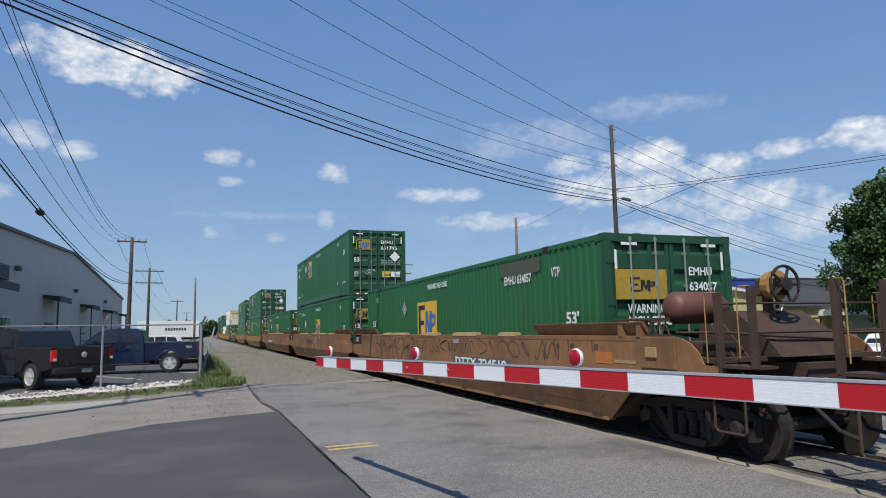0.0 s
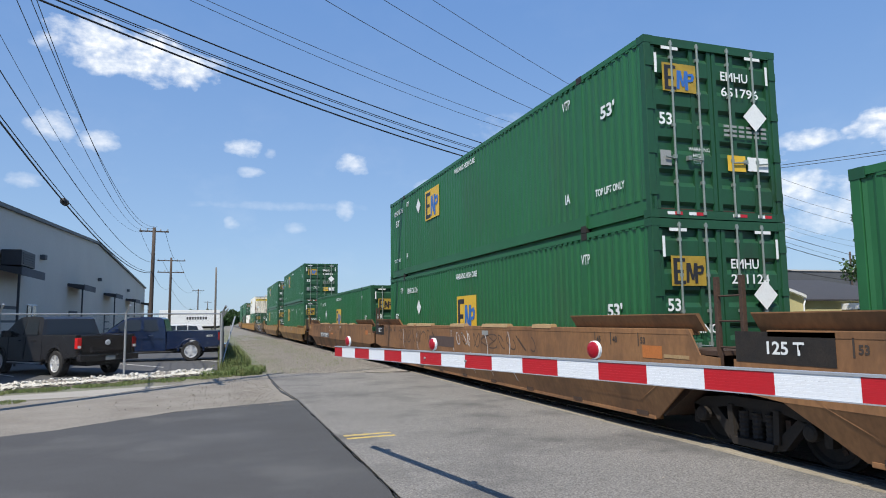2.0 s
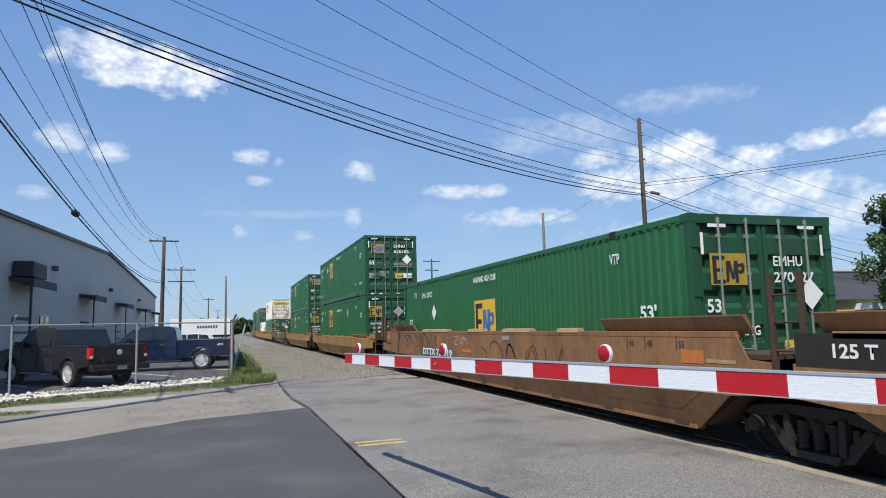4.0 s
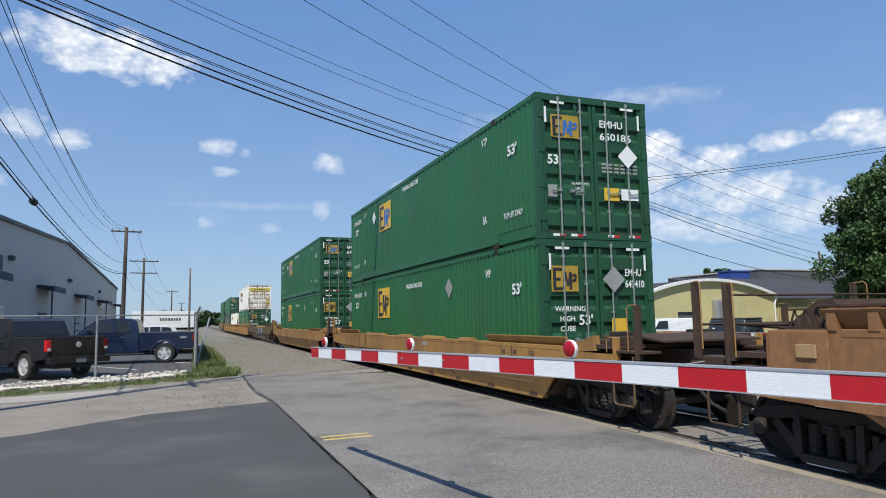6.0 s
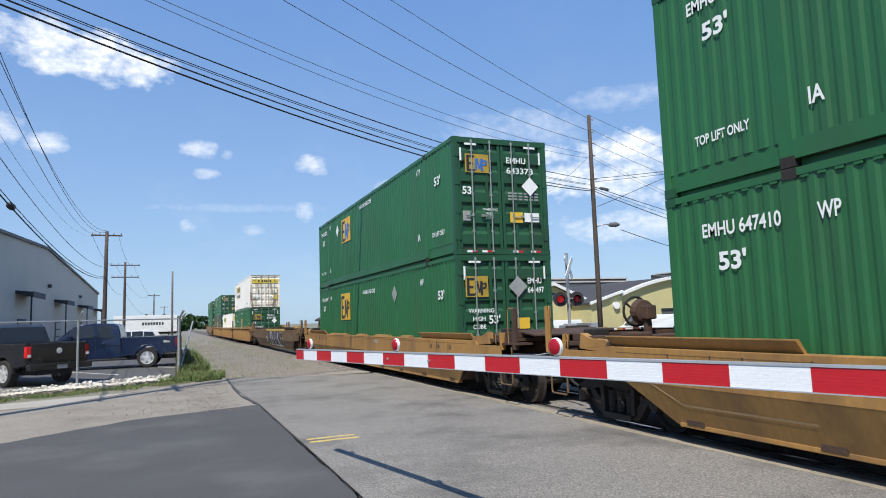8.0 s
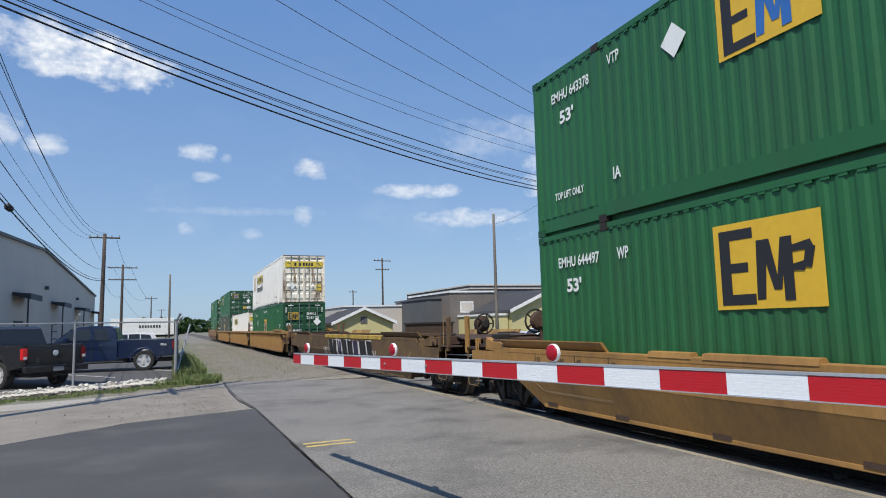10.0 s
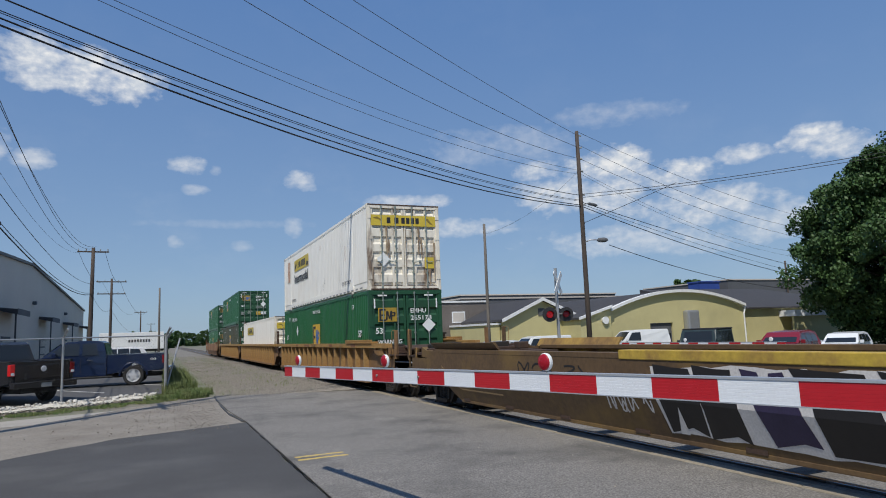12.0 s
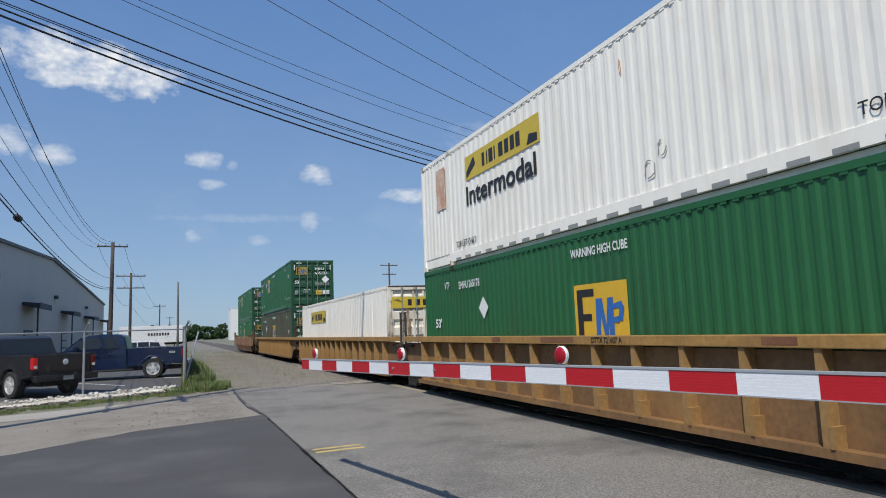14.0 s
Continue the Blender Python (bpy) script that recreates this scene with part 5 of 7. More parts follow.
            for s in (-1, 1):
                for yy in (1.48, 1.92):
                    part("ladder_stile", boxes((s * 1.40 - 0.03, s * 1.40 + 0.03, o + yy - 0.03, o + yy + 0.03, 1.0, 2.25), bevel=0.006), RUST, car)
                for z in (1.35, 1.68, 2.0):
                    bm = B()
                    tube(bm, [(s * 1.40, o + 1.48, z), (s * 1.40, o + 1.92, z)], 0.014, 6)
                    part("ladder_rung", bm, RUST, car)
    if style == "brown" and far_end == "joint":
        side_patch(car, "end_plate", L53 + 1.5, L53 + 0.1, 1.20, 1.56, GRIME, -1.530)
        write("125 T", 0.20, DECAL_WHITE, car, on_side(-1.534, L53 + 1.05, 1.31), 0.005, width=0.56)
    if style in ("brown", "tan"):
        ink = STENCIL
        for yy, tx in ((L53 - 0.15, "53"), (L53 - 0.9, "48"), (L53 - 1.4, "45"), (L53 - 2.3, "40"), (1.30, "45"), (0.83, "48"), (0.09, "53")):
            write(tx, 0.13, ink, car, on_side(-1.530, yy, top - 0.22), 0.004)
            side_patch(car, "gauge_mark", yy + 0.06, yy + 0.035, top - 0.26, top - 0.06, ink, -1.530)
        if style == "brown":
            side_patch(car, "patch", 0.04, -0.42, 1.15, 1.33, DECAL_ORANGE, -1.531)
            side_patch(car, "data_plate", -0.46, -1.0, 1.17, 1.22, GUIDE_TAN, -1.531)
        side_patch(car, "reflector", 6.4, 6.0, top - 0.2, top - 0.1, DECAL_GREY, -1.530)
    if mark and style == "brown":
        y0 = 6.25 if y < 20 else 12.95
        side_patch(car, "number_panel", y0 + 0.15, y0 - 3.1, 0.82, 1.08, DARK_WALL, -1.530)
        write(mark, 0.27, DECAL_WHITE, car, on_side(-1.534, y0, 0.86), 0.008, width=2.9)
    elif mark:
        write(mark, 0.12, DECAL_WHITE if style == "brown" else DECAL_BLACK, car, on_side(-1.532 if style != "ribbed" else -1.531, 10.6 if style == "brown" else 8.0, 1.05 if style == "brown" else 1.425), 0.003, 0.95)
    return car


def brake_gear(car, o, sg, ov, tank=False, hub=2.0):
    """Hand wheel on a stand, air tank and pipes on the end platform."""
    bm = boxes((-0.16, -0.05, *sorted((o + sg * (ov - 0.68), o + sg * (ov - 0.57))), 1.3, hub), (-0.20, 0.0, *sorted((o + sg * (ov - 0.75), o + sg * (ov - 0.36))), hub - 0.14, hub + 0.1), bevel=0.03)
    part("brake_stand", bm, RUST, car)
    bm = B()
    yy = o + sg * (ov - 0.32)
    n = 20
    tube(bm, [(-0.1 + 0.25 * math.cos(2 * math.pi * k / n), yy, hub + 0.25 * math.sin(2 * math.pi * k / n)) for k in range(n + 1)], 0.022, 6)
    wheel_rim = part("hand_brake_wheel", bm, GRIME, car, "spoked steel hand brake wheel")
    for k in range(5):
        t = 2 * math.pi * k / 5
        bm = B()
        tube(bm, [(-0.1, yy, hub), (-0.1 + 0.25 * math.cos(t), yy, hub + 0.25 * math.sin(t))], 0.02, 6)
        part("spoke", bm, GRIME, wheel_rim)
    bm = B()
    lathe(bm, [(yy - 0.05, 0.09), (yy + 0.05, 0.09)], 12, "y", 0, (-0.1, 0, hub))
    part("wheel_hub", bm, GRIME, wheel_rim)
    bm = B()
    lathe(bm, [(yy - sg * 0.28, 0.05), (yy - sg * 0.25, 0.19), (yy - sg * 0.12, 0.21), (yy - sg * 0.09, 0.08)], 16, "y", 0, (-0.1, 0, hub))
    part("brake_gear_case", bm, CHORD_DULL if tank else RUST, car, "ochre gear case" if tank else "")
    bm = B()
    for k in range(9):
        z = hub - 0.22 - 0.075 * k
        if z > 1.32:
            lathe(bm, [(-0.010, 0.014), (-0.010, 0.028), (0.010, 0.028), (0.010, 0.014)], 8, "x" if k % 2 else "y", 0, (-0.1, yy - sg * 0.15, z))
    part("brake_chain", bm, GRIME, car)
    if not tank:
        return
    bm = B()
    c = (0.1, o + sg * 1.30, 1.97)
    lathe(bm, [(-1.25, 0.06), (-1.22, 0.17), (-1.13, 0.235), (-0.4, 0.235), (-0.3, 0.17), (-0.27, 0.06)], 18, "x", 0, c)
    part("air_tank", bm, material("red_brown_tank", (0.13, 0.055, 0.04), (0.09, 0.04, 0.03), rough=0.55, scale=4, fine_amount=0.3), car, "red-brown steel air tank", smooth=True)
    bm = B()
    tube(bm, [(-0.9, o + sg * 1.0, 1.62), (-0.3, o + sg * 1.3, 1.5), (0.5, o + sg * 1.5, 1.45)], 0.03, 6)
    tube(bm, [(0.3, o + sg * 1.7, 2.0), (0.9, o + sg * 2.1, 1.3)], 0.03, 6)
    tube(bm, [(0.45, o + sg * 1.7, 1.9), (1.05, o + sg * 2.2, 1.3)], 0.03, 6)
    box(bm, -1.1, -1.0, *sorted((o + sg * 1.15, o + sg * 1.45)), 1.83, 1.9)
    box(bm, -0.45, -0.35, *sorted((o + sg * 1.15, o + sg * 1.45)), 1.83, 1.9)
    part("brake_pipe", bm, GRIME, car)
    for d in ((0.2, 1.2, *sorted((o + sg * 1.0, o + sg * 1.6)), 1.3, 1.52), (-1.2, -0.8, *sorted((o + sg * 1.5, o + sg * 1.9)), 1.3, 1.5)):
        part("valve_box", boxes(d, bevel=0.03), RUST, car)


def build_train():
    # (style, place, near end, far end, label)
    prev = well_car("brown", 9.22 - 23.5, "joint", "truck", "empty brown well car with grimy platform at its end", seed=1)
    a = well_car("brown", 9.22, "truck", "joint", "weathered brown well car with spray-painted scrawls", mark="DTTX 724519", seed=2)
    brake_gear(a, 0.0, -1, 2.72, True, 2.24)
    b = well_car("brown", 28.73, "joint", "joint", "weathered brown well car with graffiti and white marks", seed=3)
    c = well_car("brown", 48.31, "joint", "truck", "brown well car with large dark graffiti loops", mark="DTTX 724519", seed=4)
    e = well_car("tan", 71.86, "truck", "truck", "yellow-tan well car with clean painted sides", seed=5)
    f = well_car("tan", 95.36, "truck", "truck", "yellow-tan well car with a ribbed end guide", seed=6)
    x = well_car("grimy", 118.7, "truck", "truck", "empty grimy brown well car with black and white graffiti", True, seed=7)
    brake_gear(e, L53, 1, 2.64, hub=1.76)
    brake_gear(f, L53, 1, 2.64, hub=1.76)
    brake_gear(x, 0.0, -1, 2.6, hub=1.72)
    g = well_car("ribbed", 142.06, "truck", "joint", "tan ribbed well car with worn yellow top chord", mark="DTTX 721607 A", seed=8)
    h = well_car("ribbed", 161.81, "joint", "joint", "tan ribbed well car, dusty", seed=9)
    i = well_car("ribbed", 181.81, "joint", "truck", "tan ribbed well car, dusty", seed=10)
    j = well_car("brown", 205.31, "truck", "truck", "dark brown well car at the tail of the train", seed=11)
    lo, hi = 0.355, 0.355 + HIGH + 0.012
    container("green", "634057", "scuffed green corrugated container with yellow panel in a brown car", TRACK, 9.22, lo, "first")
    container("green", "261124", "green corrugated container under another green container", TRACK, 28.73, lo, "lower")
    container("green", "651796", "green corrugated container stacked on another one", TRACK, 28.73, hi, "upper")
    container("green", "270427", "single green corrugated container low in a brown well car", TRACK, 48.31, lo, "lower")
    container("green", "647410", "green corrugated container with black mark on yellow panel", TRACK, 71.86, lo, "lower_left")
    container("green", "650186", "green corrugated container stacked on another one", TRACK, 71.86, hi, "upper")
    container("green", "644497", "green corrugated container under another, in a tan well car", TRACK, 95.36, lo, "lower_left")
    container("green", "643378", "green corrugated container stacked on another one", TRACK, 95.36, hi, "upper")
    container("green", "265178", "green corrugated container under a white container", TRACK, 142.06, lo, "lower")
    container("white", "", "cream-white container with rust-streaked doors stacked on a green one", TRACK, 142.06, hi, "stacked")
    container("white", "", "white container with gold brand panel, low in a ribbed well car", TRACK, 161.81, lo - 0.08, "single")
    container("old", "264310", "faded grey-green container under a green container", TRACK, 181.81, lo, "lower")
    container("green", "655120", "green corrugated container stacked on a faded one", TRACK, 181.81, hi, "upper")
    container("green", "648215", "green corrugated container under another at the train's tail", TRACK, 205.31, lo, "lower")
    container("green", "652904", "green corrugated container stacked at the train's tail", TRACK, 205.31, hi, "upper")
    # faded strokes of an old mark on the tan car, patched places on the chord
    for k, (ya, yb) in enumerate(((5.96, 5.74), (5.46, 5.68), (5.01, 5.01), (4.36, 4.81))):
        bm = B()
        folded(bm, [(ya - 0.10, 0.40), (ya + 0.10, 0.40), (yb + 0.10, 0.72), (yb - 0.10, 0.72)], -1.529)
        part("faded_mark", bm, FADED_MARK, e)
    for ya, yb in ((4.69, 4.22), (9.59, 8.51), (11.6, 11.2), (1.5, 0.9)):
        side_patch(g, "chord_patch", ya, yb, 1.42, 1.51, FADED_MARK, -1.5285)
    # graffiti
    scribble(21, 13.5, 1.2, 1.12, 1.48, SPRAY_FADED, a, 0.036, 24)
    scribble(23, 14.0, 9.4, 0.45, 1.30, SPRAY_FADED, a, 0.05, 6)
    scribble(31, 14.2, 9.8, 1.0, 1.45, SPRAY_FADED, b, 0.035, 8)
    scribble(32, 8.3, 7.0, 1.05, 1.45, SPRAY_WHITE, b, 0.025, 3)
    scribble(33, 7.0, 3.5, 1.05, 1.42, SPRAY_FADED, b, 0.03, 7)
    scribble(41, 15.2, 10.2, 1.0, 1.5, SPRAY_FADED, c, 0.045, 9)
    scribble(42, 8.3, 3.4, 0.55, 1.35, SPRAY_FADED, c, 0.05, 5)
    scribble(43, 9.9, 8.7, 1.2, 1.45, SPRAY_WHITE, c, 0.012, 3)
    throw_up(x, 9.55, 3.3, 0.34, 1.275)
    scribble(51, 10.6, 9.6, 0.55, 0.95, SPRAY_WHITE, x, 0.03, 4)
    scribble(52, 3.3, 2.6, 0.55, 1.0, SPRAY_WHITE, x, 0.035, 3)
    scribble(53, 13.2, 10.8, 0.9, 1.2, SPRAY_BLACK, x, 0.035, 5)
    for seed, ya, yb in ((61, 13.6, 13.2), (62, 11.9, 11.7), (63, 8.6, 8.3), (64, 7.35, 7.15), (65, 6.2, 6.0), (66, 4.9, 4.75)):
        chalk_line(seed, ya, yb, b)
    side_patch(c, "patch", 9.2, 8.5, 1.02, 1.10, DECAL_ORANGE, -1.531)
    side_patch(b, "patch", 10.6, 8.4, 1.0, 1.28, material("dark_name_panel", (0.09, 0.06, 0.05), rough=0.7), -1.5295)


build_train()


# ---------------------------------------------------------------- crossing gate on the near side
def gate_lamp(parent, at):
    bm = B()
    lathe(bm, [(-0.014, 0.02), (-0.014, 0.055), (-0.008, 0.060), (0.010, 0.060), (0.016, 0.05)], 24, "x")
    lamp = part("gate_lamp", bm, WHITE_TRIM, parent, "white-rimmed red gate lamp", at)
    bm = B()
    lathe(bm, [(-0.034, 0.001), (-0.031, 0.028), (-0.023, 0.050), (-0.014, 0.0555)], 24, "x")
    part("lens", bm, RED_LENS, lamp, "red lens")
    bm = boxes((-0.010, 0.012, -0.012, 0.012, -0.075, -0.05))
    part("bracket", bm, STEEL, lamp)


def build_gate(x, y, z, heading, rise, length, back, label, lamps, lamp_h=0.132, high=0.112, pitch=0.4064):
    """A striped arm from its tip towards its mast; heading of the arm from tip to mast, degrees from +x."""
    m = Matrix.Translation((x, y, z)) @ Matrix.Rotation(radians(heading), 4, "Z") @ Matrix.Rotation(-math.atan(rise), 4, "Y")
    gate = thing("crossing_gate", label, "crossing gate", m, "crossing gates")
    s = pitch
    n = int(length / s)
    for k in range(n):
        a = -0.6 * s if k == 0 else (k - 1) * s + 0.0
        b = 0.0 if k == 0 else k * s
        bm = B()
        ribs = 7
        prof = []
        for i in range(ribs):
            z0, z1 = -high / 2 + high * i / ribs, -high / 2 + high * (i + 1) / ribs
            prof += [(-0.0192, z0), (-0.02, z0 + 0.001), (-0.02, z1 - 0.001)]
        prof += [(-0.0192, high / 2), (0.02, high / 2), (0.02, -high / 2)]
        plate(bm, prof, "x", a + 0.0005, b - 0.0005)
        part("stripe_panel", bm, RED_TAPE if k % 2 == 0 else WHITE_TAPE, gate)
    end = (n - 1) * s
    bm = boxes((-0.62 * s, end, -0.024, 0.024, high / 2, high / 2 + 0.012), (-0.62 * s, end, -0.024, 0.024, -high / 2 - 0.006, -high / 2))
    part("edge_trim", bm, ALU, gate)
    for lx in lamps:
        gate_lamp(gate, Matrix.Translation((lx, 0, lamp_h)) @ Matrix.Rotation(radians(90), 4, "Z"))
    bm = B()
    for k in range(2):
        lathe(bm, [(-0.03, 0.012), (0.03, 0.012)], 8, "y", 0, ((5 + 1.8 * k) * s + 0.1, 0, 0.0))
    part("bolt", bm, STEEL, gate)
    # mast, mechanism and counterweight past the end of the arm
    bm = boxes((end - 0.1, end + 0.9, -0.16, 0.16, -0.25, 0.25), (end + 0.9, end + 1.6, -0.2, -0.14, -0.12, 0.12), (end + 0.9, end + 1.6, 0.14, 0.2, -0.12, 0.12), (end + 1.4, end + 1.75, -0.24, 0.24, -0.22, 0.22), bevel=0.02)
    part("gate_mechanism", bm, STEEL, gate, "grey gate machine")
    base = -(z + rise * end) - back
    bm = B()
    tube(bm, [(end + 0.45, 0.0, base), (end + 0.45, 0, 0.2)], 0.07, 12)
    lathe(bm, [(base, 0.22), (base + 0.12, 0.22), (base + 0.2, 0.09)], 16, "z", 0, (end + 0.45, 0, 0))
    part("mast", bm, STEEL, gate)
    return gate


build_gate(1.501, 8.338, 1.358, -78.74, 0.00886, 8.4, 0.0, "lowered red and white striped crossing gate arm with red lamps", (0.163, 2.305, 4.51), 0.134, 0.114, 0.4145)


# ---------------------------------------------------------------- poles and wires
def wire(name, pts, r, mt, label, category="cable"):
    bm = B()
    tube(bm, pts, r, 5, 0)
    return tagged(part(name, bm, mt, smooth=True), label, category)


def sag_line(x0, y0, z0, x1, y1, a, b, s_end, n=28, s_start=0.0):
    """A hanging line over the plan line (x0,y0)-(x1,y1): z = z0 - a s + b s^2."""
    out = []
    for k in range(n + 1):
        s = s_start + (s_end - s_start) * k / n
        out.append((x0 + (x1 - x0) * s, y0 + (y1 - y0) * s, z0 - a * s + b * s * s))
    return out


def hang(p, q, sag, n=24):
    p, q = Vector(p), Vector(q)
    return [p.lerp(q, k / n) - Vector((0, 0, 4 * sag * (k / n) * (1 - k / n))) for k in range(n + 1)]


def utility_pole(x, y, h, r, mt, label, arms=(), lean=(0, 0), base=0.0):
    pole = thing("utility_pole", label, "utility pole", pose(x, y, base), "utility poles")
    bm = B()
    tube(bm, [(lean[0] * t, lean[1] * t, -0.4 + (h + 0.4) * t) for t in (0, 0.33, 0.66, 1)], r, 12, 0, r * 0.68)
    part("pole_shaft", bm, mt, pole, smooth=True)
    for z, half, ang in arms:
        c, s = math.cos(radians(ang)), math.sin(radians(ang))
        bm = boxes((-half, half, -0.05, 0.05, -0.06, 0.06), bevel=0.008)
        arm = part("crossarm", bm, mt, pole, at=pose(lean[0] * z / h, lean[1] * z / h, z, 0, 0, ang))
        for k in (-0.92, -0.45, 0.45, 0.92):
            bm = B()
            lathe(bm, [(0.06, 0.02), (0.12, 0.05), (0.17, 0.035), (0.22, 0.05), (0.25, 0.02)], 10, "z", 0, (k * half, 0, 0))
            part("insulator", bm, DECAL_GREY, arm)
    return pole


PR = (22.98, 32.74)
main_pole = utility_pole(PR[0], PR[1], 13.75, 0.16, POLE_WOOD, "tall weathered wooden utility pole with a street lamp", base=-0.15)
for z in (13.5, 12.75, 12.05, 11.3, 9.85, 9.25):
    bm = B()
    lathe(bm, [(0.0, 0.03), (0.06, 0.06), (0.11, 0.04), (0.16, 0.06), (0.2, 0.02)], 10, "x", 0, (0.1, 0, z))
    tube(bm, [(0, 0, z), (0.12, 0, z)], 0.02, 6)
    part("insulator", bm, DECAL_GREY, main_pole)
bm = B()
tube(bm, [(0, 0, 6.95), (0.35, -0.2, 7.1), (0.75, -0.42, 7.08)], 0.035, 8)
part("lamp_arm", bm, STEEL, main_pole, smooth=True)
bm = B()
lathe(bm, [(0.0, 0.05), (0.1, 0.13), (0.45, 0.15), (0.62, 0.08), (0.66, 0.02)], 14, "x", 0, (0, 0, 0))
part("lamp_head", bm, DARK_WALL, main_pole, "grey street lamp head", Matrix.Translation((0.68, -0.38, 7.06)) @ Matrix.Rotation(radians(-25), 4, "Z"))
bm = B()
lathe(bm, [(0.0, 0.03), (0.08, 0.09), (0.5, 0.09), (0.6, 0.03)], 12, "x", 0, (0, 0, 0))
part("splice_case", bm, DARK_WALL, main_pole, at=Matrix.Translation((0.35, -0.15, 9.3)) @ Matrix.Rotation(radians(-25), 4, "Z") @ Matrix.Rotation(radians(14), 4, "Y"))

utility_pole(20.2, 40.2, 9.3, 0.125, POLE_GREY, "plain grey wooden pole behind the rails", base=-0.2)
utility_pole(-5.5, 63.0, 10.1, 0.20, POLE_WOOD, "wooden utility pole with a crossarm beside the warehouse", ((9.75, 1.2, 4),), (0.1, 0))
utility_pole(-5.8, 92.0, 10.1, 0.19, POLE_WOOD, "wooden utility pole with two crossarms", ((9.7, 1.7, 4), (8.2, 1.6, 4)), (0.05, 0))
utility_pole(-0.28, 102.0, 9.7, 0.17, POLE_GREY, "plain weathered pole beside the line", ())
utility_pole(-4.3, 165.0, 9.5, 0.17, POLE_WOOD, "far wooden utility pole with crossarm", ((9.1, 1.3, 4),))
utility_pole(-3.4, 260.0, 9.5, 0.17, POLE_WOOD, "far wooden utility pole with crossarm", ((9.1, 1.3, 4),))
utility_pole(30.5, 100.0, 12.2, 0.18, POLE_WOOD, "wooden utility pole with transformers behind the line", ((11.8, 1.5, 10), (10.4, 1.2, 10)))
utility_pole(34.0, 132.0, 9.0, 0.16, POLE_WOOD, "short far utility pole", ((8.6, 0.9, 10),))
utility_pole(-5.05, 15.4, 15.4, 0.19, POLE_WOOD, "tall wooden utility pole beside the pavement", ((14.6, 1.2, 60), (11.0, 1.2, 95)))
utility_pole(61.4, 43.0, 12.0, 0.17, POLE_WOOD, "wooden utility pole behind the tree", base=-0.8)
utility_pole(76.2, 63.4, 10.4, 0.17, POLE_WOOD, "short wooden service pole by the roofs", base=-0.7)
QX, QY = -2.5, 17.0
for z0, a, b in ((13.38, -0.05, 1.5), (12.63, 1.43, 2.74), (11.93, 3.03, 3.91)):
    wire("power_line", sag_line(PR[0], PR[1], z0, QX, QY, a, b, 1.1), 0.012, WIRE_THIN, "thin bare overhead power line")
for z0, a, b in ((11.19, 3.12, 2.45), (10.96, 3.68, 3.08)):
    wire("power_line", sag_line(PR[0], PR[1], z0, QX, QY, a, b, 1.1), 0.009, WIRE_THIN, "thin bare overhead power line")
for z0, a, b, r in ((9.66, 2.61, 2.34, 0.020), (9.36, 2.59, 2.32, 0.013), (9.30, 2.61, 2.35, 0.011), (9.07, 2.62, 2.46, 0.022), (8.98, 3.03, 2.79, 0.026)):
    wire("overhead_cable", sag_line(PR[0], PR[1], z0, QX, QY, a, b, 1.1), r, WIRE, "black overhead communication cable")

# east of the main pole
far_e = (61.4, 43.0)
for z0, a, b in ((13.61, 6.7, 3.68), (12.8, 8.2, 5.2), (11.95, 7.42, 4.18), (11.18, 10.06, 6.82), (11.01, 10.3, 6.6)):
    wire("power_line", sag_line(*PR, z0, *far_e, a, b, 1.0), 0.012 if a < 9 else 0.008, WIRE_THIN, "thin overhead power line")
for z0, a, b, r in ((9.26, 5.41, 1.46, 0.020), (9.0, 7.2, 2.9, 0.024), (9.14, 6.34, 2.0, 0.012)):
    wire("overhead_cable", sag_line(*PR, z0, *far_e, a, b, 1.0), r, WIRE, "black overhead communication cable")
wire("overhead_cable", sag_line(PR[0], PR[1], 7.24, *far_e, 7.91, 5.36, 1.0, s_start=0.06), 0.022, WIRE, "black overhead cable under the lamp")
wire("overhead_cable", sag_line(*PR, 9.72, 33.5, 14.5, 1.55, 1.35, 1.0), 0.016, WIRE, "black overhead cable across the road")
wire("overhead_cable", sag_line(*PR, 9.52, 33.5, 14.5, 1.25, 0.95, 1.0), 0.014, WIRE, "black overhead cable across the road")
utility_pole(33.5, 14.5, 9.9, 0.17, POLE_WOOD, "wooden utility pole across the road", base=-0.4)
wire("overhead_cable", hang((PR[0], PR[1], 7.95), (25.8, 27.8, 9.48), 0.02), 0.016, WIRE, "black guy wire to a cable")
wire("power_line", hang((PR[0], PR[1], 11.2), (20.2, 40.2, 8.4), 0.6), 0.008, WIRE_THIN, "thin overhead service line")
# along the west side
LX, LY = -5.5, 63.0
for x0, z0, a, b, r, mt in ((0.0, 6.13, 4.56, 5.55, 0.024, WIRE), (0.0, 6.24, 4.30, 5.28, 0.014, WIRE), (0.0, 7.04, 4.37, 5.56, 0.014, WIRE_THIN), (-1.1, 9.9, 5.6, 6.7, 0.012, WIRE_THIN),
                            (0.1, 10.19, 8.14, 9.77, 0.012, WIRE_THIN), (0.3, 10.2, 10.6, 13.2, 0.012, WIRE_THIN), (-0.5, 9.83, 9.34, 8.78, 0.007, WIRE_THIN)):
    wire("overhead_cable" if mt is WIRE else "power_line", sag_line(LX + x0, LY, z0, -4.5, 8.0, a, b, 0.868), r, mt, "black overhead cable beside the warehouse" if mt is WIRE else "thin overhead power line")
bm = B()
lathe(bm, [(-0.22, 0.03), (-0.16, 0.11), (0.16, 0.11), (0.22, 0.03)], 12, "y")
tagged(part("splice_case", bm, WIRE, at=pose(-4.79, 24.2, 5.70)), "black cable splice case hanging on the overhead cable", "splice case")
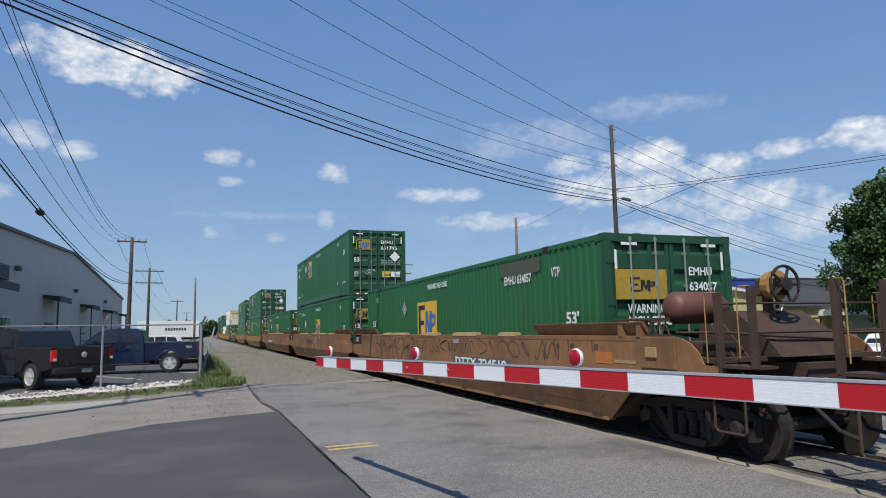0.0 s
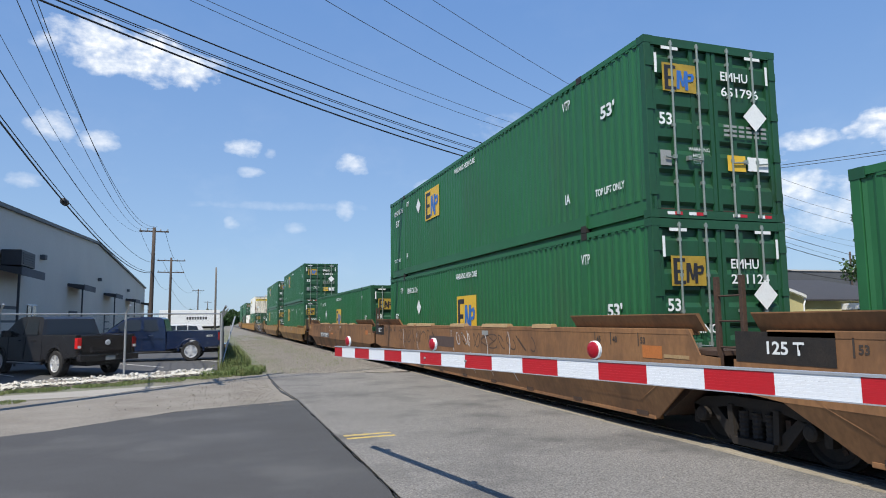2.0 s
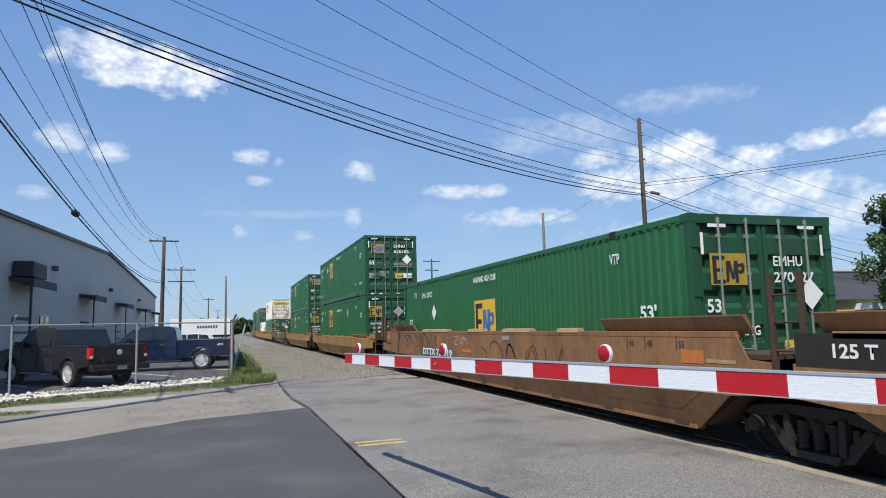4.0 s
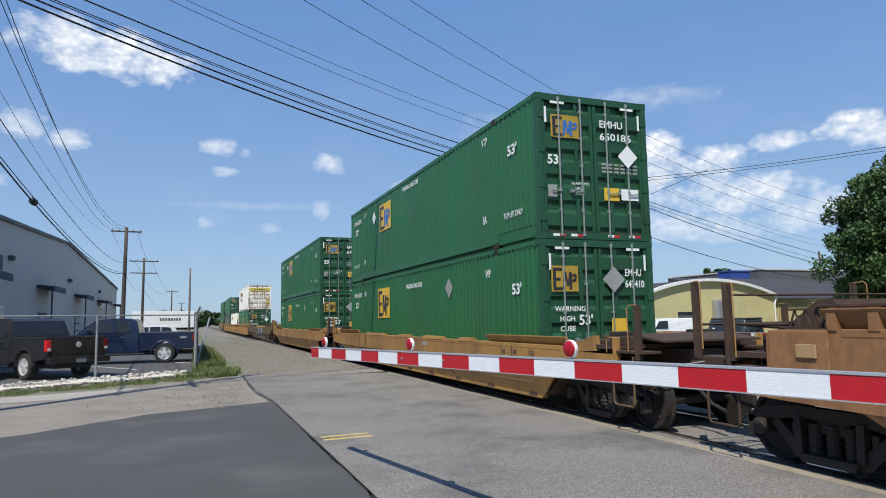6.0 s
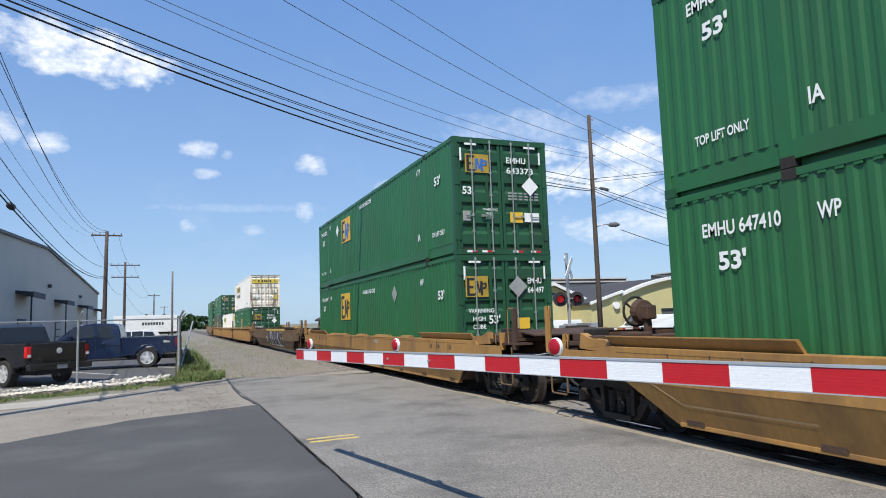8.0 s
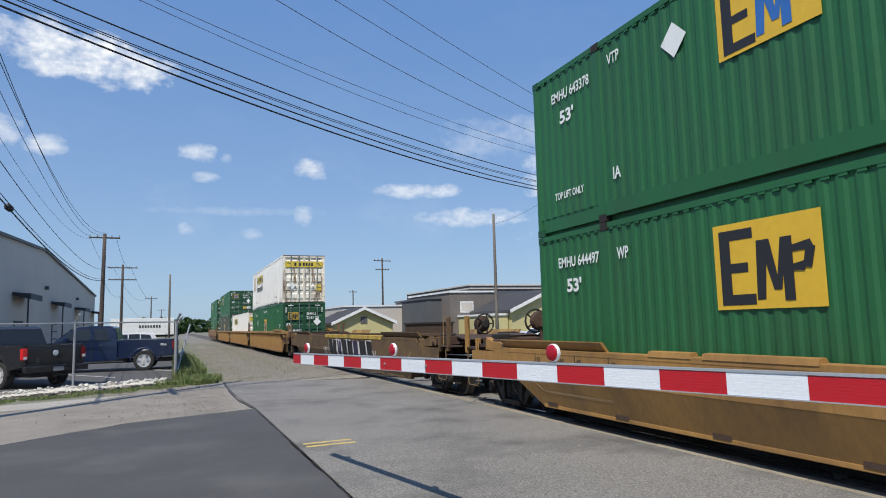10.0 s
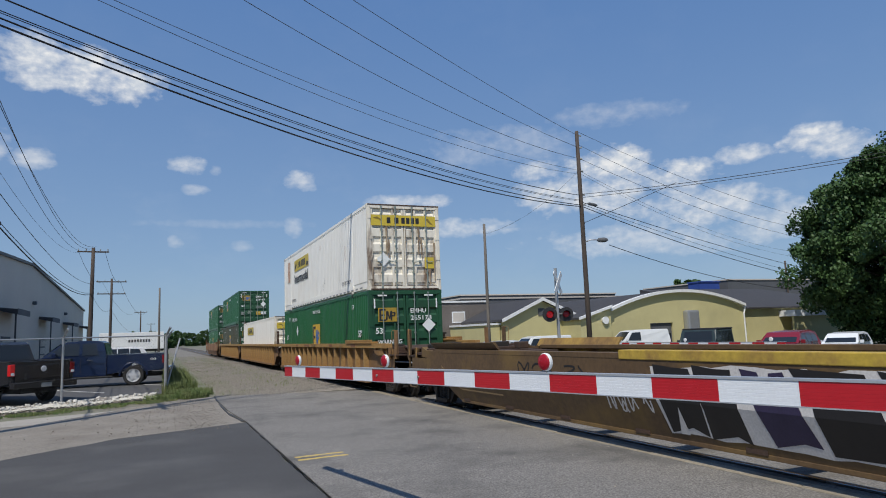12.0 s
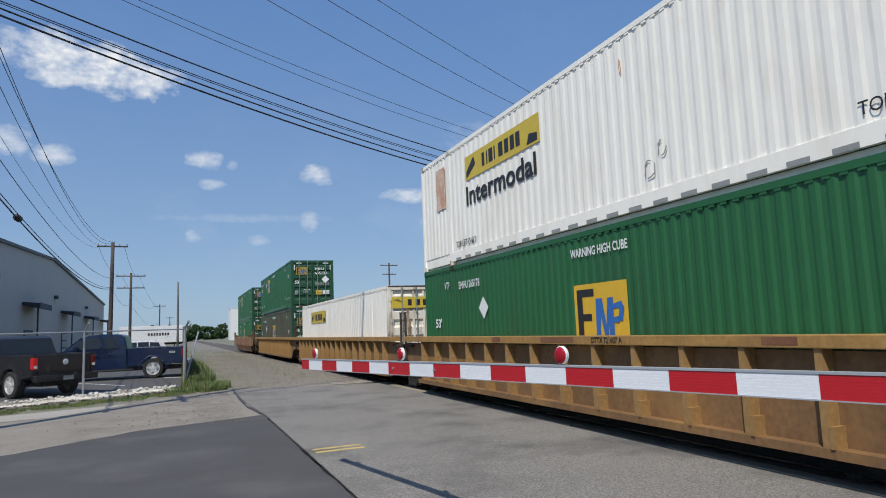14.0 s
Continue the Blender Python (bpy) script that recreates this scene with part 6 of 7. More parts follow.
for x0, z in ((-1.0, 9.75), (1.0, 9.75), (0, 6.4)):
    wire("power_line", hang((LX + x0, LY, z), (-5.8 + x0, 92.0, z - 0.05), 0.9), 0.014, WIRE_THIN, "thin overhead power line")
    wire("power_line", hang((-5.8 + x0, 92.0, z - 0.05), (-4.3 + x0, 165.0, z - 0.7), 1.8), 0.016, WIRE_THIN, "thin overhead power line")


# ---------------------------------------------------------------- warehouse on the west side
def build_warehouse():
    X = -9.0
    wh = thing("warehouse", "long grey metal-sided warehouse with a low gable and dark awnings", "warehouse", kind="structure")
    ridge, corner, near = (57.8, 7.95), (94.6, 6.24), (21.0, 6.3)
    bm = B()
    plate(bm, [(near[0], -0.1), (corner[0], -0.1), corner, ridge, near], "x", X - 0.2, X)
    part("wall", bm, SIDING, wh)
    bm = B()
    plate(bm, [(near[0] - 0.2, near[1] - 0.02), ridge, (corner[0] + 0.2, corner[1] - 0.02), (corner[0] + 0.2, corner[1] + 0.16), (ridge[0], ridge[1] + 0.18), (near[0] - 0.2, near[1] + 0.16)], "x", X - 45, X + 0.15)
    part("roof", bm, TRIM_DARK, wh, "dark roof edge")
    bm = boxes((X - 45, X - 0.2, corner[0] - 0.2, corner[0], -0.1, corner[1]))
    part("wall", bm, SIDING, wh)
    for y0 in (18.7, 33.0, 47.4, 61.6, 75.8, 90.2):
        y1 = y0 + 4.0
        bm = B()
        plate(bm, [(X, 4.32), (X + 0.95, 4.22), (X + 0.95, 3.92), (X + 0.88, 3.92), (X, 4.12)], "y", y0, y1)
        aw = part("awning", bm, TRIM_DARK, wh, "dark flat awning")
        part("awning_edge", boxes((X + 0.952, X + 0.985, y0 - 0.03, y1 + 0.03, 3.88, 4.25)), DARK_WALL, aw)
        for yy in (y0 + 0.1,):
            part("awning_post", boxes((X + 0.80, X + 0.89, yy, yy + 0.09, -0.05, 3.95)), TRIM_DARK, aw)
        d = part("door", boxes((X, X + 0.05, y0 + 0.7, y1 - 0.7, -0.05, 2.6)), DARK_WALL, wh, "grey steel door")
        for k in range(4):
            part("door_panel", boxes((X + 0.052, X + 0.066, y0 + 0.85, y1 - 0.85, 0.15 + 0.6 * k, 0.65 + 0.6 * k)), SIDING, d)
    bm = boxes((X + 0.06, X + 0.86, 33.3, 35.6, 4.33, 5.02), bevel=0.03)
    unit = part("wall_unit", bm, TRIM_DARK, wh, "dark air unit on an awning")
    for k in range(5):
        part("louvre", boxes((X + 0.862, X + 0.885, 33.5, 35.4, 4.42 + 0.11 * k, 4.48 + 0.11 * k)), DARK_WALL, unit)
    for y, z in ((40.5, 5.2), (58.7, 5.1), (76.7, 5.05)):
        bm = boxes((X, X + 0.25, y - 0.25, y + 0.25, z, z + 0.25), bevel=0.03)
        part("wall_light", bm, DARK_WALL, wh)
    win = part("window", boxes((X, X + 0.05, 38.2, 39.8, 1.85, 2.7)), GLASS, wh)
    part("window_frame", boxes((X, X + 0.08, 38.1, 39.9, 1.77, 1.85), (X, X + 0.08, 38.1, 39.9, 2.7, 2.78), (X, X + 0.08, 38.97, 39.03, 1.85, 2.7)), WHITE_TRIM, win)


build_warehouse()


# ---------------------------------------------------------------- fence, stones, grass
def build_fence():
    fence = thing("chain_link_fence", "grey galvanised chain-link fence with angled post tops", "fence")
    a, c, d = Vector((-13.0, 18.2, 0)), Vector((0.16, 25.5, 0)), Vector((0.35, 62.0, 0))
    H = 2.05
    ts = (0.14, 0.32, 0.54, 0.775, 1.0)
    for t in ts:
        p = a.lerp(c, t)
        bm = B()
        tube(bm, [(p.x, p.y, -0.1), (p.x, p.y, H), (p.x + 0.14, p.y - 0.2, H + 0.28)], 0.035 if t < 1 else 0.05, 8)
        part("fence_post", bm, STEEL, fence)
    for k in range(1, 13):
        p = c.lerp(d, k / 12)
        bm = B()
        tube(bm, [(p.x, p.y, -0.1), (p.x, p.y, H), (p.x + 0.25, p.y, H + 0.25)], 0.035, 8)
        part("fence_post", bm, STEEL, fence)
    bm = B()
    tube(bm, [a + Vector((0, 0, H)), c + Vector((0, 0, H))], 0.022, 8)
    tube(bm, [c + Vector((0, 0, H)), d + Vector((0, 0, H))], 0.022, 8)
    part("top_rail", bm, STEEL, fence)
    bm = B()
    tube(bm, [c + Vector((0, 0, 0.1)), c + Vector((0.5, 1.9, H - 0.1))], 0.03, 8)
    part("brace", bm, STEEL, fence)
    # woven mesh: straight wires both ways
    bm = B()
    w = (c - a)
    length = w.length
    u = w.normalized()
    h = H - 0.08
    n = int((length + h) / 0.11)
    for k in range(n):
        s = k * 0.11 - h
        for sgn in (0, 1):
            s0, s1, z0, z1 = s, s + h, 0.06, 0.06 + h
            if s0 < 0:
                z0 += -s0
                s0 = 0
            if s1 > length:
                z1 -= s1 - length
                s1 = length
            if s1 - s0 < 0.05:
                continue
            if sgn:
                z0, z1 = 0.12 + h - z0, 0.12 + h - z1
            tube(bm, [a + u * s0 + Vector((0, 0, z0)), a + u * s1 + Vector((0, 0, z1))], 0.0009, 3)
    part("wire_mesh", bm, DARK_WALL, fence, kind="stuff")
    # screened stretch along the line
    bm = B()
    n = 60
    rnd = random.Random(4)
    lo, hi = [], []
    for k in range(n + 1):
        p = c.lerp(d, k / n)
        lo.append(bm.verts.new((p.x + 0.05 + rnd.uniform(-0.06, 0.10), p.y + 0.1, 0.02)))
        hi.append(bm.verts.new((p.x + 0.05 + rnd.uniform(-0.03, 0.03), p.y + 0.1, 1.55 + rnd.uniform(-0.15, 0.35))))
    for k in range(n):
        bm.faces.new((lo[k], lo[k + 1], hi[k + 1], hi[k]))
    part("privacy_screen", bm, SCREEN, fence, "torn grey mesh screen")


build_fence()


def rock_mesh(seed):
    rnd = random.Random(seed)
    bm = B()
    bmesh.ops.create_icosphere(bm, subdivisions=1, radius=1.0)
    for v in bm.verts:
        v.co *= rnd.uniform(0.72, 1.15)
        v.co.z *= 0.7
    return finish(bm, "stone", ROCK)


def build_stones():
    border = thing("stone_border", "border of loose white limestone chunks along the fence", "stones", kind="structure")
    bm = B()
    rows = []
    for k in range(41):
        t = 0.1 + 0.9 * k / 40
        x, y = -11.5 + 11.4 * t, 17.65 + 7.2 * t
        hgt = 0.10 + 0.04 * math.sin(k * 1.7) + 0.03 * math.sin(k * 0.6)
        rows.append([bm.verts.new((x + dx, y + dy, z)) for dx, dy, z in ((0.3, -0.48, -0.03), (0.12, -0.2, hgt * 0.8), (-0.1, 0.16, hgt), (-0.3, 0.48, -0.03))])
    for p, q in zip(rows, rows[1:]):
        for i in range(3):
            bm.faces.new((p[i], q[i], q[i + 1], p[i + 1]))
    part("stone_mound", bm, DIRT, border)
    meshes = [rock_mesh(s) for s in range(6)]
    rnd = random.Random(12)
    for k in range(300):
        t = rnd.uniform(0.25, 1.0)
        x = -11.5 + 11.4 * t
        y = 17.35 + 7.2 * t + rnd.gauss(0.30, 0.30)
        r = rnd.uniform(0.04, 0.085)
        ob = part("stone", meshes[k % 6], None, border, at=pose(x, y, r * 0.35 + 0.05 + (0.06 if rnd.random() < 0.35 else 0.0), rnd.uniform(-30, 30), rnd.uniform(-30, 30), rnd.uniform(0, 360)))
        ob.scale = (r * rnd.uniform(0.9, 1.3), r, r * rnd.uniform(0.8, 1.1))
    verts, faces = [], []
    scatter(verts, faces, rnd, 8000, lambda: (lambda t: (-11.5 + 11.4 * t, 17.35 + 7.2 * t + rnd.gauss(0.30, 0.42)))(rnd.uniform(0.1, 1.0)), 0.022, 0.06, 0.06)
    me = bpy.data.meshes.new("small_stones")
    me.from_pydata(verts, [], faces)
    me.materials.append(ROCK_SMALL)
    part("small_stones", me, None, border, kind="stuff")
    # loose ballast stones and grit
    for nm, mt, n, spot, lo, hi, lab in (("ballast_stones", BALLAST_STONE, 24000, lambda: (TRACK - 1.2 - rnd.random() ** 1.2 * 4.6, 22.6 + rnd.random() ** 1.7 * 45), 0.010, 0.034, "loose grey ballast stones beside the rails"),
                                    ("road_grit", DIRT, 700, lambda: (1.4 - abs(rnd.gauss(0, 1.3)), 14.6 + rnd.random() * 8.5), 0.008, 0.026, "loose grit on the sandy shoulder"),
                                    ("road_debris", BALLAST_STONE, 260, lambda: (rnd.uniform(1.9, 6.3), rnd.uniform(3.5, 22)), 0.006, 0.022, "small stones scattered on the crossing road")):
        verts, faces = [], []
        scatter(verts, faces, rnd, n, spot, lo, hi, -0.02 if nm == "ballast_stones" else 0.0)
        me = bpy.data.meshes.new(nm)
        me.from_pydata(verts, [], faces)
        me.materials.append(mt)
        tagged(part(nm, me, None), lab, "stones", kind="stuff")


def scatter(verts, faces, rnd, n, spot, lo, hi, z):
    """Small eight-sided stones at random spots."""
    for k in range(n):
        x, y = spot()
        r = rnd.uniform(lo, hi)
        b = len(verts)
        t = rnd.uniform(0, 1.57)
        c, s = math.cos(t), math.sin(t)
        j = [r * rnd.uniform(0.6, 1.2) for _ in range(6)]
        verts += [(x + c * j[0], y + s * j[0], z + r * 0.2), (x - s * j[1], y + c * j[1], z + r * 0.3), (x - c * j[2], y - s * j[2], z + r * 0.2), (x + s * j[3], y - c * j[3], z + r * 0.3), (x, y, z + r * 0.2 + 0.7 * j[4]), (x, y, z - 0.3 * j[5])]
        faces += [(b + i, b + (i + 1) % 4, b + 4) for i in range(4)] + [(b + (i + 1) % 4, b + i, b + 5) for i in range(4)]


def blades(name, spots, label, seed):
    """spots: x, y, radius, count, height"""
    rnd = random.Random(seed)
    bm = B()
    for x, y, rad, count, h in spots:
        for k in range(count):
            t, rr = rnd.uniform(0, 6.28), rad * math.sqrt(rnd.random())
            px, py = x + rr * math.cos(t), y + rr * math.sin(t)
            hh = h * rnd.uniform(0.5, 1.2)
            d = rnd.uniform(0, 6.28)
            w = 0.006 + 0.006 * rnd.random()
            bx, by = math.cos(d), math.sin(d)
            lean = rnd.uniform(0.05, 0.45) * hh
            a = bm.verts.new((px - w * by, py + w * bx, -0.03))
            b = bm.verts.new((px + w * by, py - w * bx, -0.03))
            c1 = bm.verts.new((px + w * 0.7 * by + lean * 0.4 * bx, py - w * 0.7 * bx + lean * 0.4 * by, hh * 0.6))
            c2 = bm.verts.new((px - w * 0.7 * by + lean * 0.4 * bx, py + w * 0.7 * bx + lean * 0.4 * by, hh * 0.6))
            e = bm.verts.new((px + lean * bx, py + lean * by, hh))
            bm.faces.new((a, b, c1, c2))
            bm.faces.new((c2, c1, e))
    tagged(part(name, bm, GRASS), label, "grass", kind="stuff")


build_stones()
spots = [(0.75, 24.3, 0.6, 1900, 0.24), (0.50, 25.6, 0.45, 1100, 0.42), (1.05, 23.7, 0.45, 1400, 0.20), (0.0, 23.9, 0.5, 800, 0.15), (1.2, 25.0, 0.5, 900, 0.22)]
spots += [(0.7 + 0.25 * math.sin(k * 2.1), 26.5 + k * 0.9, 0.4, 300, 0.45) for k in range(18)]
blades("grass_tuft", spots, "tall green weeds at the fence corner", 2)
spots = [(-9.5 + 0.42 * k + 0.2 * math.sin(k * 3.7), 17.95 + 0.235 * k + 0.2 * math.sin(k * 1.9), 0.42, 420, 0.035) for k in range(24)]
spots += [(-9.5 + 0.5 * k, 15.7 + 0.21 * k + 0.15 * math.sin(k * 2.3), 0.42, 420, 0.035) for k in range(11)]
spots += [(2.2 + 1.9 * math.sin(k * 2.7), 24.5 + k * 0.9, 0.9, 26, 0.06) for k in range(80)]
spots += [(4.6 + 0.5 * math.sin(k * 1.3), 27 + k * 1.4, 0.7, 22, 0.07) for k in range(40)]
blades("grass_strip", spots, "thin mown grass strip with bare patches", 3)


# ---------------------------------------------------------------- vehicles
def wheel(parent, x, y, r, w, side):
    bm = B()
    lathe(bm, [(-w / 2, r * 0.62), (-w / 2, r * 0.93), (-w / 2 + 0.03, r), (w / 2 - 0.03, r), (w / 2, r * 0.93), (w / 2, r * 0.62), (w / 2 - 0.04, r * 0.60), (-w / 2 + 0.04, r * 0.60), (-w / 2, r * 0.62)], 26, "y", caps=False)
    wh = part("wheel", bm, TYRE, parent, "black tyre", pose(x, y, r), smooth=False)
    bm = B()
    o = side * (w / 2)
    d = lambda v: o - side * v
    lathe(bm, [(d(0.16), r * 0.60), (d(-0.006), r * 0.665), (d(-0.004), r * 0.63), (d(0.03), r * 0.58), (d(0.075), r * 0.54), (d(0.075), r * 0.22), (d(0.02), r * 0.20), (d(0.0), r * 0.15), (d(0.0), 0.01)], 26, "y")
    for k in range(5):
        t = 2 * math.pi * k / 5 + 0.3
        c, n = Vector((math.cos(t), 0, math.sin(t))), Vector((-math.sin(t), 0, math.cos(t)))
        q = [c * (r * 0.14) + n * 0.05, c * (r * 0.60) + n * 0.075, c * (r * 0.60) - n * 0.075, c * (r * 0.14) - n * 0.05]
        ya, yb = d(0.012), d(0.07)
        u = [bm.verts.new((v.x, ya, v.z)) for v in q]
        w2 = [bm.verts.new((v.x, yb, v.z)) for v in q]
        bm.faces.new(u)
        for i in range(4):
            bm.faces.new((u[i], u[(i + 1) % 4], w2[(i + 1) % 4], w2[i]))
    part("rim", bm, [RIM, TYRE], wh, "silver alloy rim")


def car_paint(name, c):
    return material(name, c, tuple(v * 0.85 for v in c), rough=0.25, fine_amount=0.05, scale=1.5, spec=0.5, coat=0.3)


def shell(outline, half, tuck, z_belt, bevel=0.05):
    """A body from a side outline (x forwards, z), drawn in above the belt line."""
    bm = B()
    plate(bm, outline, "y", -half, half)
    top = max(p[1] for p in outline)
    for v in bm.verts:
        if v.co.z > z_belt:
            v.co.y *= 1 - tuck * (v.co.z - z_belt) / (top - z_belt)
    bmesh.ops.bevel(bm, geom=[e for e in bm.edges], offset=bevel, segments=2, affect="EDGES", profile=0.6, clamp_overlap=True)
    return bm


def side_glass(parent, pts, half, tuck, z_belt, top, mt=None):
    for s in (-1, 1):
        bm = B()
        vs = []
        for x, z in pts:
            k = 1 - tuck * max(0, z - z_belt) / (top - z_belt)
            vs.append(bm.verts.new((x, s * (half * k + 0.006), z)))
        bm.faces.new(vs)
        part("side_window", bm, mt or GLASS, parent)


def arches(parent, axles, r, half):
    for ax in axles:
        for s in (-1, 1):
            bm = B()
            n = 14
            rings = []
            for k in range(n + 1):
                t = math.pi * k / n
                rings.append([bm.verts.new((ax + rr * math.cos(t), s * yy, r + rr * math.sin(t))) for rr, yy in ((r * 1.22, half + 0.012), (r * 1.02, half + 0.012), (r * 1.02, half - 0.25))])
            for p, q in zip(rings, rings[1:]):
                bm.faces.new((p[0], p[1], q[1], q[0]))
                bm.faces.new((p[1], p[2], q[2], q[1]))
            part("wheel_arch", bm, TYRE, parent)


def arch_line(ax, r, z0, n=10):
    """The outline of a wheel opening, from its rear foot to its front foot."""
    return [(ax - r, z0)] + [(ax - r * math.cos(math.pi * k / n), 0.42 + r * math.sin(math.pi * k / n)) for k in range(n + 1)] + [(ax + r, z0)]


def pickup(label, colour, m, group, tail_lit, back):
    """x forwards from the rear axle; back: where the cab's rear wall stands."""
    t = thing("pickup_truck", label, "pickup truck", m, group)
    paint = car_paint("pickup_paint", colour)
    half, r, wb = 0.98, 0.41, 3.6
    # cab, doors and front wings in one shell, open over the front wheels
    out = [(back, 0.46)] + arch_line(wb, 0.50, 0.46) + [(4.50, 0.52), (4.64, 0.64), (4.68, 0.95), (4.63, 1.10), (4.35, 1.18), (3.42, 1.26), (3.05, 1.55), (2.74, 1.80), (2.50, 1.89), (1.9, 1.92), (back + 0.32, 1.90), (back + 0.14, 1.82), (back + 0.06, 1.50), (back, 1.28)]
    part("cab", shell(out, half, 0.17, 1.24, 0.025), paint, t)
    # bed: two walls open over the wheels, floor, bulkhead, tailgate
    for s in (-1, 1):
        bm = B()
        plate(bm, [(-1.18, 0.66)] + arch_line(0.0, 0.50, 0.58) + [(back - 0.03, 0.50), (back - 0.03, 1.29), (-1.16, 1.29)], "y", *sorted((s * (half - 0.10), s * half)))
        bmesh.ops.bevel(bm, geom=bm.edges[:], offset=0.015, segments=2, affect="EDGES", profile=0.6, clamp_overlap=True)
        part("bed_side", bm, paint, t)
        bm = boxes((-1.17, back - 0.04, *sorted((s * (half - 0.115), s * (half + 0.003))), 1.292, 1.312))
        part("bed_rail", bm, TYRE if tail_lit else CHROME, t)
        for ax in (0.0, wb):                      # flare round each wheel opening
            bm = B()
            n = 14
            rings = []
            for k in range(n + 1):
                a = math.pi * k / n
                rings.append([bm.verts.new((ax + q * math.cos(a), s * yy, 0.42 + q * math.sin(a))) for q, yy in ((0.56, half - 0.002), (0.51, half + 0.028), (0.49, half + 0.022), (0.49, half - 0.28))])
            for p, q in zip(rings, rings[1:]):
                for i in range(3):
                    bm.faces.new((p[i], p[i + 1], q[i + 1], q[i]))
            part("wheel_flare", bm, paint, t, smooth=True)
        bm = boxes((-1.245, -1.10, *sorted((s * (half - 0.14), s * (half + 0.006))), 0.88, 1.22), bevel=0.02)
        lamp = part("tail_lamp", bm, TAIL_LENS if tail_lit and s > 0 else material("unlit_tail_lamp", (0.20, 0.01, 0.012), rough=0.2, fine_amount=0), t, "red tail lamp")
        part("reversing_lens", boxes((-1.252, -1.244, *sorted((s * (half - 0.12), s * (half - 0.02))), 0.90, 0.98)), DECAL_WHITE, lamp)
        bm = boxes((2.86, 3.02, *sorted((s * (half - 0.02), s * (half + 0.24))), 1.24, 1.46), bevel=0.04)
        part("wing_mirror", bm, TYRE if tail_lit else paint, t)
        for dx in (back + 0.52, 2.28):
            bm = boxes((dx, dx + 0.2, *sorted((s * half, s * (half + 0.032))), 1.10, 1.14), bevel=0.008)
            part("door_handle", bm, paint if tail_lit else CHROME, t)
        for dx in (1.98, 3.02):
            part("door_gap", boxes((dx, dx + 0.014, *sorted((s * (half - 0.01), s * (half + 0.003))), 0.52, 1.24)), TYRE, t)
        part("body_crease", boxes((back + 0.03, 4.2, *sorted((s * (half - 0.01), s * (half + 0.006))), 0.98, 1.0)), paint, t)
        bm = B()
        tube(bm, [(0.8, s * (half - 0.02), 0.40), (3.0, s * (half - 0.02), 0.40)], 0.045, 8)
        part("sill_step", bm, CHROME if tail_lit else TYRE, t, "side step")
        part("headlamp", boxes((4.56, 4.70, *sorted((s * (half - 0.34), s * (half - 0.03))), 0.84, 1.06), bevel=0.03), CHROME, t)
        if not tail_lit:
            write("4X4", 0.15, DECAL_WHITE, t, Matrix.Translation((-0.62 if s > 0 else -1.0, s * (half + 0.006), 1.02)) @ Matrix.Rotation(radians(90), 4, "X") @ (Matrix.Rotation(radians(180), 4, "Y") if s > 0 else Matrix.Identity(4)))
        for ax in (0.0, wb):
            wheel(t, ax, s * (half - 0.14), r, 0.27, s)
    part("bed_floor", boxes((-1.12, back - 0.03, -half + 0.10, half - 0.10, 0.58, 0.70), (back - 0.10, back - 0.03, -half + 0.10, half - 0.10, 0.70, 1.27)), paint, t)
    gate = part("tailgate", boxes((-1.235, -1.165, -half + 0.145, half - 0.145, 0.70, 1.30), (-1.25, -1.235, -half + 0.22, half - 0.22, 0.78, 1.20), bevel=0.015), paint, t)
    bm = B()
    lathe(bm, [(-1.262, 0.07), (-1.25, 0.09)], 16, "x", 0, (0, 0, 1.06))
    part("gate_badge", bm, RIM, gate, "round silver badge")
    bm = boxes((-1.42, -1.20, -half + 0.01, half - 0.01, 0.50, 0.70), (-1.44, -1.40, -0.4, 0.4, 0.66, 0.71), bevel=0.03)
    bumper = part("rear_bumper", bm, paint if tail_lit else CHROME, t)
    part("licence_plate", boxes((-1.43, -1.421, -0.16, 0.16, 0.52, 0.65)), DECAL_GREY, bumper)
    part("front_bumper", boxes((4.56, 4.80, -half + 0.03, half - 0.03, 0.44, 0.68), bevel=0.04), CHROME, t)
    part("grille", boxes((4.64, 4.70, -0.60, 0.60, 0.72, 1.08), bevel=0.02), TYRE, t)
    side_glass(t, [(back + 0.30, 1.32), (1.94, 1.32), (1.94, 1.80), (back + 0.42, 1.80)], half, 0.17, 1.24, 1.92)
    side_glass(t, [(2.06, 1.32), (3.22, 1.32), (2.72, 1.74), (2.50, 1.80), (2.06, 1.80)], half, 0.17, 1.24, 1.92)
    bm = B()
    quad(bm, [(back + 0.02, -0.84, 1.34), (back + 0.02, 0.84, 1.34), (back + 0.135, 0.76, 1.80), (back + 0.135, -0.76, 1.80)])
    part("rear_window", bm, GLASS, t, at=pose(-0.018, 0, 0))
    bm = B()
    quad(bm, [(3.36, -0.86, 1.32), (3.36, 0.86, 1.32), (2.76, 0.76, 1.80), (2.76, -0.76, 1.80)])
    part("windscreen", bm, GLASS, t, at=pose(0.03, 0, 0.014))
    part("chassis", boxes((-1.05, 4.5, -0.55, 0.55, 0.34, 0.5), (-0.12, 0.12, -0.75, 0.75, 0.34, 0.46)), TYRE, t)
    return t


def turn(x, y, heading, z=0.0):
    return Matrix.Translation((x, y, z)) @ Matrix.Rotation(radians(heading), 4, "Z")


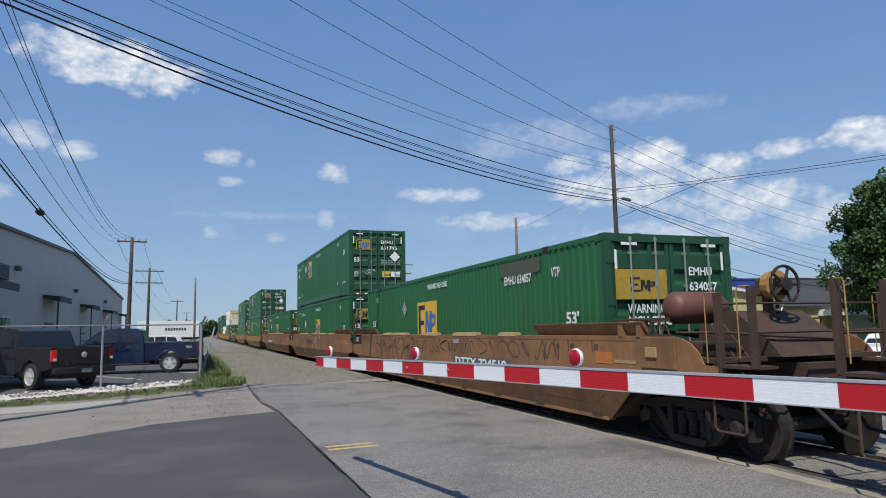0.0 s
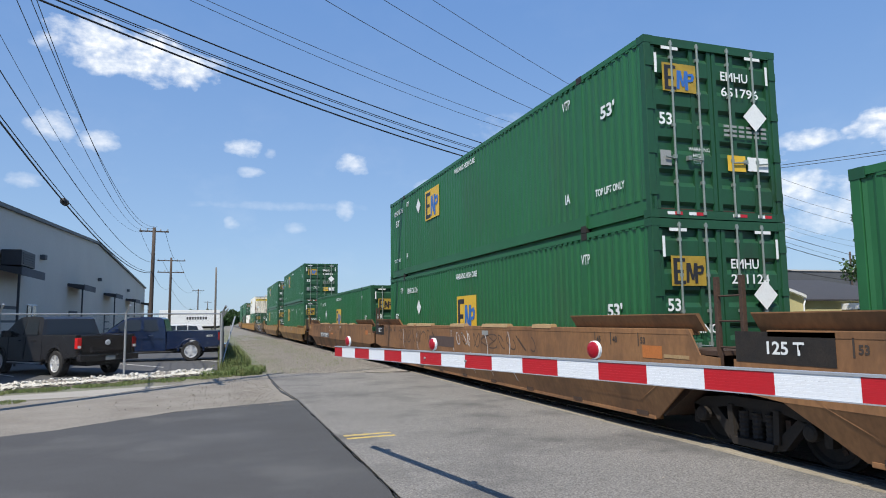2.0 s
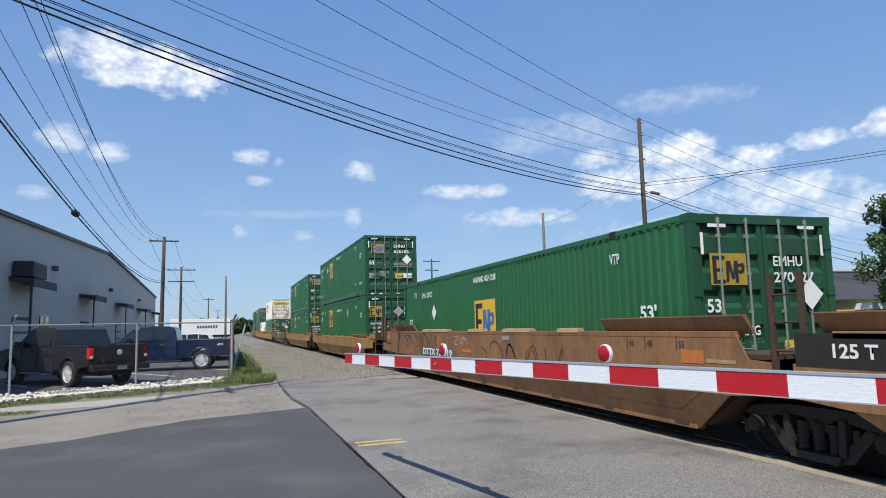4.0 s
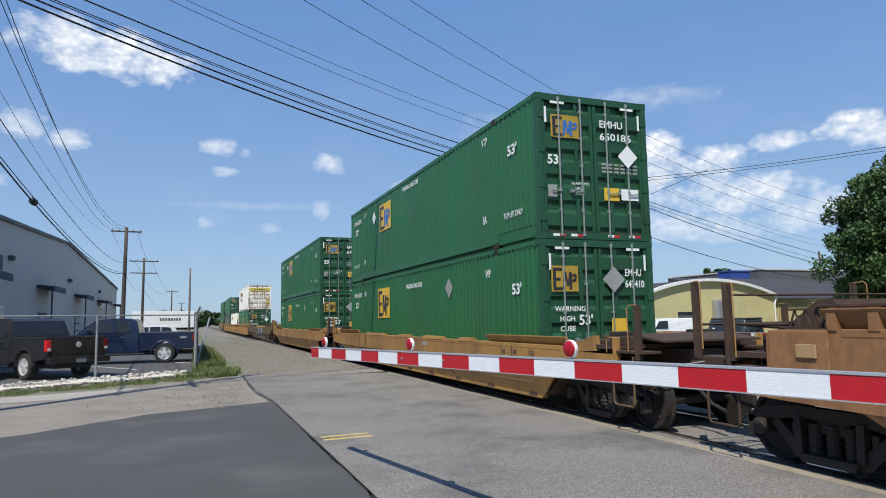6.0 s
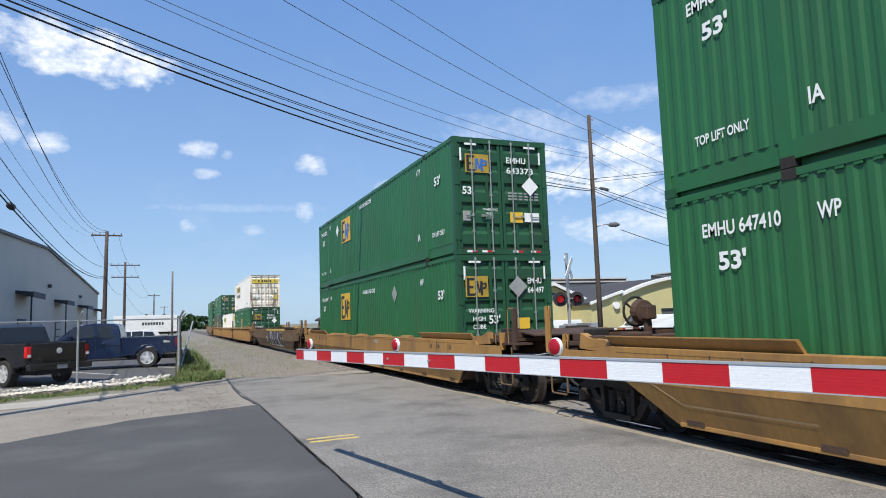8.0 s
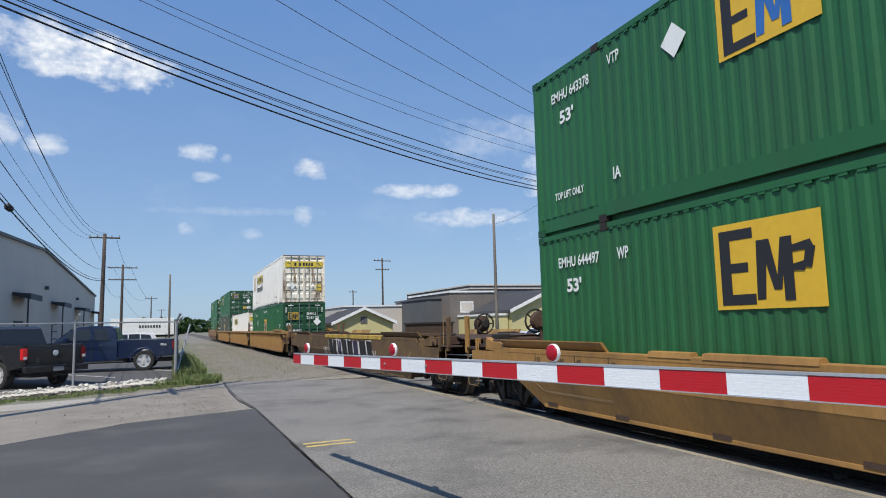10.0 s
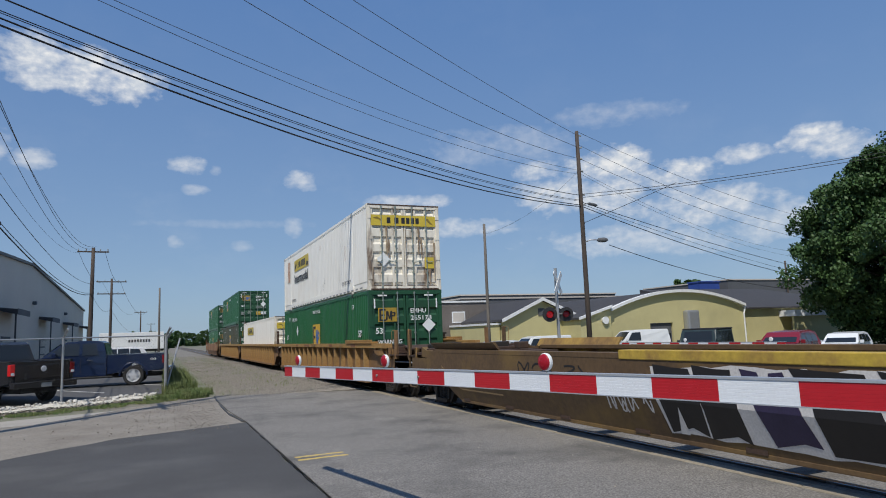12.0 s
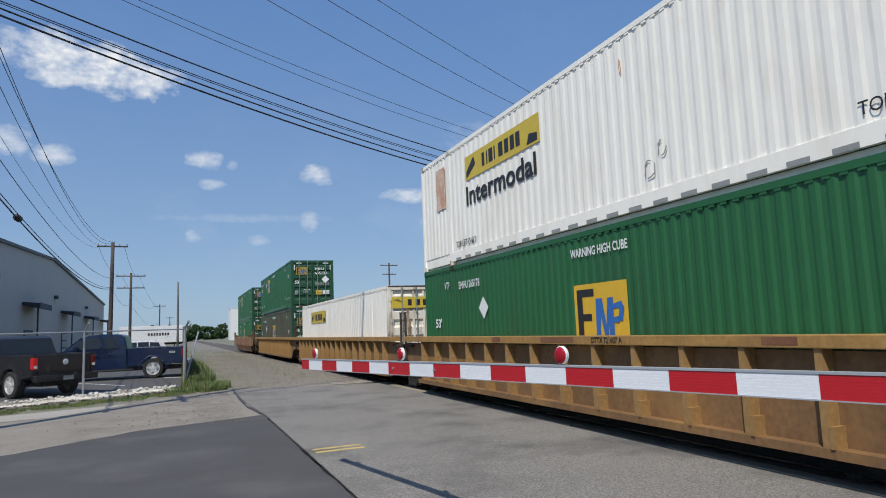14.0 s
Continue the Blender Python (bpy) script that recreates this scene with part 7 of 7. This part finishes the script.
pickup("dark charcoal pickup truck with lit tail lamp behind the fence", (0.022, 0.021, 0.022), turn(-4.35, 26.4, 129, -0.02) @ Matrix.Scale(1.07, 4), "parked pickups", True, 0.86)
pickup("dark blue pickup truck with silver wheels behind the fence", (0.006, 0.015, 0.050), turn(-1.05, 34.45, 176, -0.02) @ Matrix.Scale(1.07, 4), "parked pickups", False, 1.03)


def wagon(name, category, label, colour, m, outline, half, tuck, belt, windows, axles, r, front=None, rear=None, trim=None):
    t = thing(name, label, category, m)
    paint = car_paint(name + "_paint", colour)
    top = max(p[1] for p in outline)
    part("body", shell(outline, half, tuck, belt, 0.05), paint, t)
    for w in windows:
        side_glass(t, w, half, tuck, belt, top)
    for q, nm in ((front, "windscreen"), (rear, "rear_window")):
        if q:
            (xa, za), (xb, zb) = q
            bm = B()
            d = 0.02 if nm == "windscreen" else -0.02
            quad(bm, [(xa + d, -half * 0.82, za), (xa + d, half * 0.82, za), (xb + d, half * 0.74, zb), (xb + d, -half * 0.74, zb)])
            part(nm, bm, GLASS, t)
    length = max(p[0] for p in outline)
    back = min(p[0] for p in outline)
    for s in (-1, 1):
        bm = boxes((back - 0.015, back + 0.08, *sorted((s * (half - 0.2), s * (half - 0.03))), belt - 0.22, belt + 0.05), bevel=0.01)
        part("tail_lamp", bm, material("dull_tail_lamp", (0.35, 0.015, 0.02), rough=0.25, fine_amount=0), t)
        bm = boxes((length - 0.1, length + 0.012, *sorted((s * (half - 0.34), s * (half - 0.08))), belt - 0.32, belt - 0.16), bevel=0.01)
        part("headlamp", bm, CHROME, t)
        fx = front[0][0] - 0.25 if front else length - 1.2
        bm = boxes((fx, fx + 0.12, *sorted((s * half, s * (half + 0.18))), belt, belt + 0.17), bevel=0.02)
        part("wing_mirror", bm, paint, t)
        for ax in axles:
            wheel(t, ax, s * (half - 0.12), r, 0.22, s)
    bm = boxes((back - 0.03, length + 0.03, -half + 0.06, half - 0.06, 0.3, 0.48), bevel=0.02)
    part("bumper", bm, TYRE, t)
    arches(t, axles, r, half)
    return t


SUV = [(-0.85, 0.42), (3.55, 0.42), (3.6, 0.75), (3.45, 1.0), (2.45, 1.12), (1.75, 1.62), (0.1, 1.68), (-0.6, 1.58), (-0.88, 1.08)]
SUVW = [[(-0.45, 1.14), (0.35, 1.14), (0.35, 1.54), (-0.3, 1.48)], [(0.42, 1.14), (1.2, 1.14), (1.2, 1.55), (0.42, 1.56)], [(1.27, 1.14), (2.2, 1.14), (1.68, 1.53), (1.27, 1.55)]]
VAN = [(-0.95, 0.40), (3.75, 0.40), (3.85, 0.8), (3.65, 1.08), (2.95, 1.25), (2.35, 1.92), (1.8, 2.02), (-0.85, 2.02), (-0.98, 1.2)]
VANW = [[(1.55, 1.25), (2.65, 1.25), (2.25, 1.82), (1.55, 1.84)]]
JEEP = [(-0.75, 0.55), (3.25, 0.55), (3.3, 0.95), (3.2, 1.12), (1.75, 1.16), (1.5, 1.80), (-0.72, 1.84), (-0.78, 1.1)]
JEEPW = [[(-0.6, 1.18), (-0.02, 1.18), (-0.02, 1.70), (-0.6, 1.70)], [(0.08, 1.18), (0.75, 1.18), (0.75, 1.70), (0.08, 1.70)], [(0.83, 1.18), (1.58, 1.18), (1.38, 1.70), (0.83, 1.70)]]


def gz(x, y):
    return ground_height(x, y)


def build_east_vehicles():
    wagon("cargo_van", "van", "white cargo van parked by the yellow building", (0.75, 0.77, 0.78), turn(35.0, 41.6, 172, gz(35, 41)), VAN, 0.92, 0.12, 1.2, VANW, (0, 2.95), 0.33, ((2.98, 1.28), (2.38, 1.88)), ((-0.96, 1.25), (-0.9, 1.8)))
    j = wagon("jeep", "car", "grey-green off-road car with upright windows", (0.030, 0.045, 0.045), turn(25.8, 26.3, 205, gz(25.8, 26)), JEEP, 0.90, 0.06, 1.15, JEEPW, (0, 2.5), 0.38, ((1.74, 1.2), (1.54, 1.72)), ((-0.77, 1.2), (-0.74, 1.7)))
    grille = part("grille", boxes((3.3, 3.325, -0.42, 0.42, 0.72, 1.06), bevel=0.008), TYRE, j, "black slotted grille")
    for k in range(8):
        part("grille_bar", boxes((3.325, 3.345, -0.385 + 0.105 * k, -0.345 + 0.105 * k, 0.74, 1.04)), RIM, grille)
    part("soft_top", boxes((-0.765, 1.38, -0.87, 0.87, 1.80, 1.875), bevel=0.03), TYRE, j, "black roof")
    part("spare_wheel", boxes((-1.02, -0.79, -0.36, 0.36, 0.75, 1.45), bevel=0.1), TYRE, j)
    wagon("suv", "car", "dark red estate car in the lot", (0.20, 0.015, 0.025), turn(28.9, 23.9, 203, gz(29, 24)), SUV, 0.90, 0.2, 1.1, SUVW, (0, 2.7), 0.34, ((2.40, 1.16), (1.78, 1.57)), ((-0.86, 1.12), (-0.62, 1.5)))
    wagon("suv", "car", "white estate car in the lot", (0.72, 0.74, 0.75), turn(35.9, 26.1, 204, gz(36, 26) - 0.12), SUV, 0.90, 0.2, 1.1, SUVW, (0, 2.7), 0.34, ((2.40, 1.16), (1.78, 1.57)), ((-0.86, 1.12), (-0.62, 1.5)))
    wagon("cargo_van", "van", "white van with ladder rack beside the fence", (0.74, 0.76, 0.76), turn(26.6, 42.2, 178, gz(26, 42) - 0.35), VAN, 0.92, 0.12, 1.2, VANW, (0, 2.95), 0.33, ((2.98, 1.28), (2.38, 1.88)), ((-0.96, 1.25), (-0.9, 1.8)))
    wagon("suv", "car", "silver estate car by the brick building", (0.55, 0.57, 0.58), turn(23.8, 44.2, 185, gz(23, 44) - 0.3), SUV, 0.90, 0.2, 1.1, SUVW, (0, 2.7), 0.34, ((2.40, 1.16), (1.78, 1.57)), ((-0.86, 1.12), (-0.62, 1.5)))
    wagon("suv", "car", "dark estate car under the tree", (0.03, 0.03, 0.035), turn(51.0, 31.0, 200, gz(50, 30)), SUV, 0.90, 0.2, 1.1, SUVW, (0, 2.7), 0.34, ((2.40, 1.16), (1.78, 1.57)), ((-0.86, 1.12), (-0.62, 1.5)))


build_east_vehicles()


# white box trailer and a small car far behind the pickups
def build_trailer():
    t = thing("box_trailer", "white box trailer with dark lettering bars parked far off", "trailer", turn(-9.1, 121.0, 2, -0.04))
    bm = boxes((0, 9.5, -1.25, 1.25, 1.15, 3.9), bevel=0.04)
    part("box", bm, WHITE_TRIM, t)
    for k in range(8):
        bm = boxes((4.2 + 0.42 * k, 4.48 + 0.42 * k, -1.262, -1.252, 2.3, 2.75))
        part("lettering_bar", bm, DECAL_BLACK, t)
    bm = boxes((0.1, 9.4, -0.5, 0.5, 0.8, 1.14))
    part("chassis", bm, TYRE, t)
    for x in (1.0, 2.2):
        for s in (-1, 1):
            wheel(t, x, s * 1.0, 0.5, 0.3, s)
    bm = boxes((8.2, 8.35, -0.8, -0.65, 0.0, 1.0), (8.2, 8.35, 0.65, 0.8, 0.0, 1.0))
    part("landing_leg", bm, TYRE, t)


build_trailer()
wagon("suv", "car", "small white car parked before the trailer", (0.7, 0.71, 0.72), turn(-1.9, 58.0, 185, -0.02), SUV, 0.88, 0.2, 1.1, SUVW, (0, 2.7), 0.34, ((2.40, 1.16), (1.78, 1.57)), ((-0.86, 1.12), (-0.62, 1.5)))


# ---------------------------------------------------------------- buildings east of the line
def build_arch_building():
    Y = 45.0
    g = -0.8
    h = thing("yellow_arched_building", "low yellow stucco garage with a white-edged arched gable", "building", kind="structure")
    x0, x1, apex = 33.6, 48.3, 41.0
    arc = []
    n = 24
    for k in range(n + 1):
        t = k / n
        arc.append((x1 + (x0 - x1) * t, 3.25 - 0.15 * t + 1.40 * (1 - (2 * t - 1) ** 2)))
    bm = B()
    dx0, dx1, dz = 37.7, 40.1, 2.0
    plate(bm, [(x0, g), (dx0, g), (dx0, dz), (dx1, dz), (dx1, g), (x1, g)] + arc, "y", Y, Y + 0.3)
    part("front_wall", bm, STUCCO, h)
    bm = boxes((dx0 + 0.05, dx1 - 0.05, Y + 0.15, Y + 0.2, g, dz - 0.02))
    door = part("garage_door", bm, DARK_WALL, h, "dark roller door with panes")
    for i in range(3):
        for j in range(2):
            bm = boxes((dx0 + 0.2 + 0.72 * i, dx0 + 0.8 + 0.72 * i, Y + 0.13, Y + 0.15, 0.2 + 0.5 * j, 0.6 + 0.5 * j))
            part("pane", bm, GLASS, door)
    bm = B()
    low, up = [(x, z - 0.02) for x, z in arc], [(x, z + 0.22) for x, z in reversed(arc)]
    plate(bm, low + up, "y", Y - 0.35, Y + 0.05)
    part("arched_fascia", bm, WHITE_TRIM, h, "white curved fascia")
    bm = B()
    plate(bm, [(x, z + 0.16) for x, z in arc] + [(x0, 2.6), (x1, 2.6)], "y", Y + 0.3, Y + 30)
    part("roof", bm, SHINGLE, h)
    bm = B()
    tube(bm, [(x1 + 0.1, Y - 0.15, 3.2), (x1 - 0.15, Y - 0.15, 2.6), (x1 - 0.15, Y - 0.15, g)], 0.07, 8)
    part("downpipe", bm, WHITE_TRIM, h)
    bm = boxes((41.2, 42.5, Y - 0.7, Y - 0.02, 0.2, 3.0), bevel=0.2)
    part("vent_duct", bm, STEEL, h, "shiny sheet-metal duct")
    # lower wing to the west
    w = thing("yellow_wing", "low yellow stucco wing with sloped white roof edge", "building", kind="structure")
    bm = B()
    plate(bm, [(30.6, g), (x0 - 0.05, g), (x0 - 0.05, 3.35), (30.6, 2.5)], "y", Y - 0.3, Y + 12)
    part("wall", bm, STUCCO, w)
    bm = B()
    plate(bm, [(30.4, 2.46), (x0 - 0.05, 3.37), (x0 - 0.05, 3.57), (30.4, 2.66)], "y", Y - 0.6, Y - 0.4)
    part("roof_edge", bm, WHITE_TRIM, w)
    bm = B()
    plate(bm, [(30.4, 2.48), (x0 - 0.05, 3.39), (x0 - 0.05, 3.53), (30.4, 2.62)], "y", Y - 0.4, Y + 12)
    part("roof", bm, SHINGLE, w)
    bm = B()
    lathe(bm, [(Y - 0.5, 0.3), (Y - 0.32, 0.3)], 16, "y", 0, (32.9, 0, 2.35))
    part("wall_fan", bm, WHITE_TRIM, w, "round white wall vent")
    # east wing
    e = thing("yellow_east_wing", "yellow stucco wing with white canopy and dark roof", "building", kind="structure")
    bm = boxes((x1 + 0.05, 64, Y + 0.6, Y + 1.0, g - 0.3, 3.1))
    part("wall", bm, STUCCO, e)
    bm = B()
    plate(bm, [(Y + 0.2, 3.0), (Y + 0.2, 3.12), (Y + 14, 5.75), (Y + 14, 3.0)], "x", x1 + 0.05, 66)
    part("roof", bm, SHINGLE, e)
    bm = boxes((53.3, 62.5, Y - 1.2, Y + 0.6, 2.2, 2.75))
    part("canopy", bm, WHITE_TRIM, e, "white canopy edge")
    bm = boxes((54.8, 57.2, Y + 0.5, Y + 0.6, g - 0.2, 1.7))
    part("door", bm, SIDING, e)
    bm = boxes((53.4, 62.3, Y - 0.9, Y - 0.7, g - 0.3, 2.2))
    part("front_wall", bm, STUCCO, e)


def gable_house(x0, x1, y, depth, eave, peak, wall, label, g=-0.6):
    h = thing("gable_house", label, "building", kind="structure")
    xm = (x0 + x1) / 2
    bm = B()
    plate(bm, [(x0, g), (x1, g), (x1, eave), (xm, peak), (x0, eave)], "y", y, y + depth)
    part("wall", bm, wall, h)
    for a, b in ((x0 - 0.3, xm), (x1 + 0.3, xm)):
        bm = B()
        k = (peak - eave) / (xm - x0)
        za = eave - 0.3 * k
        plate(bm, [(a, za + 0.02), (b, peak + 0.02), (b, peak + 0.2), (a, za + 0.2)], "y", y - 0.35, y + depth + 0.2)
        part("roof", bm, SHINGLE, h)
        bm = B()
        plate(bm, [(a, za - 0.04), (b, peak - 0.04), (b, peak + 0.23), (a, za + 0.23)], "y", y - 0.42, y - 0.352)
        part("gable_trim", bm, WHITE_TRIM, h)
    bm = boxes((xm - 0.3, xm + 0.3, y - 0.05, y - 0.01, peak - 1.25, peak - 0.65))
    part("gable_vent", bm, DARK_WALL, h)
    return h


def block(name, label, x0, x1, y0, y1, h, wall, g=-0.7, cap=WHITE_TRIM, windows=(), doors=()):
    b = thing(name, label, "building", kind="structure")
    part("wall", boxes((x0, x1, y0, y1, g, h)), wall, b)
    part("parapet", boxes((x0 - 0.1, x1 + 0.1, y0 - 0.1, y1 + 0.1, h, h + 0.16)), cap, b)
    for xa, xb, za, zb in windows:
        w = part("window", boxes((xa, xb, y0 - 0.04, y0 - 0.002, za, zb)), WHITE_TRIM, b)
        part("pane", boxes((xa + 0.1, xb - 0.1, y0 - 0.06, y0 - 0.042, za + 0.1, zb - 0.1)), SIDING, w)
    for xa, xb, za, zb in doors:
        part("door", boxes((xa, xb, y0 - 0.05, y0 - 0.002, za, zb)), WHITE_TRIM, b)
    return b


def build_east():
    build_arch_building()
    gable_house(25.2, 32.3, 47.5, 14, 2.65, 4.2, STUCCO, "small yellow house with dark gable roof and white trim")
    block("long_shed", "low yellow shed wing beside the house", 23.8, 25.1, 48, 56, 2.3, STUCCO)
    block("brick_building", "grey-brown brick building with white window and door", 23.0, 27.6, 55, 66, 4.5, BRICK_GREY, windows=((24.0, 25.3, 2.7, 3.7),), doors=((24.0, 25.2, -0.7, 1.9),))
    block("dark_building", "charcoal flat-roofed building", 21.5, 23.0, 57, 66, 4.0, DARK_WALL, cap=DARK_WALL)
    block("dark_hall", "long charcoal hall with pale roof edge", 34.5, 58.0, 76, 100, 6.4, DARK_WALL, cap=SIDING)
    block("dark_hall", "dark flat-roofed hall behind the brick building", 30.0, 52.0, 66, 75, 5.4, DARK_WALL, cap=SIDING)
    block("grey_building", "low grey building with pale roof edge", 15.5, 23.2, 64, 75, 3.6, SIDING, cap=WHITE_TRIM)
    gable_house(13.2, 18.6, 58, 8, 2.0, 3.2, STUCCO, "small tan shed with grey gable roof")
    block("blue_sign_box", "blue sheet-metal box above the roofs", 61.8, 65.0, 64, 66, 6.95, BLUE_SHEET, g=3.0, cap=BLUE_SHEET)
    block("dark_hall", "dark flat roof beyond the yellow building", 66.4, 86.0, 64, 80, 7.2, DARK_WALL, cap=SIDING)
    b = thing("dark_bin", "dark rusty steel bin behind the line", "bin", turn(18.4, 52, 0, -0.15))
    part("body", boxes((0, 3.6, 0, 2.0, 0, 1.9), bevel=0.05), RUST, b)
    part("lid", boxes((-0.1, 3.7, -0.1, 2.1, 1.9, 2.05)), GRIME, b)
    block("white_building", "white gabled building far along the line", 22.2, 25.8, 330, 345, 14.5, WHITE_TRIM, g=-0.4)


build_east()


# far crossing signal and its gate
def build_signal():
    s = thing("crossing_signal", "grey crossing signal mast with crossbuck and red lamps", "crossing signal", pose(15.0, 23.5, -0.08))
    bm = B()
    tube(bm, [(0, 0, 0), (0, 0, 4.35)], 0.065, 12)
    part("mast", bm, STEEL, s)
    for a in (-1, 1):
        bm = boxes((-0.60, 0.60, -0.012, 0.012, -0.11, 0.11))
        part("crossbuck_board", bm, WHITE_TRIM, s, at=Matrix.Translation((0.1, 0.02 * a, 3.75)) @ Matrix.Rotation(radians(38), 4, "Z") @ Matrix.Rotation(radians(45 * a), 4, "Y"))
    bm = boxes((-0.5, 0.5, -0.03, 0.03, -0.03, 0.03))
    part("lamp_bar", bm, STEEL, s, at=pose(0, 0, 2.48))
    for dx in (-0.42, 0.36):
        bm = B()
        lathe(bm, [(-0.02, 0.30), (0.0, 0.30)], 24, "y")
        disc = part("lamp_backing", bm, DECAL_BLACK, s, at=pose(dx, -0.06, 2.45, 0, 0, -25))
        bm = B()
        lathe(bm, [(-0.12, 0.02), (-0.10, 0.12), (-0.03, 0.14)], 20, "y")
        part("lens", bm, SIGNAL_LENS if dx < 0 else RED_LENS, disc)
        bm = B()
        for k in range(9):
            t0, t1 = math.pi * k / 9, math.pi * (k + 1) / 9
            quad(bm, [(0.16 * math.cos(t0), -0.28, 0.16 * math.sin(t0)), (0.16 * math.cos(t1), -0.28, 0.16 * math.sin(t1)), (0.16 * math.cos(t1), -0.02, 0.16 * math.sin(t1)), (0.16 * math.cos(t0), -0.02, 0.16 * math.sin(t0))])
        part("hood", bm, DECAL_BLACK, disc)
    bm = boxes((-0.3, 0.3, -0.35, 0.35, 0.7, 1.4), (-0.12, 0.12, 0.4, 1.3, 0.95, 1.15), bevel=0.04)
    part("gate_mechanism", bm, STEEL, s)
    bm = boxes((-0.25, 0.25, -0.2, 0.2, 0.0, 0.5))
    part("footing", bm, SIDEWALK, s)


build_signal()
build_gate(15.05, 13.0, 1.15, 90.0, 0.0, 9.6, -0.1, "lowered striped crossing gate arm beyond the rails", (0.2, 3.4, 6.6))


# ---------------------------------------------------------------- trees
def leaf_cloud(bm, centre, rad, count, size, rnd):
    for k in range(count):
        d = Vector((rnd.gauss(0, 1), rnd.gauss(0, 1), rnd.gauss(0, 1))).normalized() * rad * rnd.uniform(0.55, 1.05)
        d.z *= 0.8
        p = Vector(centre) + d
        n = Vector((rnd.gauss(0, 1), rnd.gauss(0, 1), rnd.gauss(0.6, 1))).normalized()
        a = n.orthogonal().normalized()
        b = n.cross(a)
        s = size * rnd.uniform(0.6, 1.3)
        bm.faces.new([bm.verts.new(p + a * s), bm.verts.new(p + b * s * 0.6), bm.verts.new(p - a * s), bm.verts.new(p - b * s * 0.6)])


def tree(x, y, g, h, spread, seed, label, clumps=60, leaves=170, size=0.2, trunk=0.3, low=0.22):
    rnd = random.Random(seed)
    t = thing("tree", label, "tree", pose(x, y, g))
    bm = B()
    tube(bm, [(0, 0, -0.2), (0.05, 0.02, h * 0.25), (0.0, 0.1, h * 0.55), (0.1, 0, h * 0.8)], trunk, 10, 0, trunk * 0.2)
    crown = B()
    lobes = max(6, clumps // 8)
    for k in range(lobes):
        f = (k + rnd.random()) / lobes
        f = f ** 1.15
        z = h * (low + (0.97 - low) * f)
        prof = spread * min(1.0, 1.72 - 1.36 * f, 0.38 + 2.0 * f) * rnd.uniform(0.80, 1.08)
        ang = k * 2.4 + rnd.uniform(-0.5, 0.5)
        rr = max(prof - spread * 0.2, 0) * (1 if k % 4 else 0.35)
        c = Vector((rr * math.cos(ang), rr * math.sin(ang), z))
        tube(bm, [(0, 0, z * 0.7), (c.x * 0.5, c.y * 0.5, z * 0.86), tuple(c)], trunk * 0.22, 5, 0, 0.02)
        lobe = spread * rnd.uniform(0.17, 0.27)
        for i in range(8):
            d = Vector((rnd.gauss(0, 1), rnd.gauss(0, 1), rnd.gauss(0, 0.75))).normalized() * lobe * rnd.uniform(0.45, 1.1)
            leaf_cloud(crown, c + d, lobe * rnd.uniform(0.34, 0.62), leaves, size, rnd)
    part("trunk", bm, BARK, t)
    part("crown", crown, LEAF, t)


tree(52.2, 33.5, -0.6, 14.9, 7.9, 1, "large dense dark green tree beside the lot", 900, 200, 0.15, 0.4, 0.13)
tree(57.5, 33.8, -0.6, 5.2, 3.4, 41, "dark green undergrowth below the large tree", 130, 150, 0.15, 0.12, 0.12)
tree(61.0, 30.5, -0.6, 6.0, 4.0, 42, "dark green undergrowth below the large tree", 130, 150, 0.15, 0.12, 0.12)
tree(70.0, 76.0, -0.8, 9.5, 4.5, 6, "far green tree above the roofs", 40, 120, 0.3)
for k, (tx, ty, th, ts) in enumerate(((1.0, 250, 5.0, 4), (-2.5, 290, 6.5, 5), (3.5, 330, 6, 5), (0.5, 420, 8, 7), (-7, 440, 9, 7), (10, 480, 9, 8), (18, 500, 9, 9), (28, 520, 10, 10), (-14, 460, 9, 8), (42, 520, 10, 10))):
    tree(tx, ty, -0.1, th, ts, 20 + k, "hazy distant tree at the end of the line", 120, 70, 0.45, 0.3, 0.1)


# ---------------------------------------------------------------- movement
def motions():
    times = [0.0, 2.0, 4.0, 6.0, 8.0, 10.0, 12.0, 14.0]
    for ob, y, x, z in MOVERS:
        walk(ob, [(t, pose(x, y - SPEED * t - SLOW * t * t / 2, z)) for t in times])
    steps = [k / FPS for k in range(0, int(14 * FPS) + 1)]
    for ws, d in WHEELSETS:
        walk(ws, [(t, pose(0, d, 0.42, math.degrees((SPEED * t + SLOW * t * t / 2) / 0.42))) for t in steps])


motions()
